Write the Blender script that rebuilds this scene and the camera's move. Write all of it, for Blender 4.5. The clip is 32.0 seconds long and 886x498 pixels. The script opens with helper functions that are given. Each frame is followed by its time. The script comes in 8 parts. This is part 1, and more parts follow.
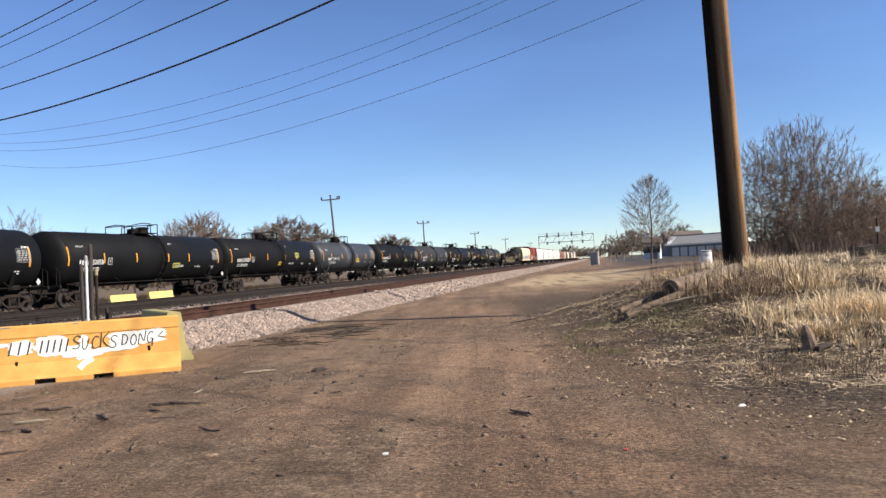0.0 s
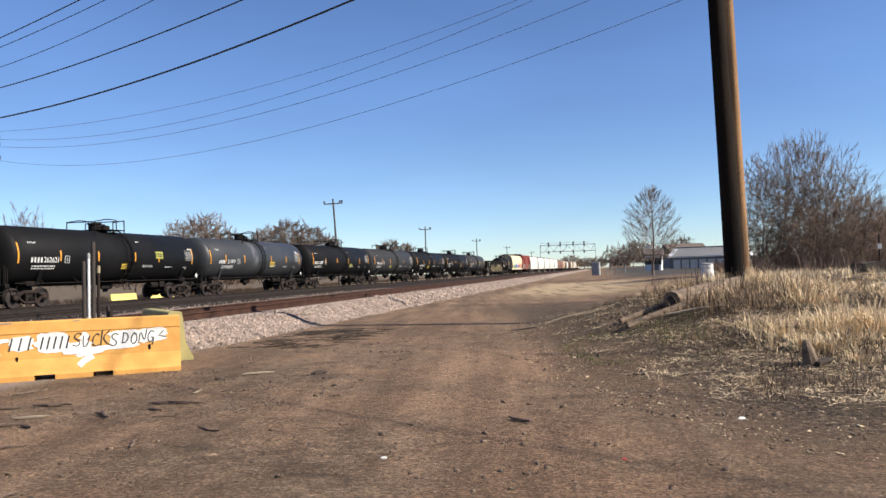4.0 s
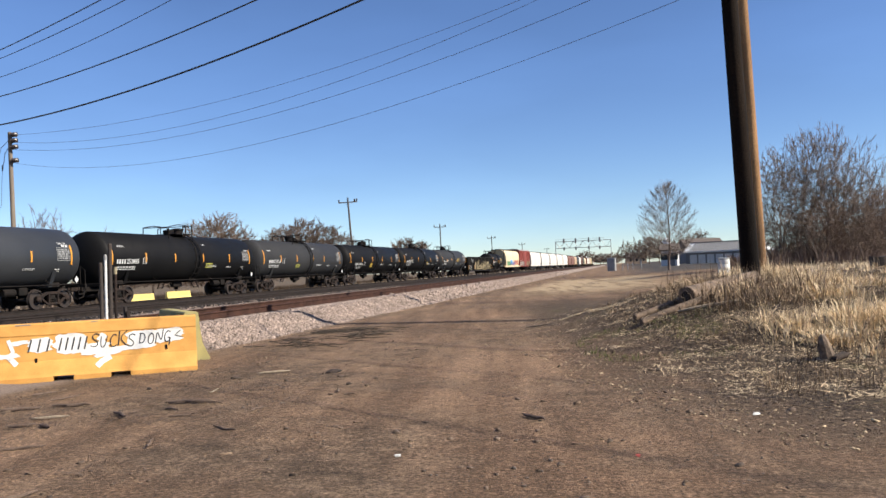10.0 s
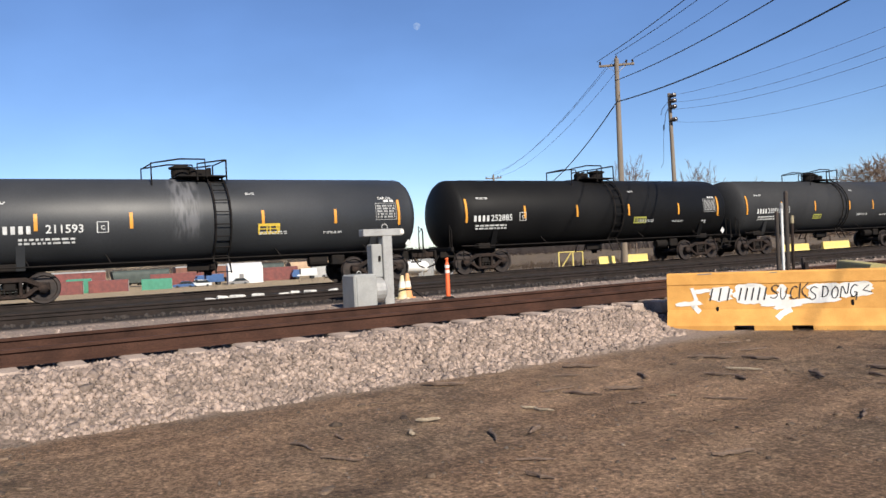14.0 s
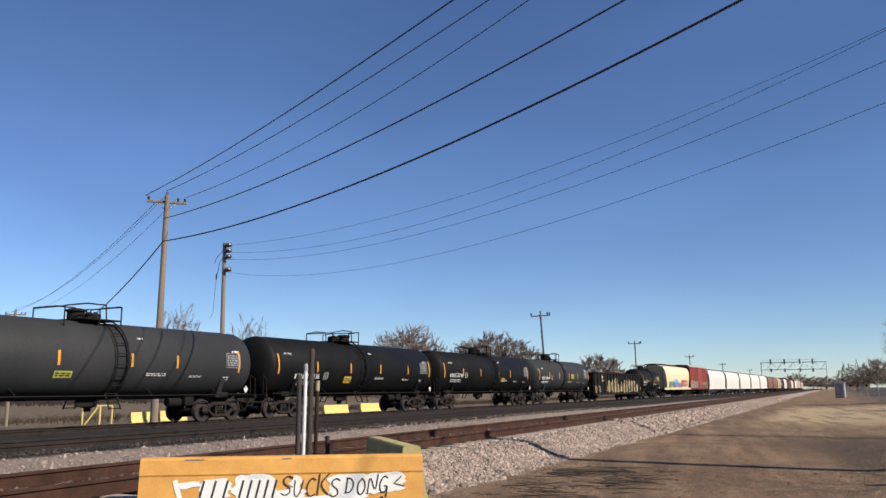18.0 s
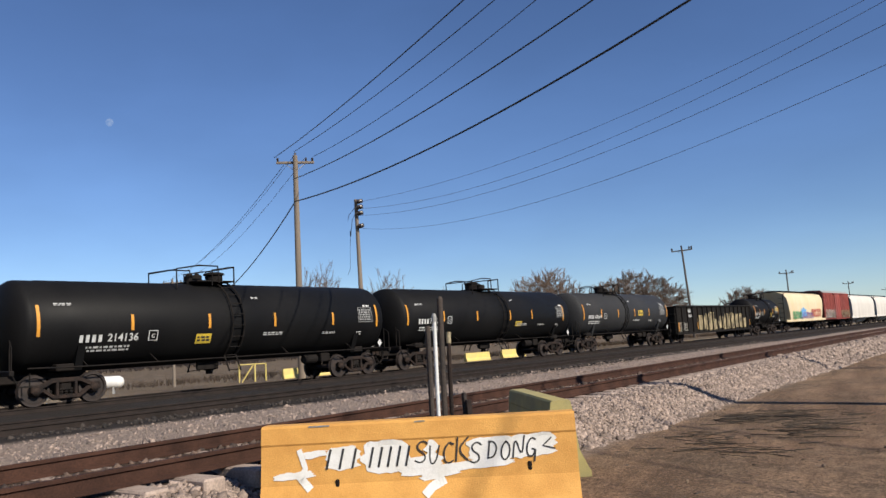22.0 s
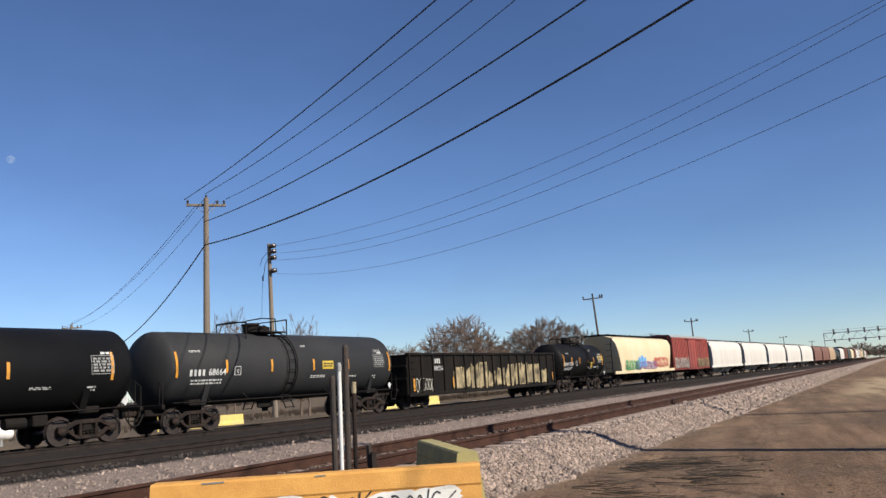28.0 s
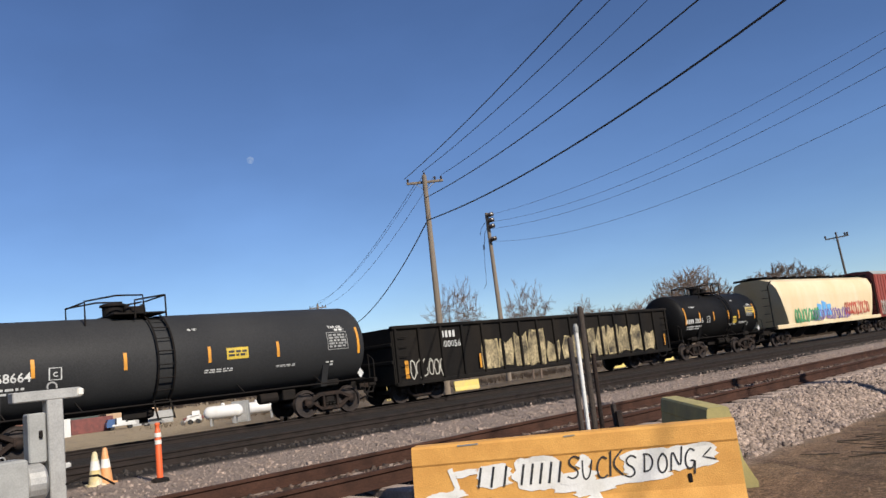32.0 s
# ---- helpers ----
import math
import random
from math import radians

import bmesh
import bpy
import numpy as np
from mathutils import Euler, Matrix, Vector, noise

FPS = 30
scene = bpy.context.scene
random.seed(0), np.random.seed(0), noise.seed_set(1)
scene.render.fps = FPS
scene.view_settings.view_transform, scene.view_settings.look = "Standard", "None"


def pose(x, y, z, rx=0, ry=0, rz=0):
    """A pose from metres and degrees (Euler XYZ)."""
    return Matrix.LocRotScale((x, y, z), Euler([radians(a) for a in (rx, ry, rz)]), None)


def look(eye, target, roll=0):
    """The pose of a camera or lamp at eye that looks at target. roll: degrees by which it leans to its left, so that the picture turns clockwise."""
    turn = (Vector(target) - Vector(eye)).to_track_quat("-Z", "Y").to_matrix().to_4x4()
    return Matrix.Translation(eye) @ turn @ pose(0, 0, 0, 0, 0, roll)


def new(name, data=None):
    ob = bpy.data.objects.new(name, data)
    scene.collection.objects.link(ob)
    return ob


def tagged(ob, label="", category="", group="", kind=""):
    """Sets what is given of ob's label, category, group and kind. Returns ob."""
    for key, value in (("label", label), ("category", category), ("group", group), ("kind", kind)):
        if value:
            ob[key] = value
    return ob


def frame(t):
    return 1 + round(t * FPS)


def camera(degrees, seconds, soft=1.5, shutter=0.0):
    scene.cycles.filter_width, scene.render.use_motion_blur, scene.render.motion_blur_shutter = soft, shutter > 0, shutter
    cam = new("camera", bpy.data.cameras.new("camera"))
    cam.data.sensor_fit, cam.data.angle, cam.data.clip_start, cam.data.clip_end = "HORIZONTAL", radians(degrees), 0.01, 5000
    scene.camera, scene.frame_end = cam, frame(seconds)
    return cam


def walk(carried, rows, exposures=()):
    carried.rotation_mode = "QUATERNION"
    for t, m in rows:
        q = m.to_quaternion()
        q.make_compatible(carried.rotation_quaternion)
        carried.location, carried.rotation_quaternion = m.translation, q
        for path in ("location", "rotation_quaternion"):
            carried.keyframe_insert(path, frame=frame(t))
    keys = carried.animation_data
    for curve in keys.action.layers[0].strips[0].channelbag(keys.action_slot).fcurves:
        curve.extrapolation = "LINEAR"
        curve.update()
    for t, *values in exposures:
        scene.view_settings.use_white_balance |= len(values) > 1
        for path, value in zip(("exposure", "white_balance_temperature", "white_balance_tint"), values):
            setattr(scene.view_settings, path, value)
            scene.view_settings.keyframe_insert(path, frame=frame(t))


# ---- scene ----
# ---- camera and its walk ----
cam = camera(58.3, 32.0, soft=1.5)
PATH = [
    (0, (8.968, -0.853, 1.391), (8.574, 1.108, 1.431), -3.1),
    (0.5, (8.971, -0.849, 1.391), (8.582, 1.113, 1.437), -2.7),
    (1, (8.964, -0.856, 1.391), (8.547, 1.1, 1.425), -2.5),
    (1.5, (8.958, -0.845, 1.389), (8.522, 1.107, 1.394), -2.0),
    (2, (8.962, -0.852, 1.387), (8.541, 1.103, 1.377), -1.9),
    (2.5, (8.968, -0.863, 1.375), (8.576, 1.098, 1.383), -2.3),
    (3, (8.955, -0.835, 1.377), (8.583, 1.13, 1.404), -2.3),
    (3.5, (8.957, -0.869, 1.379), (8.576, 1.094, 1.425), -2.0),
    (5.5, (8.941, -0.873, 1.39), (8.512, 1.08, 1.46), -1.6),
    (6, (8.956, -0.888, 1.391), (8.557, 1.07, 1.476), -1.5),
    (6.5, (9.001, -0.872, 1.394), (8.719, 1.105, 1.507), -2.1),
    (7, (9.012, -0.865, 1.394), (8.822, 1.122, 1.511), -2.5),
    (7.5, (9.002, -0.867, 1.389), (8.809, 1.122, 1.489), -2.2),
    (8, (9.001, -0.878, 1.388), (8.745, 1.104, 1.463), -2.3),
    (8.5, (8.999, -0.871, 1.387), (8.7, 1.106, 1.455), -2.4),
    (9, (8.993, -0.872, 1.39), (8.673, 1.102, 1.454), -2.4),
    (9.5, (8.997, -0.866, 1.39), (8.643, 1.101, 1.452), -2.6),
    (10, (8.987, -0.882, 1.386), (8.553, 1.07, 1.438), -2.3),
    (10.5, (8.97, -0.876, 1.386), (8.449, 1.054, 1.419), -1.7),
    (11, (8.991, -0.878, 1.383), (8.497, 1.059, 1.423), -1.7),
    (11.5, (8.987, -0.877, 1.381), (8.491, 1.06, 1.431), -1.7),
    (12, (8.93, -0.869, 1.381), (8.181, 0.985, 1.421), -2.6),
    (12.5, (8.808, -0.84, 1.379), (7.751, 0.858, 1.375), -4.0),
    (13, (8.594, -0.748, 1.337), (7.231, 0.715, 1.282), -3.5),
    (13.5, (8.474, -0.772, 1.38), (6.867, 0.419, 1.346), -3.4),
    (14, (8.336, -0.655, 1.4), (6.657, 0.433, 1.397), -2.7),
    (14.5, (8.015, -0.358, 1.442), (6.448, 0.884, 1.504), -1.8),
    (15, (7.721, -0.087, 1.459), (6.457, 1.46, 1.564), -2.0),
    (15.5, (7.517, 0.389, 1.488), (6.645, 2.185, 1.61), -2.0),
    (17.5, (6.672, 2.164, 1.523), (5.908, 3.988, 1.823), 0.5),
    (18, (6.571, 2.453, 1.523), (5.717, 4.228, 1.873), -0.4),
    (18.5, (6.513, 2.574, 1.558), (5.46, 4.231, 1.94), -1.3),
    (19, (6.349, 2.494, 1.559), (5.053, 3.948, 2.011), -1.2),
    (19.5, (6.247, 2.523, 1.575), (4.731, 3.733, 2.063), -1.3),
    (20, (6.154, 2.85, 1.583), (4.569, 3.984, 2.032), -2.0),
    (20.5, (6.136, 3.121, 1.579), (4.709, 4.481, 1.912), -3.7),
    (21, (6.002, 3.285, 1.555), (4.735, 4.822, 1.739), -4.1),
    (21.5, (5.89, 3.451, 1.559), (4.736, 5.074, 1.744), -3.6),
    (22, (5.937, 3.573, 1.56), (4.786, 5.193, 1.788), -3.3),
    (22.5, (6.001, 3.643, 1.566), (4.925, 5.312, 1.809), -3.3),
    (23, (6.04, 3.684, 1.565), (5.348, 5.546, 1.796), -4.0),
    (23.5, (6.048, 3.689, 1.571), (5.631, 5.633, 1.783), -4.6),
    (24, (6.02, 3.683, 1.58), (5.54, 5.612, 1.797), -4.8),
    (24.5, (5.969, 3.667, 1.573), (5.295, 5.54, 1.771), -4.3),
    (25, (5.949, 3.663, 1.593), (5.245, 5.52, 1.836), -3.5),
    (25.5, (5.97, 3.695, 1.59), (5.174, 5.502, 1.909), -3.3),
    (26, (6.018, 3.743, 1.586), (5.137, 5.503, 1.944), -3.5),
    (26.5, (6.028, 3.764, 1.581), (5.031, 5.466, 1.91), -4.0),
    (28.5, (5.937, 3.708, 1.583), (5.024, 5.458, 1.904), -2.9),
    (29, (5.948, 3.701, 1.576), (5.109, 5.494, 1.863), -2.1),
    (29.5, (5.945, 3.699, 1.573), (5.141, 5.514, 1.817), -1.6),
    (30, (5.935, 3.713, 1.575), (5.19, 5.553, 1.818), -2.0),
    (30.5, (5.938, 3.706, 1.579), (5.156, 5.53, 1.824), -4.2),
    (31, (5.912, 3.692, 1.592), (4.959, 5.431, 1.85), -5.3),
    (31.5, (5.894, 3.676, 1.59), (4.706, 5.262, 1.858), -6.1),
    (32, (5.878, 3.639, 1.593), (4.478, 5.039, 1.878), -6.5),
]
EXPOSURES = [(0, 0.95), (7, 0.88), (12, 0.88), (13.3, 0.76), (14, 0.72), (15, 0.74), (16, 0.7), (18, 0.58), (19, 0.5), (20, 0.57), (21, 0.5), (22, 0.46), (23, 0.58), (24, 0.74), (25, 0.66), (26, 0.58), (30, 0.48), (32, 0.42)]
walk(cam, [(t, look(eye, target, roll)) for t, eye, target, roll in PATH], EXPOSURES)

# ---- sky and sun ----
SUN_EL, SUN_AZ = 36.0, 95.0
world = bpy.data.worlds.new("sky")
scene.world = world
world.use_nodes = True
sky = world.node_tree.nodes.new("ShaderNodeTexSky")
sky.sky_type, sky.sun_disc = "NISHITA", False
sky.sun_elevation, sky.sun_rotation = radians(SUN_EL), radians(SUN_AZ)
sky.altitude, sky.air_density, sky.dust_density, sky.ozone_density = 1600, 1.0, 0.35, 5.1
back = world.node_tree.nodes["Background"]
deep = world.node_tree.nodes.new("ShaderNodeHueSaturation")
deep.inputs["Saturation"].default_value = 1.05
deep.inputs["Hue"].default_value = 0.507
world.node_tree.links.new(sky.outputs[0], deep.inputs["Color"])
haze_at, haze_map, haze, haze_fac = [world.node_tree.nodes.new(k) for k in ("ShaderNodeTexCoord", "ShaderNodeMapping", "ShaderNodeTexNoise", "ShaderNodeMapRange")]
haze_map.inputs["Scale"].default_value, haze_map.inputs["Rotation"].default_value = (1.2, 2.4, 5.0), (0.1, 0.15, 0.6)
haze.inputs["Scale"].default_value, haze.inputs["Detail"].default_value = 1.6, 5
haze_fac.inputs["From Min"].default_value, haze_fac.inputs["From Max"].default_value = 0.42, 0.75
haze_fac.inputs["To Min"].default_value, haze_fac.inputs["To Max"].default_value = 1.0, 1.13
for a, b in ((haze_at.outputs["Generated"], haze_map.inputs["Vector"]), (haze_map.outputs["Vector"], haze.inputs["Vector"]), (haze.outputs["Fac"], haze_fac.inputs["Value"]), (haze_fac.outputs["Result"], deep.inputs["Value"])):
    world.node_tree.links.new(a, b)
world.node_tree.links.new(deep.outputs[0], back.inputs["Color"])
back.inputs["Strength"].default_value = 0.079
sun = new("sun", bpy.data.lights.new("sun", "SUN"))
sun.data.energy, sun.data.angle, sun.data.color = 5.0, radians(0.53), (1.0, 0.92, 0.80)
to_sun = Vector((math.sin(radians(SUN_AZ)) * math.cos(radians(SUN_EL)), math.cos(radians(SUN_AZ)) * math.cos(radians(SUN_EL)), math.sin(radians(SUN_EL))))
sun.matrix_basis = look(to_sun * 100, (0, 0, 0))

# the pale day moon
MOON = Vector((math.sin(radians(-58.1)) * math.cos(radians(15.73)), math.cos(radians(-58.1)) * math.cos(radians(15.73)), math.sin(radians(15.73)))) * 2400
mm = bpy.data.meshes.new("moon")
bm = bmesh.new()
bmesh.ops.create_icosphere(bm, subdivisions=3, radius=10.5)
bm.to_mesh(mm)
bm.free()
moon_mat = bpy.data.materials.new("pale_moon")
moon_mat.use_nodes = True
mnd, mln = moon_mat.node_tree.nodes, moon_mat.node_tree.links
mem, mtr, mmx, mnz = mnd.new("ShaderNodeEmission"), mnd.new("ShaderNodeBsdfTransparent"), mnd.new("ShaderNodeMixShader"), mnd.new("ShaderNodeTexNoise")
mem.inputs["Color"].default_value, mem.inputs["Strength"].default_value = (0.72, 0.84, 1.0, 1), 0.55
mnz.inputs["Scale"].default_value = 0.09
mco = mnd.new("ShaderNodeTexCoord")
mln.new(mco.outputs["Object"], mnz.inputs["Vector"])
mrg = mnd.new("ShaderNodeMapRange")
mrg.inputs["From Min"].default_value, mrg.inputs["From Max"].default_value, mrg.inputs["To Max"].default_value = 0.38, 0.7, 0.3
mln.new(mnz.outputs["Fac"], mrg.inputs["Value"])
mln.new(mrg.outputs["Result"], mmx.inputs["Fac"])
mln.new(mtr.outputs[0], mmx.inputs[1])
mln.new(mem.outputs[0], mmx.inputs[2])
mln.new(mmx.outputs[0], mnd["Material Output"].inputs["Surface"])
mm.materials.append(moon_mat)
moon = tagged(new("moon", mm), "faint pale daytime moon in a blue sky", "moon", kind="structure")
moon.location = MOON

# ---- materials ----
TONE = 0.84


def mat(name, c1, c2=None, scale=4.0, rough=0.8, metal=0.0, bump=0.15, bscale=60.0, fine=0.25, streak=0.0, spec=None, vary=0.0):
    """A surface of two colours mixed by broad noise, with fine grain, bump and, if wanted, streaks down z or a change from piece to piece."""
    m = bpy.data.materials.new(name)
    m.use_nodes = True
    nt = m.node_tree
    nd, ln = nt.nodes, nt.links
    bs = nd["Principled BSDF"]
    c2 = c2 or tuple(v * 0.7 for v in c1)
    c1, c2 = tuple(v * TONE for v in c1), tuple(v * TONE for v in c2)
    co = nd.new("ShaderNodeTexCoord")
    n1 = nd.new("ShaderNodeTexNoise")
    n1.inputs["Scale"].default_value, n1.inputs["Detail"].default_value = scale, 6
    n2 = nd.new("ShaderNodeTexNoise")
    n2.inputs["Scale"].default_value, n2.inputs["Detail"].default_value = bscale, 4
    src = co.outputs["Object"]
    if streak:
        mp = nd.new("ShaderNodeMapping")
        mp.inputs["Scale"].default_value = (1, 1, streak)
        ln.new(src, mp.inputs["Vector"])
        ln.new(mp.outputs["Vector"], n1.inputs["Vector"])
    else:
        ln.new(src, n1.inputs["Vector"])
    ln.new(src, n2.inputs["Vector"])
    rp = nd.new("ShaderNodeValToRGB")
    rp.color_ramp.elements[0].position, rp.color_ramp.elements[1].position = 0.35, 0.68
    rp.color_ramp.elements[0].color, rp.color_ramp.elements[1].color = (*c1, 1), (*c2, 1)
    ln.new(n1.outputs["Fac"], rp.inputs["Fac"])
    hs = nd.new("ShaderNodeHueSaturation")
    ln.new(rp.outputs["Color"], hs.inputs["Color"])
    mr = nd.new("ShaderNodeMapRange")
    mr.inputs["From Min"].default_value, mr.inputs["From Max"].default_value = 0.3, 0.7
    mr.inputs["To Min"].default_value, mr.inputs["To Max"].default_value = 1 - fine, 1 + fine
    ln.new(n2.outputs["Fac"], mr.inputs["Value"])
    val = mr.outputs["Result"]
    if vary:
        geo = nd.new("ShaderNodeNewGeometry")
        oi = nd.new("ShaderNodeObjectInfo")
        ad = nd.new("ShaderNodeMath")
        ad.operation = "ADD"
        ln.new(geo.outputs["Random Per Island"], ad.inputs[0])
        ln.new(oi.outputs["Random"], ad.inputs[1])
        fr = nd.new("ShaderNodeMath")
        fr.operation = "FRACT"
        ln.new(ad.outputs[0], fr.inputs[0])
        m2 = nd.new("ShaderNodeMapRange")
        m2.inputs["To Min"].default_value, m2.inputs["To Max"].default_value = 1 - vary, 1 + vary
        ln.new(fr.outputs[0], m2.inputs["Value"])
        mu = nd.new("ShaderNodeMath")
        mu.operation = "MULTIPLY"
        ln.new(val, mu.inputs[0])
        ln.new(m2.outputs["Result"], mu.inputs[1])
        val = mu.outputs[0]
    ln.new(val, hs.inputs["Value"])
    ln.new(hs.outputs["Color"], bs.inputs["Base Color"])
    bs.inputs["Metallic"].default_value = metal
    r2 = nd.new("ShaderNodeMapRange")
    r2.inputs["To Min"].default_value, r2.inputs["To Max"].default_value = max(0.05, rough - 0.12), min(1, rough + 0.12)
    ln.new(n1.outputs["Fac"], r2.inputs["Value"])
    ln.new(r2.outputs["Result"], bs.inputs["Roughness"])
    if spec is not None:
        bs.inputs["Specular IOR Level"].default_value = spec
    if bump:
        bp = nd.new("ShaderNodeBump")
        bp.inputs["Strength"].default_value, bp.inputs["Distance"].default_value = bump, 0.02
        ln.new(n2.outputs["Fac"], bp.inputs["Height"])
        ln.new(bp.outputs["Normal"], bs.inputs["Normal"])
    return m


M_BLACK = mat("tank_black_paint", (0.006, 0.006, 0.0064), (0.0098, 0.0094, 0.0094), 0.5, 0.55, 0, 0.05, 25, 0.2, 0.15, 0.1)
M_CHAR = mat("tank_charcoal_paint", (0.028, 0.0284, 0.0298), (0.037, 0.037, 0.038), 0.5, 0.58, 0, 0.05, 25, 0.18, 0.15, 0.1)
M_UNDER = mat("grimy_steel", (0.0065, 0.0055, 0.005), (0.015, 0.011, 0.009), 3, 0.85, 0.0, 0.2, 40, 0.35, 0, 0.2)
M_RUSTY = mat("rusty_bogie", (0.030, 0.018, 0.013), (0.012, 0.009, 0.008), 5, 0.85, 0.0, 0.25, 50, 0.35, 0, 0.25)
M_WHEEL = mat("wheel_steel", (0.034, 0.022, 0.017), (0.016, 0.012, 0.011), 6, 0.7, 0.15, 0.1, 50, 0.3)
M_WHITE = mat("white_stencil", (0.62, 0.62, 0.6), (0.42, 0.42, 0.41), 6, 0.8, 0, 0.0, 60, 0.15)
M_DIMW = mat("dull_stencil_panel", (0.3, 0.3, 0.29), (0.16, 0.16, 0.158), 9, 0.8, 0, 0.0, 60, 0.2)
M_AMBER = mat("amber_reflector", (0.68, 0.30, 0.025), (0.5, 0.22, 0.03), 5, 0.5, 0, 0.0, 60, 0.15)
M_YLABEL = mat("yellow_label", (0.62, 0.42, 0.03), (0.45, 0.33, 0.05), 8, 0.6, 0, 0.0, 60, 0.2)
M_OLIVE = mat("olive_label", (0.36, 0.36, 0.06), (0.26, 0.25, 0.05), 8, 0.6, 0, 0.0, 60, 0.2)
M_RAILS = mat("rusty_rail_side", (0.062, 0.028, 0.018), (0.034, 0.016, 0.011), 3, 0.85, 0.0, 0.15, 60, 0.3, 0, 0.2)
M_RAILD = mat("dark_old_rail", (0.028, 0.02, 0.017), (0.018, 0.014, 0.012), 3, 0.85, 0.0, 0.15, 60, 0.3, 0, 0.2)
M_TIE = mat("concrete_tie", (0.40, 0.31, 0.25), (0.27, 0.205, 0.165), 4, 0.9, 0, 0.25, 50, 0.25)
M_WTIE = mat("timber_tie", (0.02, 0.016, 0.013), (0.04, 0.032, 0.027), 4, 0.9, 0, 0.35, 40, 0.35)
M_STONE = mat("ballast_stone", (0.335, 0.255, 0.207), (0.225, 0.17, 0.138), 2.2, 0.9, 0, 0.4, 70, 0.25, vary=0.42)
M_RSTONE = mat("rust_stained_stone", (0.125, 0.082, 0.06), (0.07, 0.046, 0.035), 2.2, 0.95, 0, 0.3, 70, 0.25, vary=0.5)
M_GRIT = mat("brown_gravel", (0.15, 0.115, 0.09), (0.085, 0.066, 0.052), 2.0, 0.95, 0, 0.3, 70, 0.25, vary=0.5)
M_BARRIER = mat("barrier_yellow_paint", (0.71, 0.365, 0.085), (0.57, 0.275, 0.06), 3.5, 0.8, 0, 0.25, 90, 0.1)
M_BARRIER2 = mat("faded_yellow_paint", (0.44, 0.36, 0.125), (0.31, 0.27, 0.12), 3, 0.85, 0, 0.15, 90, 0.08)
M_WPAINT = mat("white_graffiti_paint", (0.80, 0.79, 0.75), (0.70, 0.68, 0.62), 5, 0.7, 0, 0.1, 60, 0.06)
M_BPAINT = mat("black_spray_paint", (0.02, 0.02, 0.022), (0.035, 0.033, 0.03), 8, 0.6, 0, 0.0, 60, 0.2)
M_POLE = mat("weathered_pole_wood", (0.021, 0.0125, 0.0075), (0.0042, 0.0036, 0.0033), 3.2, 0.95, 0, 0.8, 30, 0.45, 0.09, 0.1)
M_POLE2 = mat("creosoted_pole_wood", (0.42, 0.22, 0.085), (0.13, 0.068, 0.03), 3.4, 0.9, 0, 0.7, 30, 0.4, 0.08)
M_POLEF = mat("grey_pole_wood", (0.23, 0.185, 0.14), (0.15, 0.12, 0.095), 2.5, 0.9, 0, 0.4, 30, 0.25, 0.08)
M_WIRE = mat("wire_black", (0.015, 0.015, 0.016), (0.022, 0.022, 0.022), 5, 0.6, 0, 0, 30, 0.1)
M_WIREG = mat("wire_aluminium", (0.12, 0.12, 0.13), (0.09, 0.09, 0.1), 5, 0.5, 0.4, 0, 30, 0.1)
M_INSUL = mat("insulator_brown", (0.05, 0.035, 0.03), (0.03, 0.025, 0.025), 5, 0.3, 0, 0, 30, 0.1)
M_GALV = mat("galvanised_steel", (0.44, 0.43, 0.41), (0.33, 0.325, 0.31), 3, 0.5, 0.35, 0.08, 40, 0.12)
M_DGALV = mat("dull_grey_cabinet", (0.33, 0.33, 0.315), (0.26, 0.26, 0.25), 3, 0.65, 0.1, 0.05, 40, 0.1)
M_ORANGE = mat("orange_plastic", (0.80, 0.13, 0.03), (0.70, 0.11, 0.03), 3, 0.5, 0, 0.05, 40, 0.1)
M_CONE = mat("faded_cone_orange", (0.72, 0.30, 0.10), (0.62, 0.34, 0.16), 4, 0.6, 0, 0.08, 40, 0.2)
M_WREF = mat("white_reflective_band", (0.78, 0.76, 0.7), (0.66, 0.62, 0.56), 5, 0.5, 0, 0.05, 60, 0.1)
M_BARK = mat("bare_bark", (0.19, 0.135, 0.10), (0.12, 0.085, 0.065), 4, 0.95, 0, 0.4, 30, 0.3)
M_BARKR = mat("reddish_twigs", (0.23, 0.155, 0.11), (0.15, 0.105, 0.078), 4, 0.95, 0, 0.2, 30, 0.3)
M_BARKG = mat("grey_twigs", (0.22, 0.165, 0.125), (0.14, 0.105, 0.082), 4, 0.95, 0, 0.2, 30, 0.3)


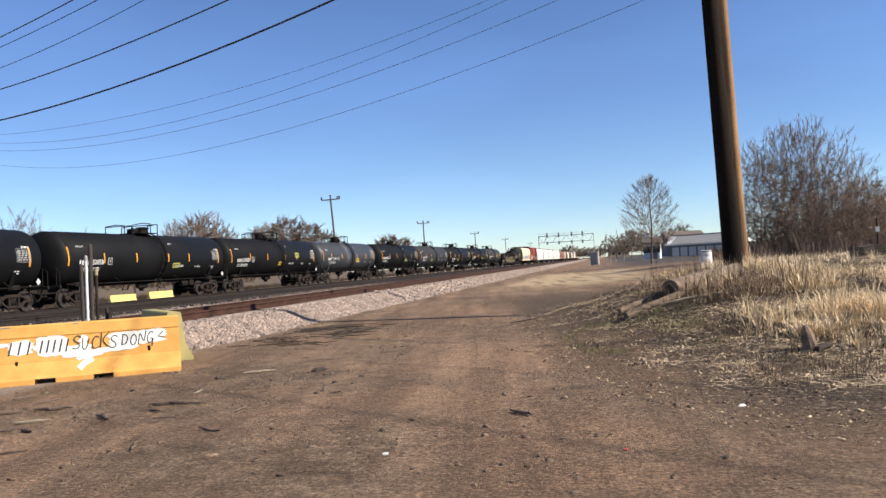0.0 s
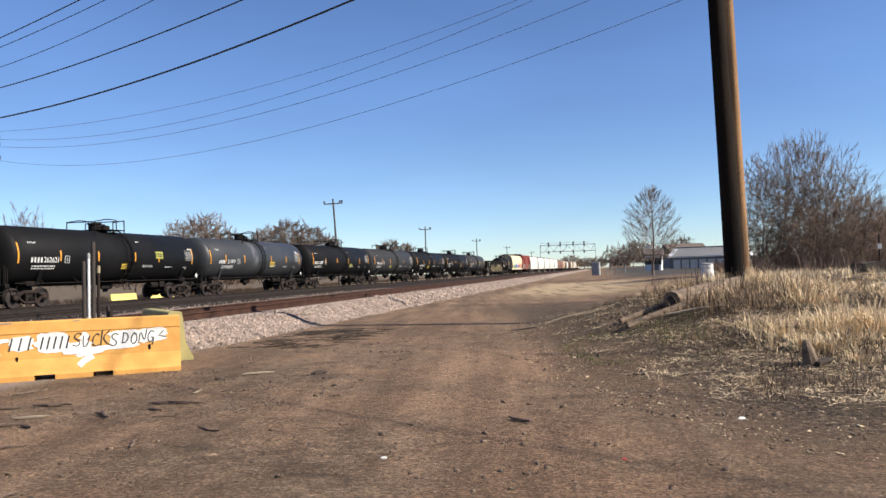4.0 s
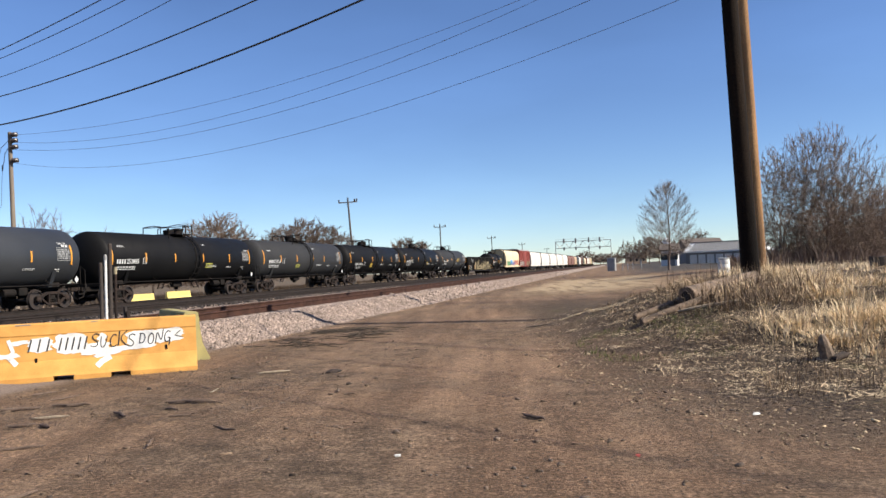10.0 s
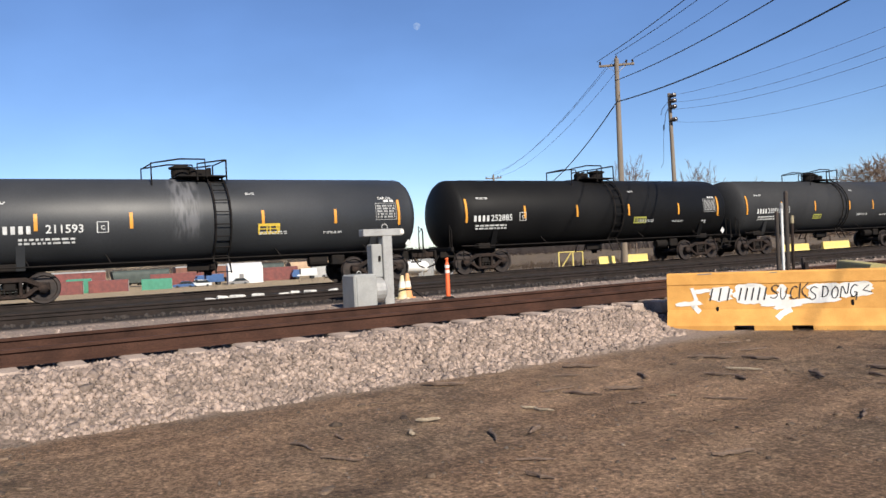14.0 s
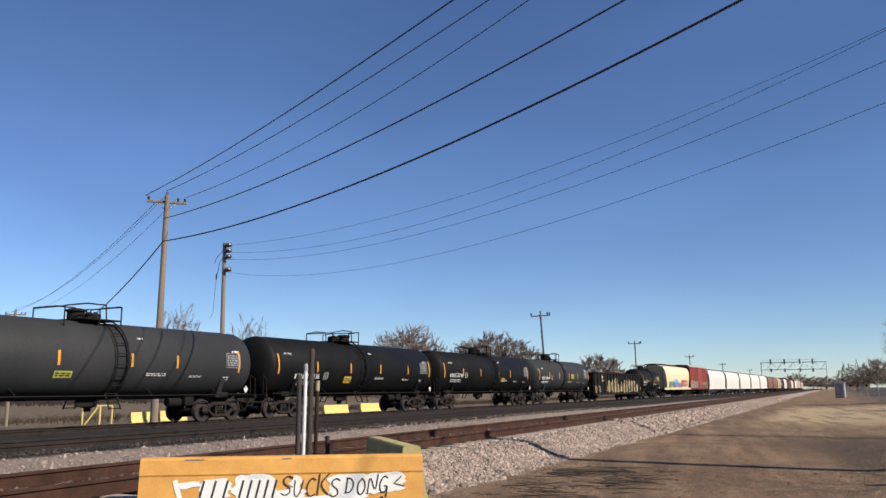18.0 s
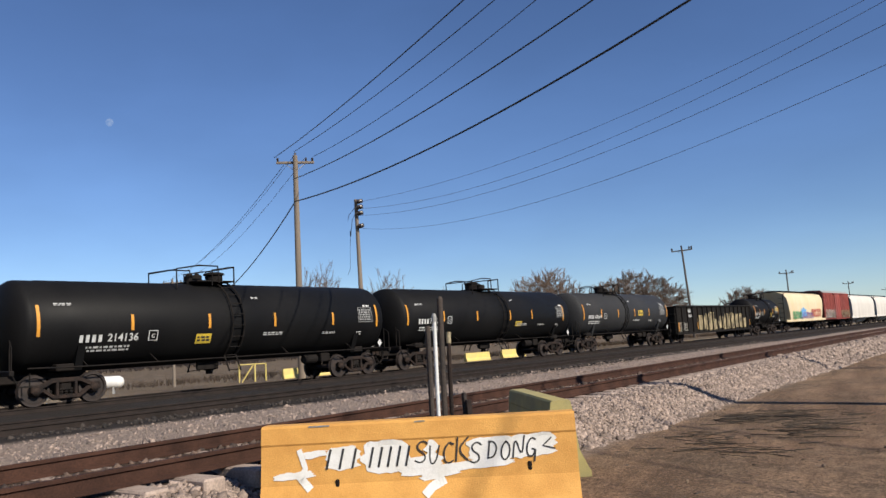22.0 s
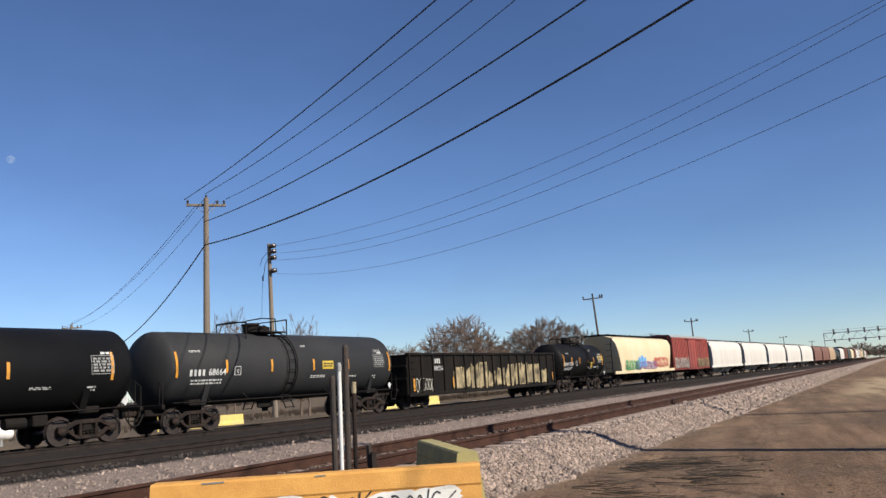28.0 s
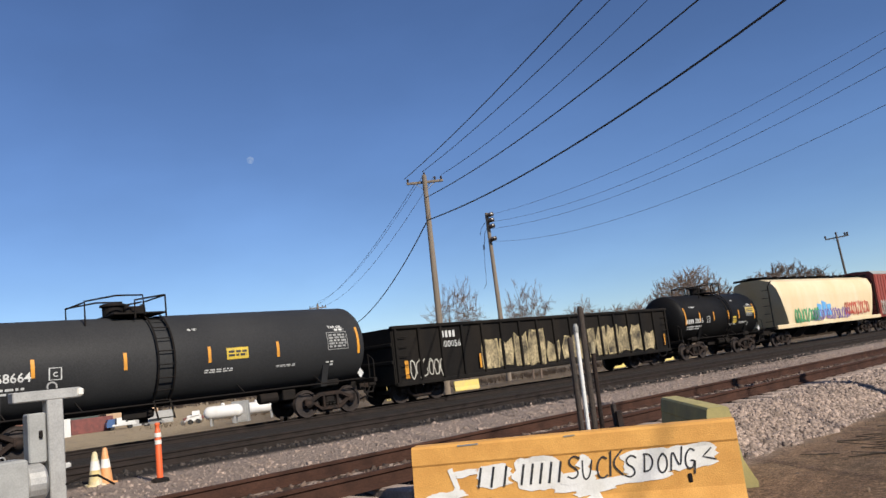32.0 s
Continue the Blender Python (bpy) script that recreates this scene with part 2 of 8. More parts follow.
# ---- mesh building ----
class Build:
    """Vertices and faces of one mesh, gathered piece by piece."""

    def __init__(self):
        self.v, self.f = [], []

    def add(self, vs, fs):
        n = len(self.v)
        self.v.extend(tuple(p) for p in vs)
        self.f.extend(tuple(i + n for i in f) for f in fs)
        return self

    def box(self, c, s, bev=0.0, m=None, taper=1.0):
        """A box about c with full sizes s, edges cut by bev; taper narrows its top."""
        hx, hy, hz = s[0] / 2, s[1] / 2, s[2] / 2
        b = min(bev, hx * 0.9, hy * 0.9, hz * 0.9)
        m = m or Matrix()
        if b <= 0:
            vs = [(x * hx * (taper if z > 0 else 1), y * hy * (taper if z > 0 else 1), z * hz) for z in (-1, 1) for x, y in ((-1, -1), (1, -1), (1, 1), (-1, 1))]
            fs = [(3, 2, 1, 0), (4, 5, 6, 7), (0, 1, 5, 4), (1, 2, 6, 5), (2, 3, 7, 6), (3, 0, 4, 7)]
        else:
            def ring(z, k):
                kx, ky = hx - k, hy - k
                q = b if k == 0 else b * 0.6
                t = taper if z > 0 else 1
                return [(x * t, y * t, z) for x, y in ((-kx + q, -ky), (kx - q, -ky), (kx, -ky + q), (kx, ky - q), (kx - q, ky), (-kx + q, ky), (-kx, ky - q), (-kx, -ky + q))]
            vs = ring(-hz, b) + ring(-hz + b, 0) + ring(hz - b, 0) + ring(hz, b)
            fs = [tuple(range(7, -1, -1)), tuple(range(24, 32))]
            for r in range(3):
                fs += [(r * 8 + i, r * 8 + (i + 1) % 8, r * 8 + 8 + (i + 1) % 8, r * 8 + 8 + i) for i in range(8)]
        return self.add([m @ Vector(p) + Vector(c) for p in vs], fs)

    def tube(self, pts, r, n=8, caps=True):
        """A round bar along pts; r is one radius or one for each point."""
        pts = [Vector(p) for p in pts]
        rs = r if isinstance(r, (list, tuple)) else [r] * len(pts)
        vs, fs = [], []
        ref = None
        for i, p in enumerate(pts):
            d = (pts[min(i + 1, len(pts) - 1)] - pts[max(i - 1, 0)])
            d = d.normalized() if d.length > 1e-9 else Vector((0, 0, 1))
            if ref is None:
                ref = Vector((1, 0, 0)) if abs(d.x) < 0.9 else Vector((0, 1, 0))
            u = d.cross(ref)
            u = u.normalized() if u.length > 1e-6 else d.orthogonal().normalized()
            w = d.cross(u)
            ref = -w.cross(d) if False else ref
            vs += [p + (u * math.cos(a) + w * math.sin(a)) * rs[i] for a in (2 * math.pi * k / n for k in range(n))]
        for i in range(len(pts) - 1):
            fs += [(i * n + k, i * n + (k + 1) % n, (i + 1) * n + (k + 1) % n, (i + 1) * n + k) for k in range(n)]
        if caps:
            fs += [tuple(range(n - 1, -1, -1)), tuple(range((len(pts) - 1) * n, len(pts) * n))]
        return self.add(vs, fs)

    def lathe(self, prof, n=24, axis="z", c=(0, 0, 0)):
        """Turns (radius, height) pairs about an axis."""
        vs, fs = [], []
        for r, h in prof:
            for k in range(n):
                a = 2 * math.pi * k / n
                p = (r * math.cos(a), r * math.sin(a), h)
                if axis == "y":
                    p = (p[0], p[2], p[1])
                elif axis == "x":
                    p = (p[2], p[0], p[1])
                vs.append((p[0] + c[0], p[1] + c[1], p[2] + c[2]))
        for i in range(len(prof) - 1):
            fs += [(i * n + k, i * n + (k + 1) % n, (i + 1) * n + (k + 1) % n, (i + 1) * n + k) for k in range(n)]
        fs += [tuple(range(n - 1, -1, -1)), tuple(range((len(prof) - 1) * n, len(prof) * n))]
        return self.add(vs, fs)

    def prism(self, sect, y0, y1, axis="y"):
        """A flat outline (a, z) drawn out from y0 to y1."""
        n = len(sect)
        if axis == "y":
            vs = [(a, y0, z) for a, z in sect] + [(a, y1, z) for a, z in sect]
        else:
            vs = [(y0, a, z) for a, z in sect] + [(y1, a, z) for a, z in sect]
        fs = [tuple(range(n)), tuple(range(2 * n - 1, n - 1, -1))] + [((i + 1) % n, i, n + i, n + (i + 1) % n) for i in range(n)]
        return self.add(vs, fs)

    def quad(self, a, b, c, d):
        return self.add((a, b, c, d), ((0, 1, 2, 3),))

    def mesh(self, name, material, smooth=False):
        me = bpy.data.meshes.new(name)
        me.from_pydata(self.v, [], self.f)
        me.validate()
        bm = bmesh.new()
        bm.from_mesh(me)
        bmesh.ops.recalc_face_normals(bm, faces=bm.faces)
        bm.to_mesh(me)
        bm.free()
        for mm in (material if isinstance(material, (list, tuple)) else [material]):
            me.materials.append(mm)
        if smooth:
            me.polygons.foreach_set("use_smooth", [True] * len(me.polygons))
            me.set_sharp_from_angle(angle=radians(40))
        return me


def part(name, build, material, parent=None, label="", smooth=False, at=None):
    """Links what was built as one mesh object under a thing or a part."""
    data = build.mesh(name, material, smooth) if isinstance(build, Build) else build
    ob = new(name, data)
    if parent is not None:
        ob.parent = parent
    if at is not None:
        ob.matrix_basis = at
    if label:
        tagged(ob, label)
    return ob


def empty(name, m, label, category, group="", kind=""):
    ob = new(name)
    ob.empty_display_size = 0.2
    ob.matrix_basis = m
    return tagged(ob, label, category, group, kind)


def text_build(s, h, weight=0.0):
    """Letters of height h in the x-z plane, as a Build centred on the origin."""
    cu = bpy.data.curves.new("letters", "FONT")
    cu.body, cu.size, cu.align_x, cu.align_y, cu.offset = s, h * 1.4, "CENTER", "CENTER", weight
    cu.resolution_u = 2
    ob = bpy.data.objects.new("letters", cu)
    me = ob.to_mesh()
    b = Build()
    b.add([(v.co.x, 0, v.co.y) for v in me.vertices], [tuple(p.vertices) for p in me.polygons])
    ob.to_mesh_clear()
    bpy.data.objects.remove(ob)
    bpy.data.curves.remove(cu)
    return b

# ---- the ground, tracks and ballast ----
X1, X2, X3, K3 = -1.57, -10.4, -18.35, 0.0365
Z1, Z2, Z3 = 0.58, 0.40, 0.30


def sstep(a, b, x):
    t = min(1.0, max(0.0, (x - a) / (b - a)))
    return t * t * (3 - 2 * t)


def bend(y, slope, stop=260.0, soft=40.0):
    """How far a track has come over by y: a straight run that eases into the main line's direction."""
    return slope * (stop - soft * math.log1p(math.exp(min(60.0, (stop - y) / soft))))


def track2(y):
    return X2 + bend(y, 0.020) - bend(10, 0.020)


def track3(y):
    return X3 + bend(y, K3) - bend(15, K3)


def road_edge(y):
    """Where the dirt lane ends and the rough grass begins."""
    pts = ((-40, 16.0), (0, 12.4), (5, 10.8), (6.3, 10.0), (7.6, 9.1), (10, 8.4), (16.8, 6.9), (21, 7.4), (30, 9.5), (40, 11.5), (60, 17.0), (90, 24.0), (3000, 60.0))
    for (a, b), (c, d) in zip(pts, pts[1:]):
        if y <= c:
            return b + (d - b) * (y - a) / (c - a)
    return 60.0


def ballast_foot(y):
    """Where the stone shoulder meets the dirt; the barriers hold it back."""
    return 1.22 + 0.1 * noise.noise(Vector((y * 0.8, 0, 3))) - 1.1 * math.exp(-(((y - 9.9) / 2.1) ** 2))


def height(x, y):
    """The lie of the land."""
    n1 = noise.noise(Vector((x * 0.35, y * 0.35, 0.0)))
    n2 = noise.noise(Vector((x * 1.3, y * 1.3, 5.0)))
    t2, t3 = track2(y), track3(y)
    # right of the main line: dirt, then a grassy rise
    dirt = 0.02 * n1 + 0.012 * n2 + 0.013 * sstep(6, 16, x) * min(max(0.0, y - 12), 38)
    d = x - road_edge(y)
    rise = (0.75 * sstep(-0.5, 3.8, d) + 0.08 * n2 * sstep(0, 2, d)) * (1 - 0.75 * sstep(24, 40, y)) * sstep(8.0, 14.5, y)
    right = dirt + rise
    # yard side
    yard = 0.10 + 0.04 * n1
    if x < t3 - 3.5:
        lows = ((-160, -4.9), (-110, -3.2), (-60, -1.5), (-35, -0.55), (-22, 0.1))
        yard += lows[0][1] - 0.1 if x < -160 else 0.0
        for (a, p), (b, q) in zip(lows, lows[1:]):
            if a <= x < b:
                yard += p + (q - p) * (x - a) / (b - a) - 0.1
    z = right if x > 1.3 else yard
    if x <= 1.6:
        e = ballast_foot(y)
        up = 0.36 * (1 - sstep(e - 1.25, e, x)) + 0.02 * n2
        base = right if x > 0.5 else 0.02
        z = max(base if x > e else 0.0, up) if x > X1 else 0.40
        if x < -2.9:
            z = 0.17 + 0.23 * sstep(-4.6, -3.0, x) + 0.015 * n2
        if x < t2 + 2.4:
            z = 0.24 if abs(x - t2) < 1.6 else 0.2 + 0.02 * n2
        if x < t2 - 1.6:
            z = 0.16 + 0.02 * n2
        if abs(x - t3) < 1.8:
            z = 0.14
        elif x < t3 - 1.8:
            z = yard
    return z


def axis_steps(spans):
    out = []
    for a, b, s in spans:
        n = max(1, round((b - a) / s))
        out += [a + (b - a) * i / n for i in range(n)]
    return out + [spans[-1][1]]


gx = axis_steps(((-2600, -600, 400), (-600, -120, 60), (-120, -40, 10), (-40, -22, 2), (-22, -5, 0.8), (-5, -0.2, 0.4), (-0.2, 2, 0.2), (2, 16, 0.35), (16, 30, 1.4), (30, 120, 8), (120, 600, 60), (600, 2600, 400)))
gy = axis_steps(((-400, -40, 60), (-40, -4, 4), (-4, 26, 0.4), (26, 60, 1.2), (60, 140, 4), (140, 400, 15), (400, 1000, 100), (1000, 2700, 340)))
nx = len(gx)
gv = [(x, y, height(x, y)) for y in gy for x in gx]
gf = [(j * nx + i, j * nx + i + 1, (j + 1) * nx + i + 1, (j + 1) * nx + i) for j in range(len(gy) - 1) for i in range(nx - 1)]


def ground_material():
    """Packed brown dirt with wheel-worn bands, litter and short turf on the rise, gravel by the tracks, pale sand in the yard."""
    m = bpy.data.materials.new("ground_dirt")
    m.use_nodes = True
    nd, ln = m.node_tree.nodes, m.node_tree.links
    bs = nd["Principled BSDF"]
    bs.inputs["Roughness"].default_value = 0.95
    bs.inputs["Specular IOR Level"].default_value = 0.2
    co = nd.new("ShaderNodeTexCoord")
    sp = nd.new("ShaderNodeSeparateXYZ")
    ln.new(co.outputs["Object"], sp.inputs[0])

    def noise_tex(scale, detail=6, stretch=None, rough=0.55):
        n = nd.new("ShaderNodeTexNoise")
        n.inputs["Scale"].default_value, n.inputs["Detail"].default_value, n.inputs["Roughness"].default_value = scale, detail, rough
        if stretch:
            mp = nd.new("ShaderNodeMapping")
            mp.inputs["Scale"].default_value, mp.inputs["Rotation"].default_value = stretch[0], (0, 0, radians(stretch[1]))
            ln.new(co.outputs["Object"], mp.inputs["Vector"])
            ln.new(mp.outputs["Vector"], n.inputs["Vector"])
        else:
            ln.new(co.outputs["Object"], n.inputs["Vector"])
        return n.outputs["Fac"]

    def ramp(fac, stops):
        r = nd.new("ShaderNodeValToRGB")
        el = r.color_ramp.elements
        while len(el) < len(stops):
            el.new(0.5)
        for e, (p, c) in zip(el, stops):
            e.position, e.color = p, (*c, 1) if isinstance(c, tuple) else (c, c, c, 1)
        ln.new(fac, r.inputs["Fac"])
        return r.outputs["Color"]

    def math_node(op, a, b=None, clamp=False):
        n = nd.new("ShaderNodeMath")
        n.operation, n.use_clamp = op, clamp
        for i, v in enumerate((a, b)):
            if v is None:
                continue
            if isinstance(v, (int, float)):
                n.inputs[i].default_value = v
            else:
                ln.new(v, n.inputs[i])
        return n.outputs[0]

    def mix(fac, a, b):
        n = nd.new("ShaderNodeMix")
        n.data_type = "RGBA"
        ln.new(fac, n.inputs["Factor"])
        for key, v in (("A", a), ("B", b)):
            sock = [s for s in n.inputs if s.name == key and s.type == "RGBA"][0]
            if isinstance(v, tuple):
                sock.default_value = (*v, 1)
            else:
                ln.new(v, sock)
        return [s for s in n.outputs if s.type == "RGBA"][0]

    def band(sock, a, b):
        r = nd.new("ShaderNodeMapRange")
        r.interpolation_type = "SMOOTHSTEP"
        r.inputs["From Min"].default_value, r.inputs["From Max"].default_value = a, b
        ln.new(sock, r.inputs["Value"])
        return r.outputs["Result"]

    x, y = sp.outputs["X"], sp.outputs["Y"]
    big, mid, fine = noise_tex(0.33, 9, None, 0.66), noise_tex(1.9, 10, None, 0.7), noise_tex(70, 8, None, 0.7)
    lane = nd.new("ShaderNodeCombineXYZ")
    ln.new(math_node("ADD", x, math_node("MULTIPLY", y, 0.16)), lane.inputs[0])
    ln.new(math_node("MULTIPLY", y, 0.09), lane.inputs[1])
    wn = nd.new("ShaderNodeTexNoise")
    wn.inputs["Scale"].default_value, wn.inputs["Detail"].default_value, wn.inputs["Roughness"].default_value = 1.5, 8, 0.6
    ln.new(lane.outputs[0], wn.inputs["Vector"])
    worn = wn.outputs["Fac"]
    dirt = ramp(worn, ((0.32, (0.112, 0.07, 0.042)), (0.48, (0.186, 0.115, 0.069)), (0.63, (0.268, 0.171, 0.105))))
    patch = ramp(big, ((0.42, 0.0), (0.60, 0.85)))
    dark = ramp(mid, ((0.35, (0.059, 0.041, 0.026)), (0.5, (0.126, 0.087, 0.056)), (0.63, (0.217, 0.149, 0.095))))
    col = mix(patch, dirt, dark)
    # gritty speckle
    speck = ramp(noise_tex(42, 8, None, 0.75), ((0.34, 0.35), (0.46, 0.85), (0.55, 1.0), (0.66, 2.0)))
    mul = nd.new("ShaderNodeMix")
    mul.data_type, mul.blend_type = "RGBA", "MULTIPLY"
    mul.inputs[0].default_value = 0.8
    ln.new(col, [s for s in mul.inputs if s.name == "A" and s.type == "RGBA"][0])
    ln.new(speck, [s for s in mul.inputs if s.name == "B" and s.type == "RGBA"][0])
    col = [s for s in mul.outputs if s.type == "RGBA"][0]
    crumb = ramp(noise_tex(26, 9, None, 0.85), ((0.38, 0.3), (0.5, 0.95), (0.62, 1.8)))
    mu2 = nd.new("ShaderNodeMix")
    mu2.data_type, mu2.blend_type = "RGBA", "MULTIPLY"
    mu2.inputs[0].default_value = 0.85
    ln.new(col, [s for s in mu2.inputs if s.name == "A" and s.type == "RGBA"][0])
    ln.new(crumb, [s for s in mu2.inputs if s.name == "B" and s.type == "RGBA"][0])
    col = [s for s in mu2.outputs if s.type == "RGBA"][0]
    blot = ramp(noise_tex(6.5, 10, None, 0.78), ((0.34, 0.55), (0.5, 1.0), (0.64, 1.42)))
    mu3 = nd.new("ShaderNodeMix")
    mu3.data_type, mu3.blend_type = "RGBA", "MULTIPLY"
    mu3.inputs[0].default_value = 0.8
    ln.new(col, [s for s in mu3.inputs if s.name == "A" and s.type == "RGBA"][0])
    ln.new(blot, [s for s in mu3.inputs if s.name == "B" and s.type == "RGBA"][0])
    col = [s for s in mu3.outputs if s.type == "RGBA"][0]
    # litter and thin turf where the rise begins
    edge = math_node("ADD", x, math_node("MULTIPLY", math_node("SUBTRACT", mid, 0.5), 3.0))
    slope = math_node("SUBTRACT", edge, math_node("MULTIPLY", y, -0.22))
    rise = math_node("MULTIPLY", band(slope, 10.2, 12.4), math_node("MULTIPLY", band(y, 3.5, 7.5), math_node("SUBTRACT", 1.0, band(y, 24.0, 36.0))))
    litter = ramp(noise_tex(14, 8, None, 0.7), ((0.36, (0.018, 0.0125, 0.008)), (0.50, (0.058, 0.04, 0.026)), (0.59, (0.14, 0.1, 0.064)), (0.68, (0.40, 0.31, 0.2))))
    turf = mix(ramp(noise_tex(0.8, 7, None, 0.65), ((0.58, 0.0), (0.7, 0.5))), litter, (0.085, 0.085, 0.032))
    col = mix(rise, col, turf)
    far_r = math_node("MULTIPLY", band(y, 60.0, 85.0), band(x, 8.0, 14.0))
    col = mix(far_r, col, (0.06, 0.052, 0.045))
    sand_r = math_node("MULTIPLY", math_node("MULTIPLY", band(y, 34.0, 46.0), math_node("SUBTRACT", 1.0, band(y, 66.0, 78.0))), math_node("MULTIPLY", band(x, 2.6, 4.5), math_node("SUBTRACT", 1.0, band(x, 9.0, 13.0))))
    col = mix(math_node("MULTIPLY", sand_r, ramp(worn, ((0.38, 0.25), (0.52, 1.0)))), col, (0.36, 0.27, 0.165))
    # gravel left of the lane, dark between the old tracks
    grav = ramp(noise_tex(26, 6, None, 0.7), ((0.3, (0.10, 0.077, 0.063)), (0.46, (0.21, 0.163, 0.133)), (0.66, (0.33, 0.262, 0.216))))
    col = mix(math_node("SUBTRACT", 1.0, band(math_node("ADD", x, math_node("MULTIPLY", math_node("SUBTRACT", mid, 0.5), 0.6)), 0.9, 1.5)), col, grav)
    rusty = ramp(noise_tex(24, 6, None, 0.7), ((0.3, (0.035, 0.023, 0.017)), (0.7, (0.10, 0.066, 0.048))))
    col = mix(math_node("MULTIPLY", band(x, -2.75, -2.45), math_node("SUBTRACT", 1.0, band(x, -0.72, -0.5))), col, rusty)
    sooty = ramp(noise_tex(20, 6, None, 0.7), ((0.3, (0.012, 0.010, 0.009)), (0.7, (0.036, 0.028, 0.023))))
    col = mix(math_node("SUBTRACT", 1.0, band(math_node("SUBTRACT", x, math_node("MULTIPLY", y, 0.02)), -9.0, -8.4)), col, sooty)
    weedy = band(math_node("ADD", y, math_node("MULTIPLY", x, 0.6)), -6.0, 14.0)
    yard = ramp(noise_tex(0.5, 7), ((0.36, (0.20, 0.15, 0.095)), (0.52, (0.34, 0.26, 0.16)), (0.64, (0.17, 0.13, 0.085))))
    col = mix(math_node("SUBTRACT", 1.0, band(math_node("SUBTRACT", x, math_node("MULTIPLY", y, 0.0365)), -22.2, -21.2)), col, yard)
    brown = ramp(noise_tex(0.35, 8, None, 0.7), ((0.36, (0.055, 0.04, 0.026)), (0.52, (0.115, 0.083, 0.053)), (0.66, (0.19, 0.142, 0.09))))
    col = mix(math_node("MULTIPLY", weedy, math_node("SUBTRACT", 1.0, band(x, -30.0, -23.0))), col, brown)
    ln.new(col, bs.inputs["Base Color"])
    bp = nd.new("ShaderNodeBump")
    bp.inputs["Strength"].default_value, bp.inputs["Distance"].default_value = 0.75, 0.05
    ln.new(math_node("ADD", math_node("MULTIPLY", fine, 0.9), math_node("ADD", mid, math_node("MULTIPLY", noise_tex(13, 8, None, 0.7), 0.9))), bp.inputs["Height"])
    ln.new(bp.outputs["Normal"], bs.inputs["Normal"])
    return m


gm = bpy.data.meshes.new("ground")
gm.from_pydata(gv, [], gf)
gm.materials.append(ground_material())
gm.polygons.foreach_set("use_smooth", [True] * len(gm.polygons))
ground = tagged(new("ground", gm), "packed brown dirt lane beside gravel railway beds and rough grass", "ground", kind="structure")


def rail_section(z):
    return [(-0.07, z - 0.175), (0.07, z - 0.175), (0.07, z - 0.155), (0.012, z - 0.135), (0.012, z - 0.045), (0.037, z - 0.035), (0.037, z - 0.006), (0.028, z), (-0.028, z), (-0.037, z - 0.006), (-0.037, z - 0.035), (-0.012, z - 0.045), (-0.012, z - 0.135), (-0.07, z - 0.155)]


def rail(parent, xf, z, y0, y1, label, material):
    sect = rail_section(z)
    ys = axis_steps(((y0, 60, 4), (60, 200, 10), (200, y1, 40)))
    n = len(sect)
    b = Build()
    b.add([(xf(y) + a, y, zz) for y in ys for a, zz in sect], [(j * n + i, (j + 1) * n + i, (j + 1) * n + (i + 1) % n, j * n + (i + 1) % n) for j in range(len(ys) - 1) for i in range(n)] + [tuple(range(n)), tuple(range(len(ys) * n - 1, (len(ys) - 1) * n - 1, -1))])
    return part("rail", b, material, parent, label)


def railway(name, xf, z, label, tie_mat, rail_mat, y0=-60.0, y1=900.0):
    tr = empty(name, Matrix(), label, "railway track", kind="structure")
    for side in (-0.7525, 0.7525):
        rail(tr, lambda y, s=side: xf(y) + s, z, y0, y1, "", rail_mat)
    tb = Build().box((0, 0, 0), (2.55, 0.25, 0.2), 0.02)
    tm = tb.mesh("tie", tie_mat)
    ys = [-8 + 0.61 * i for i in range(150)]
    for y in ys:
        part("tie", tm, None, tr, at=pose(xf(y), y, z - 0.175 - 0.1, 0, 0, random.uniform(-0.6, 0.6)))
    far = Build()
    for i in range(200):
        y = ys[-1] + 0.61 * (i + 1)
        far.box((xf(y), y, z - 0.275), (2.55, 0.25, 0.2))
    tagged(part("far_ties", far, tie_mat, tr), kind="stuff")
    return tr


railway("track_main", lambda y: X1, Z1, "rusty rails on pale concrete ties in clean stone ballast", M_TIE, M_RAILS)
railway("track_middle", track2, Z2, "dark worn rails on old timber ties", M_WTIE, M_RAILD)
railway("track_far", track3, Z3, "dark rails that carry the passing freight train", M_WTIE, M_RAILD)


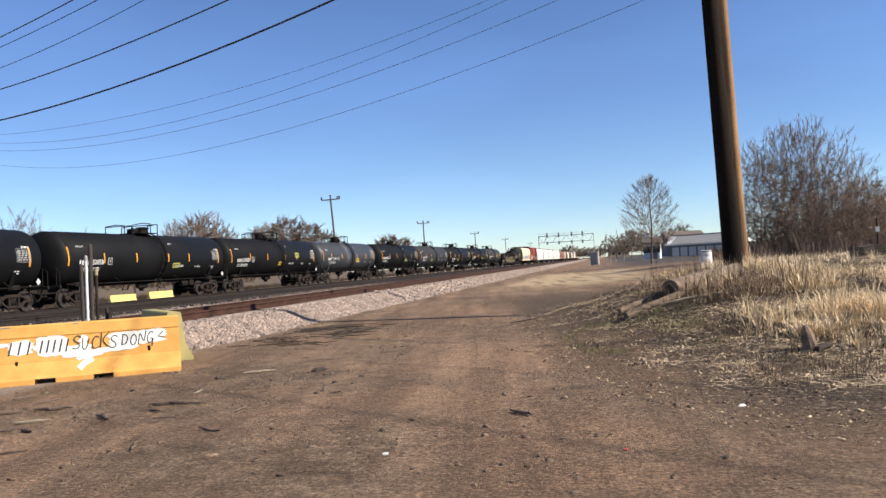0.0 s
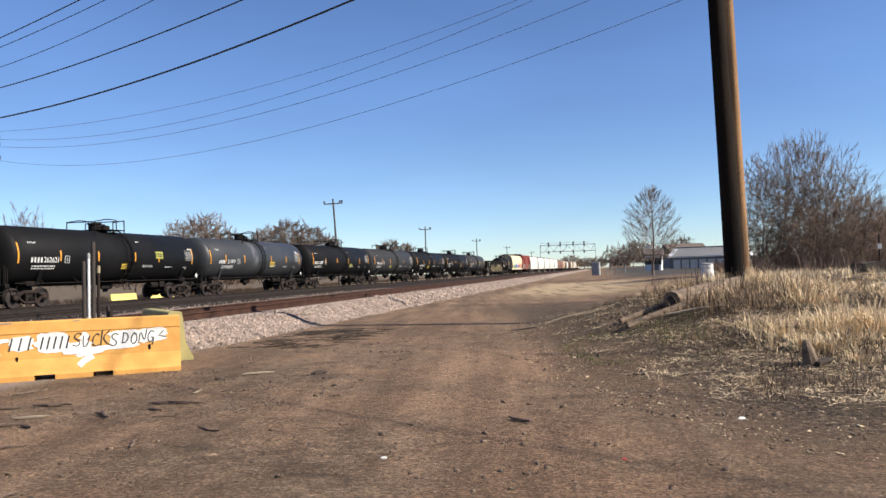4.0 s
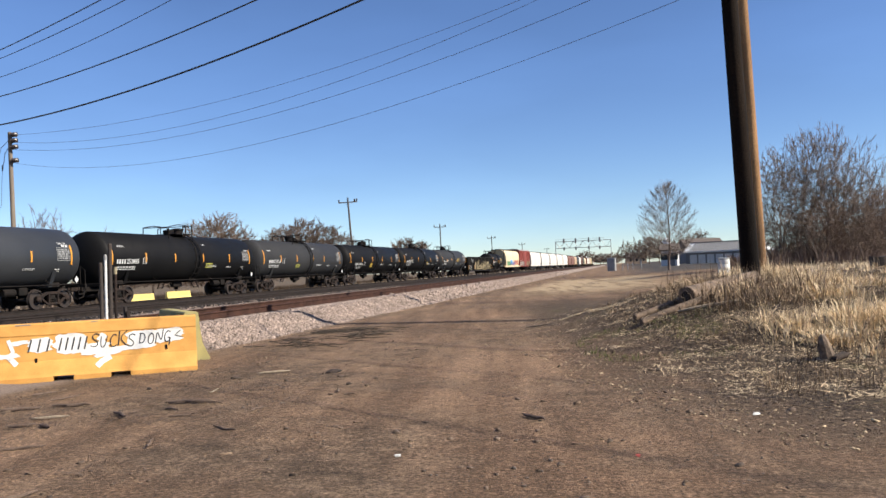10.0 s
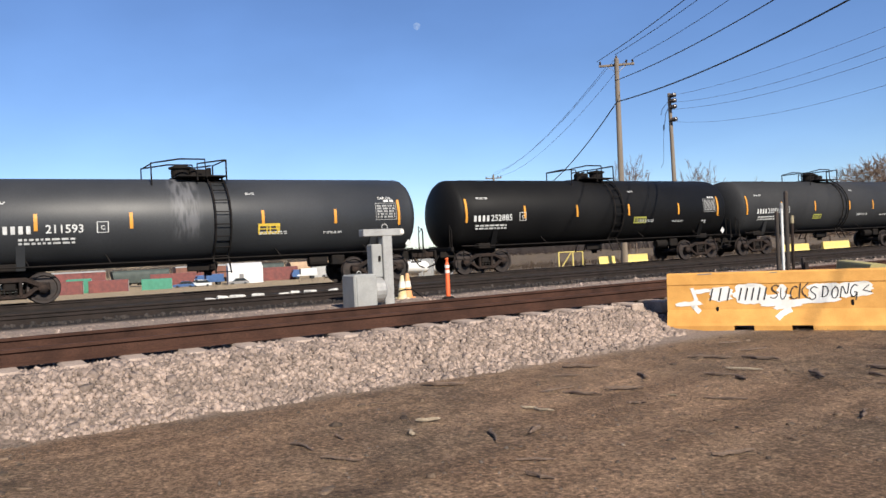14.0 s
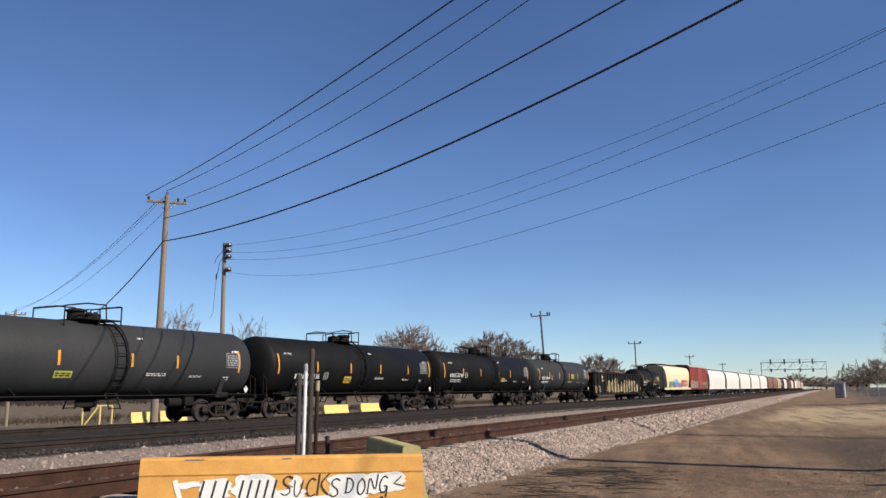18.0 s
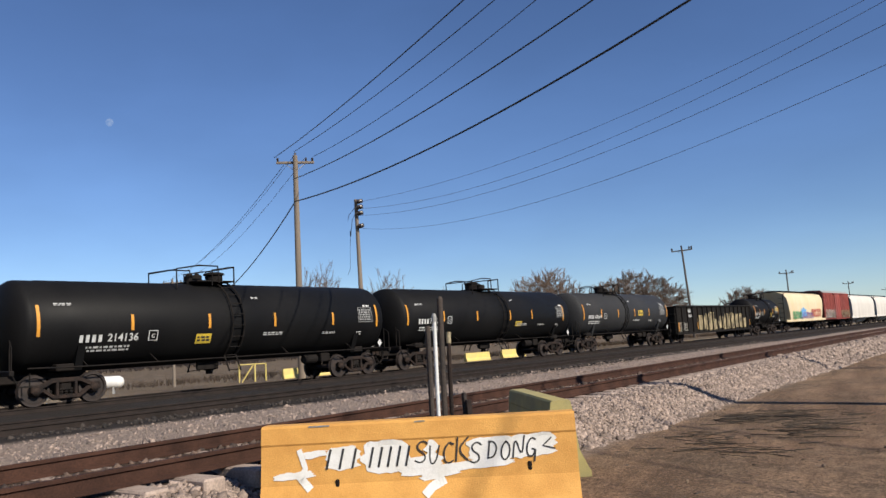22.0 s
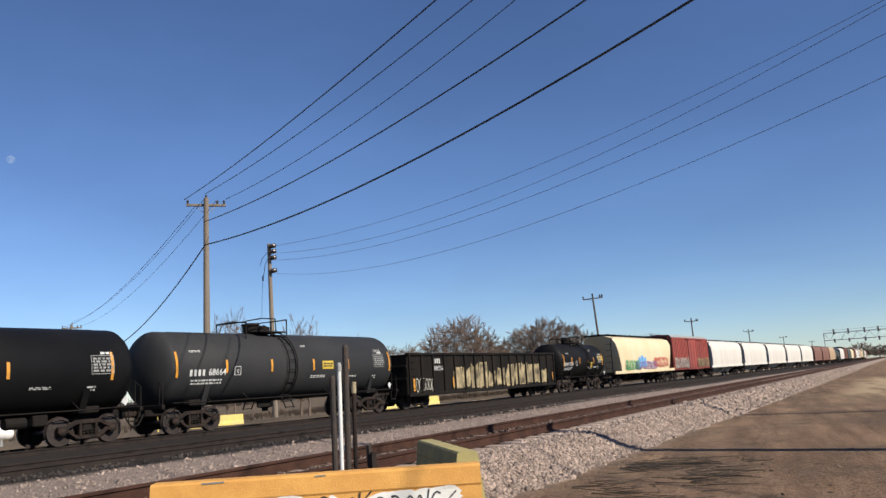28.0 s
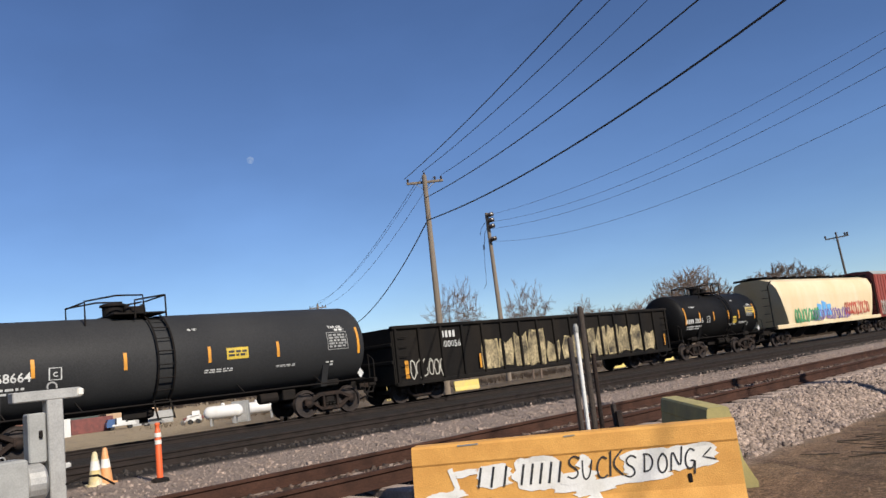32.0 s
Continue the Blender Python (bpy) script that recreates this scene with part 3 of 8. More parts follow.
def stones(name, n, place, size, material, label, flat=0.0):
    """Broken stone, joined: each a squashed, skewed lump."""
    rng = np.random.default_rng(len(name) * 7 + n)
    base = np.array([(-1, -1, -1), (1, -1, -1), (1, 1, -1), (-1, 1, -1), (-0.8, -0.8, 1), (0.8, -0.8, 1), (0.8, 0.8, 1), (-0.8, 0.8, 1)], float)
    fq = np.array([(0, 3, 2, 1), (4, 5, 6, 7), (0, 1, 5, 4), (1, 2, 6, 5), (2, 3, 7, 6), (3, 0, 4, 7)])
    c = np.array(place(rng, n))
    n = len(c)
    s = size * rng.lognormal(0, 0.3, (n, 1, 1)) * rng.uniform(0.5, 1.3, (n, 1, 3))
    v = base[None] * s * rng.uniform(0.7, 1.1, (n, 8, 3))
    q = rng.normal(size=(n, 4))
    if flat:
        v = v * np.array([1.5, 1.0, flat])
        q = np.stack([np.cos(q[:, 0]), 0.12 * q[:, 1], 0.12 * q[:, 2], np.sin(q[:, 0] * 1.7)], 1)
    q /= np.linalg.norm(q, axis=1, keepdims=True)
    w, x, y, z = q.T
    r = np.stack([1 - 2 * (y * y + z * z), 2 * (x * y - z * w), 2 * (x * z + y * w), 2 * (x * y + z * w), 1 - 2 * (x * x + z * z), 2 * (y * z - x * w), 2 * (x * z - y * w), 2 * (y * z + x * w), 1 - 2 * (x * x + y * y)], 1).reshape(n, 3, 3)
    v = np.einsum("nij,nkj->nki", r, v) + c[:, None]
    f = (fq[None] + 8 * np.arange(n)[:, None, None]).reshape(-1, 4)
    me = bpy.data.meshes.new(name)
    me.vertices.add(n * 8)
    me.vertices.foreach_set("co", v.ravel())
    me.loops.add(len(f) * 4)
    me.loops.foreach_set("vertex_index", f.ravel())
    me.polygons.add(len(f))
    me.polygons.foreach_set("loop_start", np.arange(0, len(f) * 4, 4))
    me.update(calc_edges=True)
    me.materials.append(material)
    return tagged(new(name, me), label, "gravel", kind="stuff")


def spread(rng, n, x0, x1, y0, y1, power=1.0, lift=0.0, off=None):
    xs = rng.uniform(x0, x1, n)
    ys = y0 + (y1 - y0) * rng.uniform(0, 1, n) ** power
    return [((x + off(y)) if off else x, y, height((x + off(y)) if off else x, y) + lift) for x, y in zip(xs, ys)]


def off_tie(x, y):
    """Whether a stone at x, y lies clear of the sleepers' ends."""
    k = (y + 8) / 0.61
    return x > X1 + 1.25 or abs(k - round(k)) * 0.61 > 0.135


stones("ballast_stones", 62000, lambda g, n: [p for p in spread(g, n, -0.62, 1.45, -4, 30, 1.0, 0.0) if off_tie(p[0], p[1]) and p[0] < ballast_foot(p[1]) - 0.02 + 0.2 * noise.noise(Vector((p[1] * 2.5, p[0], 3)))], 0.021, M_STONE, "pale crushed stone ballast on the track shoulder", 0.0)
stones("ballast_stones_beyond", 15000, lambda g, n: [p for p in spread(g, n, -0.62, 1.35, 30, 120, 1.6, 0.0)], 0.04, M_STONE, "pale crushed stone ballast along the track")
stones("ballast_between_rails", 9000, lambda g, n: spread(g, n, -2.2, -0.9, -6, 60, 1.2, -0.005), 0.025, M_RSTONE, "rust-stained crushed stone between the rails")
stones("gravel_between_tracks", 19000, lambda g, n: spread(g, n, -8.6, -2.45, -3, 60, 1.4, -0.004), 0.019, M_STONE, "pale gravel strip between two tracks")
stones("dark_ballast", 6000, lambda g, n: spread(g, n, -1.6, 1.6, -2, 60, 1.2, 0.0, track2), 0.028, mat("oily_ballast", (0.045, 0.035, 0.029), (0.025, 0.02, 0.017), 2, 0.95, 0, 0.3, 70, 0.25, vary=0.5), "dark oily ballast in the old track")

# ---- the freight train ----
TRAVEL = [(0, 0.0), (2, -9.73), (4, -19.34), (6, -28.82), (8, -38.18), (10, -47.4), (12, -56.5), (14, -65.47), (16, -74.32), (18, -83.03), (20, -91.61), (22, -100.07), (24, -108.4), (26, -116.59), (28, -124.66), (30, -132.59), (32, -140.4)]


def travel(t):
    for (a, p), (b, q) in zip(TRAVEL, TRAVEL[1:]):
        if t <= b:
            return p + (q - p) * (t - a) / (b - a)
    return TRAVEL[-1][1]


def on_track(y):
    d = (track3(y + 1) - track3(y - 1)) / 2
    return pose(track3(y), y, Z3, 0, 0, -math.degrees(math.atan(d)))


WHEEL_R, WHEEL_BASE = 0.46, 1.78


def wheelset_mesh():
    b = Build()
    for s in (-1, 1):
        prof = [(0.05, -0.075), (0.16, -0.075), (0.19, -0.03), (0.36, -0.02), (0.385, -0.07), (0.455, -0.07), (WHEEL_R, 0.0), (WHEEL_R + 0.025, 0.055), (0.40, 0.06), (0.36, 0.03), (0.19, 0.02), (0.16, 0.06), (0.05, 0.06)]
        b.lathe([(r, s * (0.7525 - h)) for r, h in prof], 18, "x")
    b.lathe([(0.08, -0.72), (0.085, 0.72)], 10, "x")
    return b.mesh("wheelset", M_WHEEL, True)


def cap_mesh():
    b = Build()
    b.lathe([(0.13, 0.84), (0.14, 0.98), (0.10, 1.02), (0.05, 1.04)], 12, "x")
    return b.mesh("bearing_cap", M_RUSTY, True)


def side_frame_mesh():
    b = Build()
    # an arch-bar casting with two openings, bearing pedestals and a spring nest
    b.tube([(0, -0.98, 0.02), (0, -0.75, 0.10), (0, -0.42, 0.26), (0, 0.42, 0.26), (0, 0.75, 0.10), (0, 0.98, 0.02)], 0.085, 6)
    b.tube([(0, -0.72, 0.02), (0, -0.40, -0.22), (0, 0.40, -0.22), (0, 0.72, 0.02)], 0.075, 6)
    for y in (-0.28, 0.28):
        b.box((0, y, 0.02), (0.15, 0.09, 0.46), 0.02)
    for y in (-0.89, 0.89):
        b.box((0, y, 0.05), (0.17, 0.34, 0.24), 0.03)
    return b.mesh("side_frame", M_RUSTY)


def springs_mesh():
    b = Build()
    for y in (-0.15, 0.0, 0.15):
        for i in range(3):
            b.lathe([(0.05, -0.15 + 0.08 * i), (0.066, -0.12 + 0.08 * i), (0.05, -0.09 + 0.08 * i)], 6, "z", (0, y, 0))
    return b.mesh("spring_nest", M_UNDER)


MESH = {"wheelset": wheelset_mesh(), "bearing_cap": cap_mesh(), "side_frame": side_frame_mesh(), "spring_nest": springs_mesh()}
MESH["bolster"] = Build().box((0, 0, 0.08), (1.9, 0.34, 0.26), 0.04).box((0, 0, 0.26), (0.7, 0.5, 0.14), 0.03).mesh("bolster", M_UNDER)
MESH["brake_beam"] = Build().box((0, 0, 0), (1.5, 0.08, 0.14), 0.02).mesh("brake_beam", M_UNDER)
SPIN, CARS = [], []


def bogie(car, y, near=True):
    tr = new("bogie")
    tr.parent, tr.matrix_basis = car, pose(0, y, WHEEL_R)
    tr.empty_display_size = 0.2
    for s in (-1, 1):
        part("side_frame", MESH["side_frame"], None, tr, at=pose(s * 0.93, 0, 0))
        tagged(part("spring_nest", MESH["spring_nest"], None, tr, at=pose(s * 0.93, 0, -0.04)), kind="stuff")
    part("bolster", MESH["bolster"], None, tr)
    for s in (-1, 1):
        w = part("wheelset", MESH["wheelset"], None, tr, at=pose(0, s * WHEEL_BASE / 2, 0))
        if near:
            SPIN.append((w, s * WHEEL_BASE / 2))
        part("bearing_cap", MESH["bearing_cap"], None, tr, at=pose(0, s * WHEEL_BASE / 2, 0))
        part("bearing_cap", MESH["bearing_cap"], None, tr, at=pose(0, s * WHEEL_BASE / 2, 0, 0, 0, 180))
        part("brake_beam", MESH["brake_beam"], None, tr, at=pose(0, s * 0.36, -0.08))
    return tr


def coupler(car, y, s):
    b = Build().box((0, y + s * 0.28, 0.86), (0.16, 0.56, 0.2), 0.03).box((0, y + s * 0.5, 0.86), (0.34, 0.2, 0.28), 0.05).box((0.1, y + s * 0.62, 0.86), (0.12, 0.14, 0.26), 0.04)
    part("coupler", b, M_RUSTY, car)
    part("air_hose", Build().tube([(0.35, y + s * 0.05, 0.8), (0.37, y + s * 0.3, 0.45), (0.3, y + s * 0.55, 0.36)], 0.03, 6), M_UNDER, car)


def wrap(b, y, arc, r):
    """Lays flat lettering round the near side of a tank of radius r, arc metres up from its middle."""
    out = Build()
    out.add([(r * math.cos((arc + v[2]) / r), y + v[0], r * math.sin((arc + v[2]) / r)) for v in b.v], b.f)
    return out


def plate(w, h, n=4):
    """A flat panel in x-z, split upward so that it can be wrapped."""
    b = Build()
    b.add([(x, 0, -h / 2 + h * i / n) for i in range(n + 1) for x in (-w / 2, w / 2)], [(2 * i, 2 * i + 1, 2 * i + 3, 2 * i + 2) for i in range(n)])
    return b


def bars(w, h, rows, seed=0, gap=0.45):
    """Small unreadable lettering: rows of short bars."""
    g = random.Random(seed)
    b = Build()
    step = h / rows
    for i in range(rows):
        x, z = -w / 2, h / 2 - step * (i + 0.5)
        while x < w / 2:
            l = min(g.uniform(0.06, 0.22), w / 2 - x)
            b.quad((x, 0, z - step * (1 - gap) / 2), (x + l, 0, z - step * (1 - gap) / 2), (x + l, 0, z + step * (1 - gap) / 2), (x, 0, z + step * (1 - gap) / 2))
            x += l + 0.05
    return b


def mark_bars(n, h):
    """The owner's initials as plain upright blocks."""
    b = Build()
    for i in range(n):
        x = (i - (n - 1) / 2) * h * 0.86
        b.quad((x - h * 0.24, 0, -h / 2), (x + h * 0.24, 0, -h / 2), (x + h * 0.24, 0, h / 2), (x - h * 0.24, 0, h / 2))
    return b


def shift(b, dx, dz):
    b.v = [(v[0] + dx, v[1], v[2] + dz) for v in b.v]
    return b


def tank_car(label, paint, number, nmark=4, half=7.4, r=1.41, zc=2.37, labels=(), dome=-1.0, seed=0, near=True, ladder=0.55, text_y=-5.8, text_arc=-0.2, gap=0.0, cargo=False, marks_y=(-7.42, -4.75, -2.0, 1.05, 3.25, 6.75)):
    """A modern tank wagon: shell, top platform and fittings, ladder, stub sills, two bogies, markings."""
    car = empty("tank_wagon", Matrix(), label, "tank wagon", "wagons of the freight train")
    g = random.Random(seed)
    head = 0.52
    prof = [(0.02, -half - head)] + [(r * math.sin(a), -half - head * math.cos(a)) for a in [radians(d) for d in (14, 28, 42, 56, 70, 82, 90)]]
    prof += [(r, -half + 0.6), (r + 0.012, -half + 0.62), (r + 0.012, ladder - 0.28), (r - 0.02, ladder - 0.26), (r - 0.02, ladder + 0.26), (r + 0.012, ladder + 0.28), (r + 0.012, half - 0.62), (r, half - 0.6)]
    prof += [(r * math.sin(a), half + head * math.cos(a)) for a in [radians(d) for d in (90, 82, 70, 56, 42, 28, 14)]] + [(0.02, half + head)]
    shell = part("shell", Build().lathe(prof, 56, "y", (0, 0, zc)), paint, car, "", True)
    R = r + 0.024
    top = zc + r

    def mark(name, b, y, arc, material, lift=0.0):
        w = wrap(b, y, arc, R + lift)
        w.v = [(v[0], v[1], v[2] + zc) for v in w.v]
        return part(name, w, material, car)
    for i, y in enumerate(marks_y):
        big = i in (0, 5)
        mark("reflector", plate(0.1, 0.95 if big else 0.5), y * half / 7.4, 0.12 if big else 0.02, M_AMBER)
    ty = text_y * half / 7.4
    for i in range(nmark):
        mark("mark_bar", shift(mark_bars(1, 0.235), -0.5 - gap + (i - (nmark - 1) / 2) * 0.2, 0), ty, text_arc, M_WHITE)
    mark("car_number", shift(text_build(number, 0.25, 0.005), 0.46, 0), ty, text_arc, M_WHITE)
    tagged(mark("data_stencil", bars(1.5, 0.24, 2, seed), ty - 0.02, text_arc - 0.35, M_WHITE), kind="stuff")
    tagged(mark("test_panel", bars(0.72, 0.5, 5, seed + 1, 0.3), half - 1.0, 0.16, M_DIMW), kind="stuff")
    pf = Build()
    for cx, cz, ww, hh in ((0, 0.3, 0.84, 0.022), (0, -0.3, 0.84, 0.022), (-0.41, 0, 0.022, 0.6), (0.41, 0, 0.022, 0.6)):
        q = plate(ww, hh, 2)
        pf.add([(v[0] + cx, 0, v[2] + cz) for v in q.v], q.f)
    mark("test_panel_frame", pf, half - 1.0, 0.16, M_DIMW)
    tagged(mark("test_panel_title", bars(0.4, 0.09, 1, seed + 2, 0.1), half - 0.85, 0.55, M_WHITE), kind="stuff")
    tagged(mark("stencil", bars(0.95, 0.14, 2, seed + 3), ladder + 1.7, -0.5, M_WHITE), kind="stuff")
    tagged(mark("stencil", bars(0.7, 0.1, 2, seed + 4), half - 3.1, -0.55, M_WHITE), kind="stuff")
    tagged(mark("stencil", bars(0.3, 0.1, 2, seed + 9), ladder + 1.0, 0.9, M_WHITE), kind="stuff")
    tagged(mark("head_stencil", bars(0.55, 0.1, 2, seed + 5), -half + 0.9, 0.62, M_WHITE), kind="stuff")
    fr = Build()
    for a, b2, c, d in ((-0.17, -0.14, 0.15, 0.17), (-0.17, -0.14, -0.17, -0.15), (-0.17, -0.14, -0.15, 0.15), (0.14, 0.17, -0.17, 0.17)):
        fr.quad((a, 0, c), (b2 if c != 0.15 and c != -0.17 else 0.17, 0, c), (b2 if c != 0.15 and c != -0.17 else 0.17, 0, d), (a, 0, d))
    mark("class_square", fr, ty + 1.5, text_arc + 0.04, M_WHITE)
    mark("class_letter", text_build("C", 0.13, 0.004), ty + 1.5, text_arc + 0.02, M_WHITE)
    if cargo:
        mark("cargo_stencil", text_build("TAR OIL", 0.11, 0.003), half - 1.0, 0.66, M_WHITE)
    mark("class_square", shift(bars(0.3, 0.2, 2, seed + 7), 0, 0), half - 1.35, -0.62, M_WHITE)
    dia = Build().add([(0, 0, -0.17), (0.14, 0, 0), (0, 0, 0.17), (-0.14, 0, 0)], [(0, 1, 2, 3)])
    part("placard", Build().add([(1.35, half - 0.1 + v[0], 1.32 + v[2]) for v in dia.v], [(0, 1, 2, 3)]), M_WHITE, car)
    for kind, y, arc, w, h in labels:
        mark("yellow_label" if kind == "y" else "olive_label", plate(w, h), y, arc, M_YLABEL if kind == "y" else M_OLIVE)
        tagged(mark("label_print", bars(w * 0.84, h * 0.62, 2, seed + 11, 0.35), y, arc, M_BPAINT, 0.004), kind="stuff")
    # top platform, rails, manway and valves
    d0, d1 = ladder - 2.05, ladder + 0.35
    part("platform", Build().box((0, (ladder - 1.9 + d1) / 2 + 0.35, top + 0.06), (1.7, d1 - ladder + 1.25, 0.05), 0.01), M_UNDER, car)
    mw = Build().lathe([(0.30, top - 0.08), (0.31, top + 0.34), (0.38, top + 0.36), (0.38, top + 0.42), (0.2, top + 0.47), (0.03, top + 0.48)], 18, "z", (0, ladder - 0.95 if dome < 0 else ladder + 0.1, 0))
    part("manway", mw, M_UNDER, car)
    vy = ladder - 0.25 if dome < 0 else ladder - 0.8
    vb = Build().box((0, vy, top + 0.2), (0.5, 0.45, 0.28), 0.04).lathe([(0.12, top), (0.12, top + 0.32), (0.05, top + 0.36)], 10, "z", (0.25, vy - 0.35, 0)).lathe([(0.08, top), (0.08, top + 0.42), (0.03, top + 0.44)], 8, "z", (-0.2, vy + 0.3, 0))
    part("valve_housing", vb, M_UNDER, car)
    for sx in (-0.85, 0.85):
        h = 0.6
        part("handrail", Build().tube([(sx, d0, top - 0.25), (sx, d0, top + h * 0.75), (sx, d0 + 0.9, top + h), (sx, d0 + 1.7, top + h), (sx, d0 + 1.75, top)], 0.028, 6), M_UNDER, car)
        part("handrail", Build().tube([(sx, d0 + 1.45, top - 0.1), (sx, d0 + 1.45, top + 0.45), (sx, d1 - 0.1, top + 0.58), (sx, d1, top + h), (sx, d1, top - 0.1)], 0.028, 6), M_UNDER, car)
    part("handrail", Build().tube([(-0.85, d1, top + 0.58), (0.85, d1, top + 0.58)], 0.025, 6), M_UNDER, car)
    part("handrail", Build().tube([(-0.85, d0, top + 0.43), (0.85, d0, top + 0.43)], 0.025, 6), M_UNDER, car)
    for s in (1, -1):
        lad = Build()
        arcp = [((R + 0.1) * math.cos(a), (R + 0.1) * math.sin(a) + zc) for a in [radians(d) for d in range(84, -52, -15)]]
        for o in (-0.25, 0.25):
            lad.tube([(s * x, ladder + o, z) for x, z in arcp] + [(s * 1.25, ladder + o, 0.62)], 0.03, 5)
        for x, z in arcp + [(1.25, 0.98), (1.25, 0.66)]:
            lad.tube([(s * x, ladder - 0.25, z), (s * x, ladder + 0.25, z)], 0.018, 5)
        part("ladder", lad, M_UNDER, car)
        part("side_rail", Build().tube([(s * 1.28, -half - 0.1, 1.13), (s * 1.28, -half + 1.6, 1.1), (s * 1.28, half - 1.6, 1.1), (s * 1.28, half + 0.1, 1.13)], 0.024, 6), M_UNDER, car)
        for y in (-half + 1.7, -half * 0.45, half * 0.3, half - 1.7):
            part("rail_bracket", Build().tube([(s * 1.28, y, 1.1), (s * 0.95, y - 0.12, 1.42)], 0.018, 5), M_UNDER, car)
    for s in (-1, 1):
        e = s * (half + 0.55)
        part("stub_sill", Build().box((0, e - s * 1.3, 0.86), (0.42, 2.9, 0.34), 0.03).box((0, e - s * 1.75, 1.1), (2.1, 0.7, 0.22), 0.03), M_UNDER, car)
        sad = Build()
        for sx in (-1, 1):
            sad.prism([(sx * 0.25, 0.95), (sx * 1.05, 1.0), (sx * 1.32, 1.75), (sx * 0.5, 1.1)], e - s * 2.05 - 0.12, e - s * 2.05 + 0.12)
        part("saddle", sad, paint, car)
        part("end_sill", Build().box((0, e, 1.02), (2.7, 0.14, 0.16), 0.02).box((1.32, e - s * 0.35, 0.62), (0.06, 0.4, 0.05)).tube([(1.32, e, 1.0), (1.32, e - s * 0.18, 0.62)], 0.02, 5).tube([(1.32, e - s * 0.5, 1.0), (1.32, e - s * 0.5, 0.62)], 0.02, 5), M_UNDER, car)
        for sx in (-1.3, 1.3):
            part("grab_iron", Build().tube([(sx, e, 1.0), (sx, e, 1.75), (sx * 0.82, e - s * 0.05, 1.95), (sx * 0.82, e - s * 0.05, 1.1)], 0.02, 6), M_UNDER, car)
        coupler(car, e, s)
        bogie(car, s * (half - 1.2), near)
    part("bottom_outlet", Build().lathe([(0.35, zc - r - 0.02), (0.3, zc - r - 0.25), (0.13, zc - r - 0.3), (0.13, zc - r - 0.42)], 14, "z", (0, ladder - 0.2, 0)).box((0.3, ladder - 0.5, zc - r - 0.1), (0.1, 0.9, 0.3), 0.02), M_UNDER, car)
    part("brake_cylinder", Build().lathe([(0.16, -0.4), (0.18, -0.36), (0.18, 0.25), (0.1, 0.3)], 12, "y", (0.45, half - 3.3, 0.82)).box((0.4, half - 2.6, 0.85), (0.4, 0.5, 0.35), 0.03), M_UNDER, car)
    return car


def spilled(m, y0, y1, pale):
    """Pale streaks run down the shell between y0 and y1 over the paint m."""
    nd, ln = m.node_tree.nodes, m.node_tree.links
    bs = nd["Principled BSDF"]
    src = bs.inputs["Base Color"].links[0].from_socket
    co = nd.new("ShaderNodeTexCoord")
    sp = nd.new("ShaderNodeSeparateXYZ")
    ln.new(co.outputs["Object"], sp.inputs[0])
    mp = nd.new("ShaderNodeMapping")
    mp.inputs["Scale"].default_value = (1.0, 4.0, 0.7)
    ln.new(co.outputs["Object"], mp.inputs["Vector"])
    nz = nd.new("ShaderNodeTexNoise")
    nz.inputs["Scale"].default_value, nz.inputs["Detail"].default_value = 2.2, 7
    ln.new(mp.outputs["Vector"], nz.inputs["Vector"])

    def span(sock, a, b):
        r = nd.new("ShaderNodeMapRange")
        r.interpolation_type = "SMOOTHSTEP"
        r.inputs["From Min"].default_value, r.inputs["From Max"].default_value = a, b
        ln.new(sock, r.inputs["Value"])
        return r.outputs["Result"]

    def times(a, b):
        n = nd.new("ShaderNodeMath")
        n.operation = "MULTIPLY"
        ln.new(a, n.inputs[0])
        ln.new(b, n.inputs[1])
        return n.outputs[0]
    fac = times(times(span(sp.outputs["Y"], y0, y0 + 0.35), span(sp.outputs["Y"], y1, y1 - 0.35)), times(span(nz.outputs["Fac"], 0.36, 0.62), span(sp.outputs["Z"], 1.55, 2.3)))
    mx = nd.new("ShaderNodeMix")
    mx.data_type = "RGBA"
    ln.new(fac, mx.inputs["Factor"])
    ln.new(src, [k for k in mx.inputs if k.name == "A" and k.type == "RGBA"][0])
    [k for k in mx.inputs if k.name == "B" and k.type == "RGBA"][0].default_value = (*pale, 1)
    ln.new([k for k in mx.outputs if k.type == "RGBA"][0], bs.inputs["Base Color"])
    return m


M_SPILL = spilled(mat("spilled_grey_paint", (0.024, 0.0256, 0.028), (0.036, 0.0377, 0.041), 0.35, 0.48, 0, 0.05, 25, 0.15, 0.2, 0.38), -1.5, -0.35, (0.085, 0.085, 0.09))


def put_car(car, y0):
    CARS.append((car, y0))


put_car(tank_car("black tank wagon with white stencils and amber reflectors", M_BLACK, "252841", labels=(), seed=1), 23.90)
put_car(tank_car("black tank wagon with an olive label and white lettering", M_BLACK, "252858", labels=(("o", 1.9, -0.45, 0.75, 0.3),), seed=2, dome=1), 40.60)
put_car(tank_car("dull black tank wagon with orange and pale labels", M_BLACK, "262621", labels=(("y", 0.2, -0.5, 0.55, 0.28), ("o", 3.3, 0.15, 0.7, 0.4)), seed=3), 56.60)
put_car(tank_car("light grey tank wagon with a pale stain beside its ladder", M_SPILL, "211593", half=7.15, labels=(("y", 1.75, -0.36, 0.75, 0.36),), seed=4, ladder=0.2, text_y=-5.1, gap=0.3, cargo=True, marks_y=(-7.42, -5.42, -2.7, 1.6, 4.3, 6.9)), 72.75)
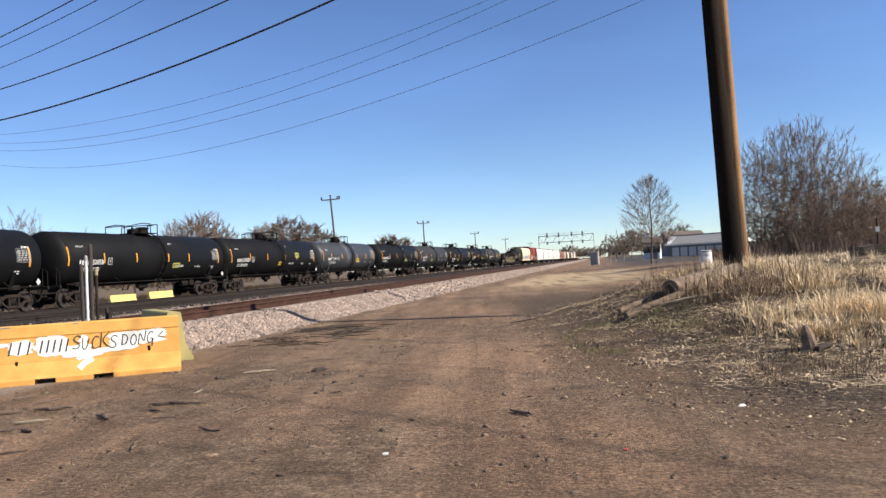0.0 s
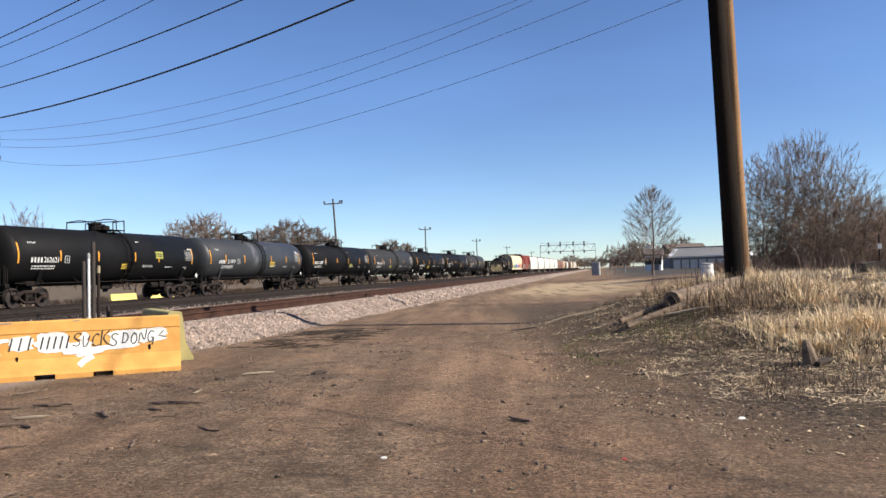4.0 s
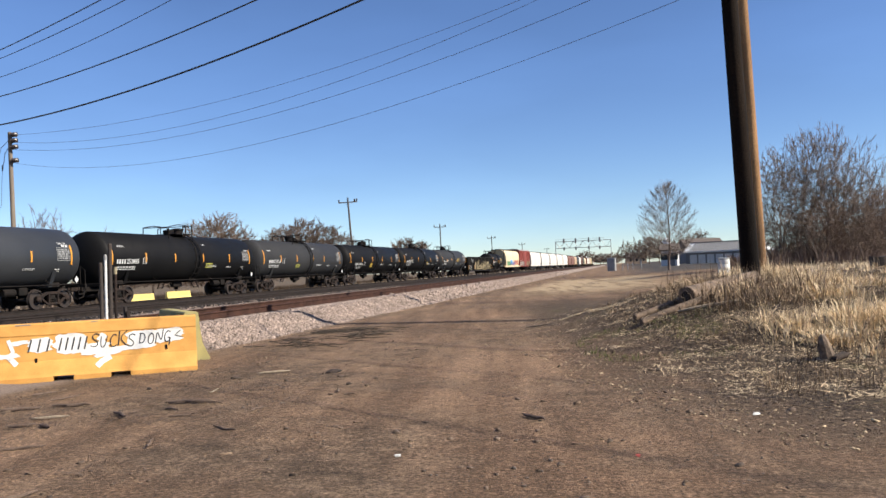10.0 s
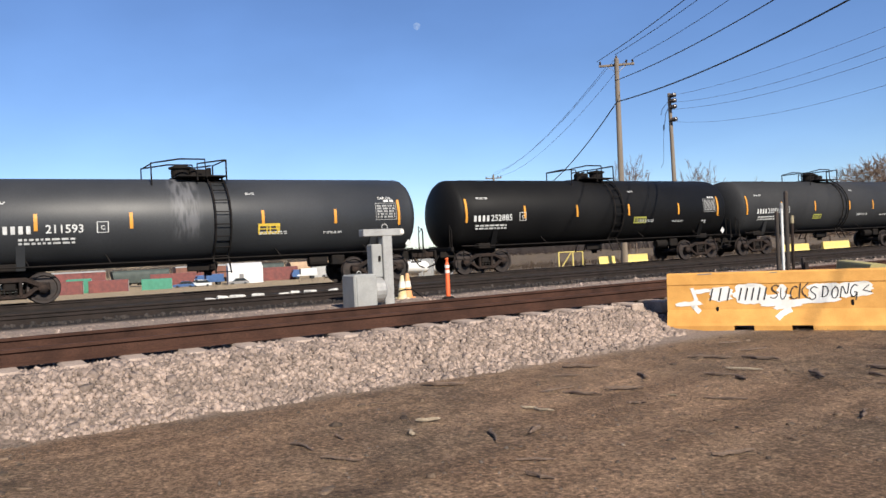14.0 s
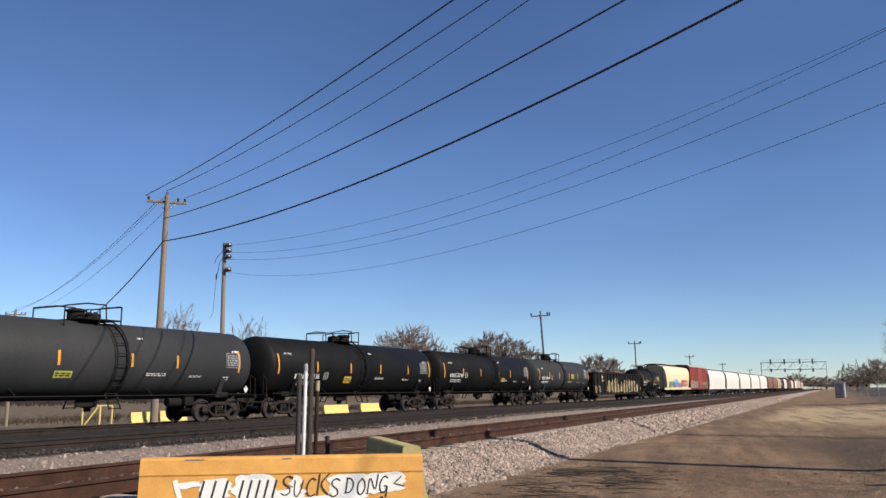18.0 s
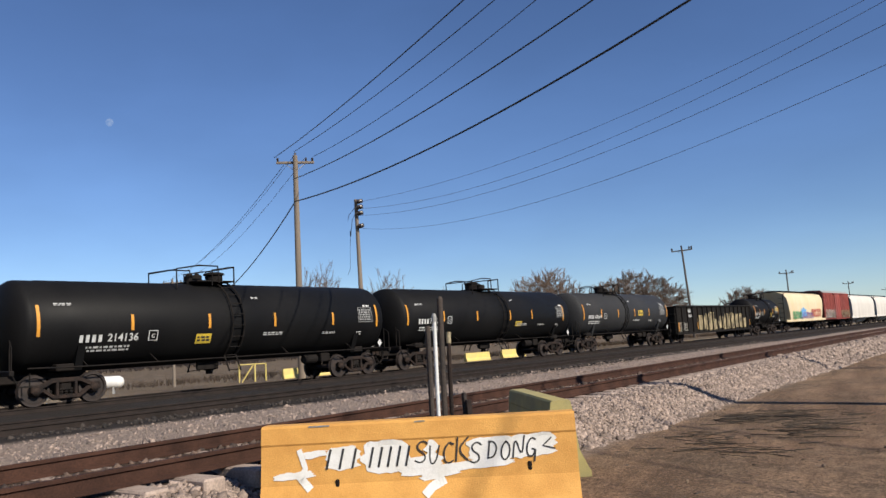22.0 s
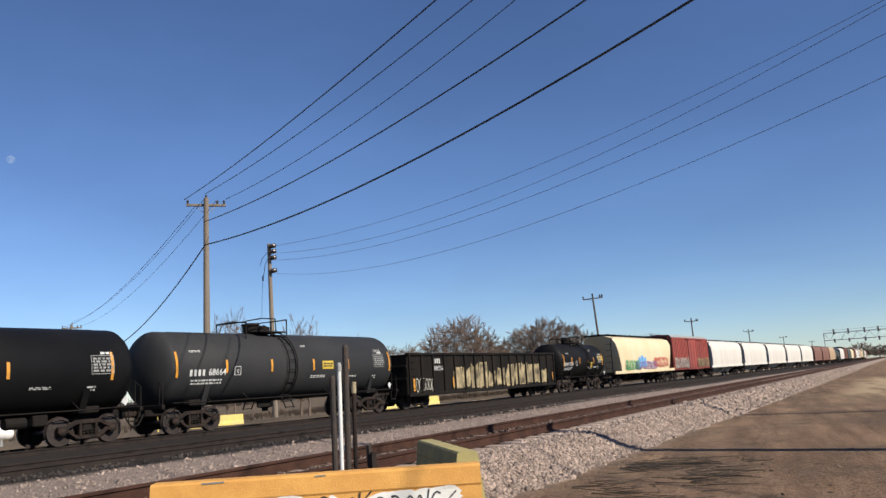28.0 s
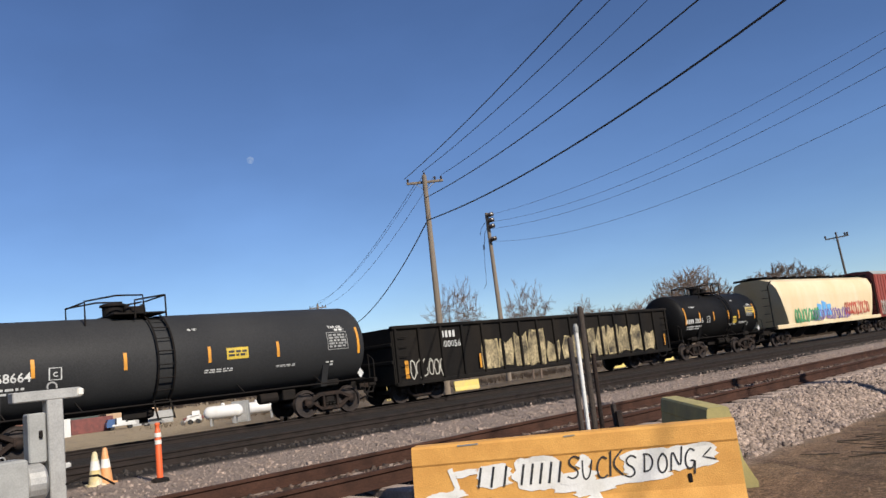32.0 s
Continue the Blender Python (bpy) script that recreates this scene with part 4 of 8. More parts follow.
put_car(tank_car("black tank wagon with an olive label and white lettering", M_BLACK, "252885", labels=(("o", 1.9, -0.45, 0.75, 0.3),), seed=5, dome=1, text_y=-6.1, marks_y=(-7.3, -4.5, -1.75, 1.2, 4.3, 6.95)), 89.65)
put_car(tank_car("charcoal grey tank wagon with a dull yellow label", M_CHAR, "210515", labels=(("o", -1.75, -0.55, 0.7, 0.26),), seed=6), 106.15)
put_car(tank_car("black tank wagon with a bright orange label", M_BLACK, "214136", labels=(("y", -1.6, -0.6, 0.62, 0.36),), seed=7, dome=1, ladder=-0.25, text_y=-5.05, text_arc=-0.46, gap=0.1, marks_y=(-7.25, -4.3, -1.4, 1.5, 4.5, 7.1)), 122.80)
put_car(tank_car("black tank wagon with an orange label below its middle", M_BLACK, "725740", labels=(("y", 1.9, -0.45, 0.62, 0.26),), seed=8), 139.40)
put_car(tank_car("dark grey tank wagon with a yellow label beside a reflector", M_CHAR, "68664", half=6.6, cargo=True, marks_y=(-7.42, -4.75, -2.0, 0.9, 3.6, 7.25), labels=(("y", 1.75, 0.0, 0.75, 0.36),), seed=9, ladder=-0.6), 155.40)

# ---- the other wagons ----
M_GOND = mat("gondola_black_grime", (0.0062, 0.0056, 0.0052), (0.015, 0.012, 0.0095), 1.2, 0.85, 0, 0.15, 30, 0.3, 0.2, 0.15)
M_TAN = mat("graffiti_tan", (0.50, 0.40, 0.21), (0.018, 0.015, 0.012), 5.5, 0.8, 0, 0.0, 30, 0.25, 0.15)
M_TANDIM = mat("graffiti_dull_tan", (0.40, 0.32, 0.18), (0.02, 0.016, 0.012), 1.5, 0.8, 0, 0.0, 9, 0.5)
M_PALE = mat("graffiti_pale", (0.5, 0.48, 0.42), (0.36, 0.34, 0.3), 4.0, 0.8, 0, 0.0, 30, 0.2)
M_CREAM = mat("cream_wagon_paint", (0.62, 0.47, 0.27), (0.66, 0.56, 0.38), 0.7, 0.7, 0, 0.08, 30, 0.12, 0.25)
M_WWHITE = mat("white_wagon_paint", (0.66, 0.62, 0.56), (0.56, 0.52, 0.46), 0.7, 0.7, 0, 0.08, 30, 0.1, 0.2)
M_RED = mat("red_wagon_paint", (0.30, 0.05, 0.035), (0.22, 0.045, 0.035), 0.9, 0.7, 0, 0.08, 30, 0.15, 0.2)
M_BROWN = mat("brown_wagon_paint", (0.20, 0.085, 0.055), (0.15, 0.07, 0.05), 0.9, 0.75, 0, 0.08, 30, 0.15, 0.2)
M_TANW = mat("tan_wagon_paint", (0.45, 0.3, 0.18), (0.36, 0.25, 0.16), 0.9, 0.75, 0, 0.08, 30, 0.15, 0.2)
M_DGREEN = mat("dark_green_wagon_paint", (0.05, 0.065, 0.055), (0.035, 0.045, 0.04), 0.9, 0.7, 0, 0.08, 30, 0.15)
M_BLUE = mat("graffiti_blue", (0.10, 0.32, 0.62), (0.15, 0.4, 0.68), 4, 0.7, 0, 0, 30, 0.15)
M_GREEN = mat("graffiti_green", (0.06, 0.30, 0.13), (0.10, 0.36, 0.16), 4, 0.7, 0, 0, 30, 0.15)
M_REDP = mat("graffiti_red", (0.55, 0.07, 0.04), (0.45, 0.08, 0.06), 4, 0.7, 0, 0, 30, 0.15)
M_PURP = mat("graffiti_violet", (0.16, 0.10, 0.32), (0.2, 0.14, 0.36), 4, 0.7, 0, 0, 30, 0.15)


def scrawl(x, y0, y1, z0, z1, n, seed, w=0.05):
    """Loose spray-can loops on a flat side at x, as ribbons; no words."""
    g = random.Random(seed)
    b = Build()
    for i in range(n):
        cy = y0 + (y1 - y0) * (i + 0.5) / n
        wd, hh = (y1 - y0) / n * 0.48, (z1 - z0) / 2
        cz = (z0 + z1) / 2
        k0, turns = g.uniform(0, 6.28), g.choice((0.8, 1.0, 1.5))
        pts = []
        for j in range(13):
            a = k0 + turns * 2 * math.pi * j / 12
            pts.append((cy + wd * math.cos(a) * g.uniform(0.7, 1.05), cz + hh * math.sin(a) * g.uniform(0.7, 1.05)))
        for (a0, b0), (a1, b1) in zip(pts, pts[1:]):
            l = math.hypot(a1 - a0, b1 - b0) or 1
            ny, nz = -(b1 - b0) / l * w, (a1 - a0) / l * w
            b.quad((x, a0 - ny, b0 - nz), (x, a1 - ny, b1 - nz), (x, a1 + ny, b1 + nz), (x, a0 + ny, b0 + nz))
    return b


def smear(x, y0, y1, z0, z1, n, seed):
    """Blocky filled patches with uneven tops."""
    g = random.Random(seed)
    b = Build()
    w = (y1 - y0) / n
    for i in range(n):
        y = y0 + w * i
        t0, t1 = z1 - g.uniform(0, 0.35) * (z1 - z0), z1 - g.uniform(0, 0.35) * (z1 - z0)
        b.quad((x, y + w * 0.06, z0 + g.uniform(0, 0.2) * (z1 - z0)), (x, y + w * 0.9, z0 + g.uniform(0, 0.2) * (z1 - z0)), (x, y + w * 0.94, t1), (x, y + w * 0.04, t0))
    return b


def underframe(car, half, near):
    part("centre_sill", Build().box((0, 0, 0.95), (0.5, 2 * half, 0.3), 0.03), M_UNDER, car)
    for s in (-1, 1):
        coupler(car, s * half, s)
        bogie(car, s * (half - 1.9), near)


def gondola():
    car = empty("gondola_wagon", Matrix(), "black open gondola wagon with ribbed sides and faded graffiti", "gondola wagon", "wagons of the freight train")
    half, w, z0, z1 = 9.2, 1.42, 0.72, 2.82
    for s in (-1, 1):
        part("side_wall", Build().box((s * w, 0, (z0 + z1) / 2), (0.06, 2 * half, z1 - z0), 0.01), M_GOND, car)
        part("top_chord", Build().box((s * (w + 0.03), 0, z1), (0.2, 2 * half + 0.1, 0.14), 0.03), M_GOND, car)
        part("bottom_chord", Build().box((s * (w + 0.03), 0, z0), (0.16, 2 * half, 0.16), 0.02), M_GOND, car)
        for i in range(17):
            y = -half + 0.12 + (2 * half - 0.24) * i / 16
            part("side_post", Build().box((s * (w + 0.07), y, (z0 + z1) / 2), (0.1, 0.12, z1 - z0 - 0.1), 0.02), M_GOND, car)
        part("end_wall", Build().box((0, s * half, (z0 + z1) / 2), (2 * w, 0.08, z1 - z0), 0.01).box((0, s * (half + 0.05), 2.2), (2 * w, 0.08, 0.14), 0.02).box((0, s * (half + 0.05), 1.55), (2 * w, 0.08, 0.14), 0.02), M_GOND, car)
        lad = Build()
        for z in (1.05, 1.4, 1.75, 2.1, 2.45):
            lad.tube([(1.56, s * (half - 0.15), z), (1.56, s * (half - 0.6), z)], 0.018, 5)
        part("ladder", lad, M_UNDER, car)
    part("floor", Build().box((0, 0, 1.0), (2 * w, 2 * half, 0.1)), M_UNDER, car)
    x = w + 0.034
    gg = random.Random(44)
    y = -4.6
    while y < 7.6:
        w2, top, foot = gg.uniform(0.75, 1.25), gg.uniform(1.75, 2.35), gg.uniform(0.8, 0.95)
        a, b2 = gg.uniform(0.0, 0.25), gg.uniform(0.0, 0.3)
        ring = [(y, foot), (y + w2 * 0.45, foot + gg.uniform(0, 0.15)), (y + w2 * (1 - a), foot), (y + w2, (top + foot) / 2), (y + w2 * 0.95, top), (y + w2 * 0.5, top - gg.uniform(0, 0.3)), (y + w2 * b2, top), (y - 0.08, (top + foot) / 2)]
        part("graffiti_panel", Build().add([(x, p, q) for p, q in ring], [tuple(range(8))]), M_TANDIM, car, "streaky faded tan graffiti letter")
        cy, cz = sum(p for p, q in ring) / 8, sum(q for p, q in ring) / 8
        ol = Build().add([(x + 0.005, cy + (p - cy) * f, cz + (q - cz) * f) for f in (1.05, 0.93) for p, q in ring], [(k, (k + 1) % 8, 8 + (k + 1) % 8, 8 + k) for k in range(8)])
        part("graffiti_outline", ol, M_TAN, car, "faded tan graffiti outline")
        y += w2 + gg.uniform(0.06, 0.3)
    tagged(part("graffiti_outline", scrawl(x + 0.006, -8.5, -6.7, 0.85, 1.6, 6, 9, 0.02), M_PALE, car), "pale graffiti outlines", kind="stuff")
    part("graffiti_stripe", smear(x + 0.01, -8.75, -8.55, 0.9, 1.9, 1, 2), M_AMBER, car, "orange sprayed stripe")
    for k in range(4):
        part("mark_bar", Build().add([(x + 0.008, -6.7 + 0.2 * k + v[0], 2.45 + v[2]) for v in mark_bars(1, 0.26).v], mark_bars(1, 0.26).f), M_WHITE, car)
    part("car_number", Build().add([(x + 0.008, -6.3 + v[0], 2.05 + v[2]) for v in text_build("800056", 0.26).v], text_build("800056", 0.26).f), M_WHITE, car)
    for y in (-4.9, 8.6):
        part("reflector", Build().quad((x + 0.1, y, 1.0), (x + 0.1, y + 0.1, 1.0), (x + 0.1, y + 0.1, 1.55), (x + 0.1, y, 1.55)), M_AMBER, car)
    underframe(car, half + 0.35, True)
    return car


def hopper(label, paint, half=8.1, tall=4.35, near=False, art=False):
    """A covered hopper wagon: bulging sides, sloped ends with open platforms, roof walkway, outlet chutes."""
    car = empty("hopper_wagon", Matrix(), label, "hopper wagon", "wagons of the freight train")
    sect = [(-1.50, 1.25), (-1.56, 1.9), (-1.57, 3.0), (-1.5, 3.65), (-1.2, tall - 0.2), (-0.6, tall), (0.6, tall), (1.2, tall - 0.2), (1.5, 3.65), (1.57, 3.0), (1.56, 1.9), (1.50, 1.25)]
    b = Build()
    n = len(sect)
    rows = [(-half + 2.3, 0.0), (-half + 0.55, 1.0), (half - 0.55, 1.0), (half - 2.3, 0.0)]
    foot, lean = (1.9, 1.35) if near else (0.8, 0.45)
    ys = [[(-half + (foot if i in (0, n - 1) else foot - lean * (z - 1.25) / (tall - 1.25))) for i, (x, z) in enumerate(sect)], [(half - (foot if i in (0, n - 1) else foot - lean * (z - 1.25) / (tall - 1.25))) for i, (x, z) in enumerate(sect)]]
    vs = [(x, ys[0][i], z) for i, (x, z) in enumerate(sect)] + [(x, ys[1][i], z) for i, (x, z) in enumerate(sect)]
    b.add(vs, [tuple(range(n)), tuple(range(2 * n - 1, n - 1, -1))] + [(i, (i + 1) % n, n + (i + 1) % n, n + i) for i in range(n)])
    part("body", b, paint, car, "", True)
    for s in (-1, 1):
        part("side_sill", Build().box((s * 1.5, 0, 1.2), (0.12, 2 * half - 0.3, 0.26), 0.02), paint, car)
        part("end_platform", Build().box((0, s * (half - 0.2), 1.12), (2.9, 0.5, 0.12), 0.02), M_UNDER, car)
        for x in (-1.35, 1.35):
            part("end_post", Build().tube([(x, s * (half - 0.05), 1.15), (x, s * (half - 0.05), tall - 0.5), (x, s * (half - 0.55), tall - 0.2)], 0.045, 6), M_UNDER, car)
        fr = Build()
        for z in (1.6, 2.1, 2.6, 3.1, 3.6):
            fr.tube([(0.85, s * (half - 0.05), z), (1.35, s * (half - 0.05), z)], 0.02, 5)
        tagged(part("ladder", fr, M_UNDER, car), kind="stuff")
    part("roof_walk", Build().box((0, 0, tall + 0.16), (0.7, 2 * half - 0.6, 0.04)), M_UNDER, car)
    k = 13
    wb = Build().box((0, 0, tall + 0.07), (2.3, 0.06, 0.14)).mesh("walk_bracket", M_UNDER)
    for i in range(k if near else 0):
        part("walk_bracket", wb, None, car, at=pose(0, -half + 0.6 + (2 * half - 1.2) * i / (k - 1), 0))
    for i in range(3):
        y = (i - 1) * half * 0.44
        part("outlet_chute", Build().prism([(-1.35, 1.25), (1.35, 1.25), (0.35, 0.42), (-0.35, 0.42)], y - 0.75, y + 0.75), M_UNDER if near else paint, car)
    if art:
        x = 1.583
        part("graffiti", scrawl(x, -6.2, -2.4, 1.35, 2.25, 9, 11, 0.07), M_GREEN, car, "green graffiti")
        part("graffiti", smear(x - 0.003, -2.6, -0.3, 1.5, 2.7, 3, 12), M_BLUE, car, "blue graffiti")
        part("graffiti", scrawl(x, -3.4, 2.8, 1.35, 2.1, 14, 13, 0.05), M_PURP, car, "violet graffiti")
        part("graffiti", scrawl(x, 2.0, 6.6, 1.5, 2.45, 11, 14, 0.06), M_REDP, car, "red graffiti")
    underframe(car, half, near)
    return car


def boxcar(label, paint, half=7.75, tall=5.0, near=True, art=True):
    car = empty("box_wagon", Matrix(), label, "box wagon", "wagons of the freight train")
    b = Build().prism([(-1.5, 1.1), (-1.5, tall - 0.35), (-1.2, tall - 0.08), (0, tall), (1.2, tall - 0.08), (1.5, tall - 0.35), (1.5, 1.1)], -half, half)
    part("body", b, paint, car)
    part("roof", Build().prism([(-1.52, tall - 0.33), (-1.21, tall - 0.05), (0, tall + 0.03), (1.21, tall - 0.05), (1.52, tall - 0.33), (1.2, tall - 0.09), (0, tall - 0.01), (-1.2, tall - 0.09)], -half - 0.03, half + 0.03), M_DGALV, car, "dull galvanised roof")
    for i in range(26):
        y = -half + 0.2 + (2 * half - 0.4) * i / 25
        if abs(y) < 1.6:
            continue
        for s in (-1, 1):
            part("side_rib", Build().box((s * 1.52, y, (tall + 0.75) / 2), (0.06, 0.12, tall - 1.55), 0.015), paint, car)
    for s in (-1, 1):
        part("sliding_door", Build().box((s * 1.56, 0, (tall + 0.75) / 2), (0.08, 3.0, tall - 1.7), 0.02).box((s * 1.61, -0.6, 2.6), (0.05, 0.1, 2.6), 0.01).box((s * 1.61, 0.6, 2.6), (0.05, 0.1, 2.6), 0.01), paint, car)
        part("door_track", Build().box((s * 1.6, 0.8, tall - 0.42), (0.1, 6.2, 0.1)).box((s * 1.6, 0.8, 1.12), (0.1, 6.2, 0.1)), paint, car)
    if art:
        part("graffiti", scrawl(1.57, -7.2, -1.7, 1.25, 2.4, 12, 21, 0.045), M_PALE, car, "pale graffiti")
        part("graffiti", scrawl(1.57, 1.8, 7.2, 1.25, 2.3, 12, 22, 0.045), M_TAN, car, "tan graffiti")
        part("graffiti", scrawl(1.565, -7.2, 7.2, 1.2, 2.0, 22, 23, 0.05), M_BPAINT, car, "black graffiti")
    underframe(car, half + 0.2, near)
    return car


put_car(gondola(), 172.6)
put_car(tank_car("short black tank wagon with orange and yellow labels", M_BLACK, "30015", half=4.1, r=1.36, zc=2.25, labels=(("y", 1.2, -0.3, 0.5, 0.4), ("y", 3.2, 0.2, 1.0, 0.35)), seed=12), 188.0)
put_car(hopper("cream covered hopper wagon with bright graffiti along its side", M_CREAM, 8.95, near=True, art=True), 203.0)
put_car(boxcar("red ribbed boxcar with pale graffiti below its doors", M_RED, 7.45, 4.8), 219.4)
y = 237.0
for i in range(5):
    put_car(hopper("plain white covered hopper wagon", M_WWHITE, 9.1, 4.4), y)
    y += 19.0
for paint, name in ((M_BROWN, "rust brown"), (M_BROWN, "rust brown"), (M_TANW, "weathered tan")):
    put_car(hopper(name + " covered hopper wagon", paint, 7.7, 4.3), y)
    y += 16.2
put_car(tank_car("far dark tank wagon", M_DGREEN, "1", half=6.0, near=False, seed=30), y - 0.5)
y += 15
for paint, name, kind in ((M_WWHITE, "white", 0), (M_BROWN, "dark brown", 1), (M_DGREEN, "dark green", 0), (M_CREAM, "cream", 0), (M_BROWN, "brown", 1), (M_WWHITE, "white", 0), (M_WWHITE, "white", 1), (M_TANW, "tan", 0), (M_CREAM, "cream", 1), (M_DGREEN, "dark green", 0), (M_WWHITE, "white", 0), (M_BROWN, "brown", 0)):
    put_car(boxcar(name + " boxcar far down the train", paint, 7.4, 4.8, False, False) if kind else hopper(name + " hopper wagon far down the train", paint, 7.7, 4.3), y)
    y += 16.3

# ---- barriers and marker posts by the track ----
def barrier(name, label, a, b, material, z0=0.0, h=0.84, slots=True):
    """A precast road barrier from a to b: flared foot, sloped face, thick cap, lifting slots below."""
    a, b = Vector((*a, 0)), Vector((*b, 0))
    L = (b - a).length
    ang = math.degrees(math.atan2((b - a).y, (b - a).x))
    full = [(-0.29, 0.0), (-0.29, 0.07), (-0.265, 0.11), (-0.175, 0.30), (-0.128, 0.655), (-0.136, 0.675), (-0.112, h - 0.02), (-0.09, h), (0.09, h), (0.112, h - 0.02), (0.136, 0.675), (0.128, 0.655), (0.175, 0.30), (0.265, 0.11), (0.29, 0.07), (0.29, 0.0)]
    cut = [(-0.29, 0.075), (-0.29, 0.08)] + full[2:-2] + [(0.29, 0.08), (0.29, 0.075)]
    bd = Build()
    stops = ((0.0, full), (0.95, full), (0.95, cut), (1.22, cut), (1.22, full), (L - 1.22, full), (L - 1.22, cut), (L - 0.95, cut), (L - 0.95, full), (L, full)) if slots else ((0.0, full), (L, full))
    k = len(full)
    bd.add([(s, -q, z) for s, sect in stops for q, z in sect], [(i * k + j, i * k + (j + 1) % k, (i + 1) * k + (j + 1) % k, (i + 1) * k + j) for i in range(len(stops) - 1) for j in range(k)] + [tuple(range(k)), tuple(range(len(stops) * k - 1, (len(stops) - 1) * k - 1, -1))])
    th = empty(name, Matrix.Translation((a.x, a.y, z0)) @ pose(0, 0, 0, 0, 0, ang), label, "road barrier")
    part("body", bd, material, th)
    return th, L


bar1, BL = barrier("concrete_barrier", "orange-yellow painted concrete road barrier with sprayed graffiti", (-0.02, 8.84), (2.46, 10.42), M_BARRIER)
barrier("concrete_barrier", "faded yellow concrete barrier at an angle behind another", (0.27, 13.12), (1.81, 11.42), M_BARRIER2, slots=False)


# ---- utility poles and wires ----
def sag(p, q, s, n=24):
    p, q = Vector(p), Vector(q)
    return [p.lerp(q, i / n) - Vector((0, 0, s * 4 * (i / n) * (1 - i / n))) for i in range(n + 1)]


def strung(p, q, dip, x1, n=40):
    """A line hung from p through q with a dip between them, run on to x1."""
    p, q = Vector(p), Vector(q)
    k = (x1 - p.x) / (q.x - p.x)
    return [p.lerp(q, k * i / n) - Vector((0, 0, dip * 4 * (k * i / n) * (1 - k * i / n))) for i in range(n + 1)]


def wire(pts, r, material, label):
    ob = part("overhead_wire", Build().tube(pts, r, 5), material)
    return tagged(ob, label, "wire", "overhead wires")


def pole(label, base, h, r0, r1, material, lean=(0, 0), arm=None, arm_turn=0.0, group=""):
    th = empty("utility_pole", pose(*base, -lean[1], lean[0], 0), label, "utility pole", group)
    g = random.Random(int(base[1] * 10))
    b = Build()
    b.lathe([(r0 * 1.04, -0.4), (r0, 0.3), (r0 + (r1 - r0) * 0.35, h * 0.35), (r0 + (r1 - r0) * 0.7, h * 0.7), (r1, h), (r1 * 0.6, h + 0.04)], 20)
    part("shaft", b, material, th, smooth=True)
    if arm:
        m = pose(0, 0, 0, 0, 0, arm_turn)
        z = h - 0.35
        part("crossarm", Build().box((0, 0.14, z), (arm, 0.13, 0.13 + 0.05 * (arm > 3)), 0.015, None).v and Build().add([m @ Vector(v) for v in Build().box((0, 0.14, z), (arm, 0.13, 0.13 + 0.05 * (arm > 3)), 0.015).v], Build().box((0, 0.14, z), (arm, 0.13, 0.13 + 0.05 * (arm > 3)), 0.015).f), material, th)
        part("brace", Build().tube([m @ Vector((-arm * 0.3, 0.14, z)), m @ Vector((0, 0.1, z - 0.5))], 0.02, 4).tube([m @ Vector((arm * 0.3, 0.14, z)), m @ Vector((0, 0.1, z - 0.5))], 0.02, 4), M_GALV, th)
        for x in (-arm / 2 + 0.08, 0.0, arm / 2 - 0.1, arm / 2 - 0.45):
            c = m @ Vector((x, 0.14, z + 0.06 if x else z + 0.35))
            k = 2.2 if arm > 3 else 1.0
            part("insulator", Build().lathe([(r * k, z2 * k) for r, z2 in ((0.03, 0), (0.07, 0.06), (0.04, 0.09), (0.075, 0.14), (0.05, 0.2), (0.02, 0.22))], 10, "z", c), M_INSUL, th)
    return th


M_FARPOLE = mat("dark_pole_wood", (0.10, 0.08, 0.065), (0.06, 0.05, 0.042), 2.5, 0.9, 0, 0.4, 30, 0.25, 0.08)
POLE_A = (-25.2, 33.8)
pole("tall grey wooden utility pole with a crossarm and thick cable", (*POLE_A, 0.1), 11.95, 0.2, 0.13, M_POLEF, (0.4, 0), 2.05, 45)
lean_pole = pole("leaning grey wooden pole with stacked insulators and loose cut wires", (-36.3, 51.5, 0.1), 13.2, 0.21, 0.14, M_POLEF, (-1.0, 0))
for x, y, h in ((-35.5, 128.8, 13.9), (-36.8, 203.0, 12.9), (-37.0, 290.0, 12.6), (-37.2, 385.0, 12.4), (-37.3, 520.0, 12.4)):
    pole("dark utility pole with a crossarm beyond the railway", (x, y, 0.1), h, 0.2, 0.14, M_FARPOLE, (-3.2 if y < 150 else -0.6, 0), 3.2, 20, "poles beyond the railway")
NEAR = (11.98, 19.0)
NZ = height(*NEAR)
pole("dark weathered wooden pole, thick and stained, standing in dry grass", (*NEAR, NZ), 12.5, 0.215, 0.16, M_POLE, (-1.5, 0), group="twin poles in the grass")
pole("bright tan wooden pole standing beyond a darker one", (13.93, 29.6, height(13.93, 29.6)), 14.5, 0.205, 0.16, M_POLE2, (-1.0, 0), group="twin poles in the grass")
for p, qy, qz, dip, r, mt in (((-26.0, 33.1, 12.0), 6.69, 11.52, 0.91, 0.021, M_WIRE), ((-25.2, 33.8, 12.3), 11.29, 14.94, 1.3, 0.017, M_WIRE), ((-24.4, 34.5, 12.0), 15.83, 19.4, 2.25, 0.016, M_WIRE), ((-25.2, 33.7, 10.75), 10.3, 11.83, 1.47, 0.024, M_WIRE), ((-25.2, 33.7, 9.5), 13.88, 12.79, 1.9, 0.034, M_WIRE)):
    wire(strung(p, (20.0, qy, qz), dip, 32.0), r, mt, "dark overhead line strung high across the tracks")
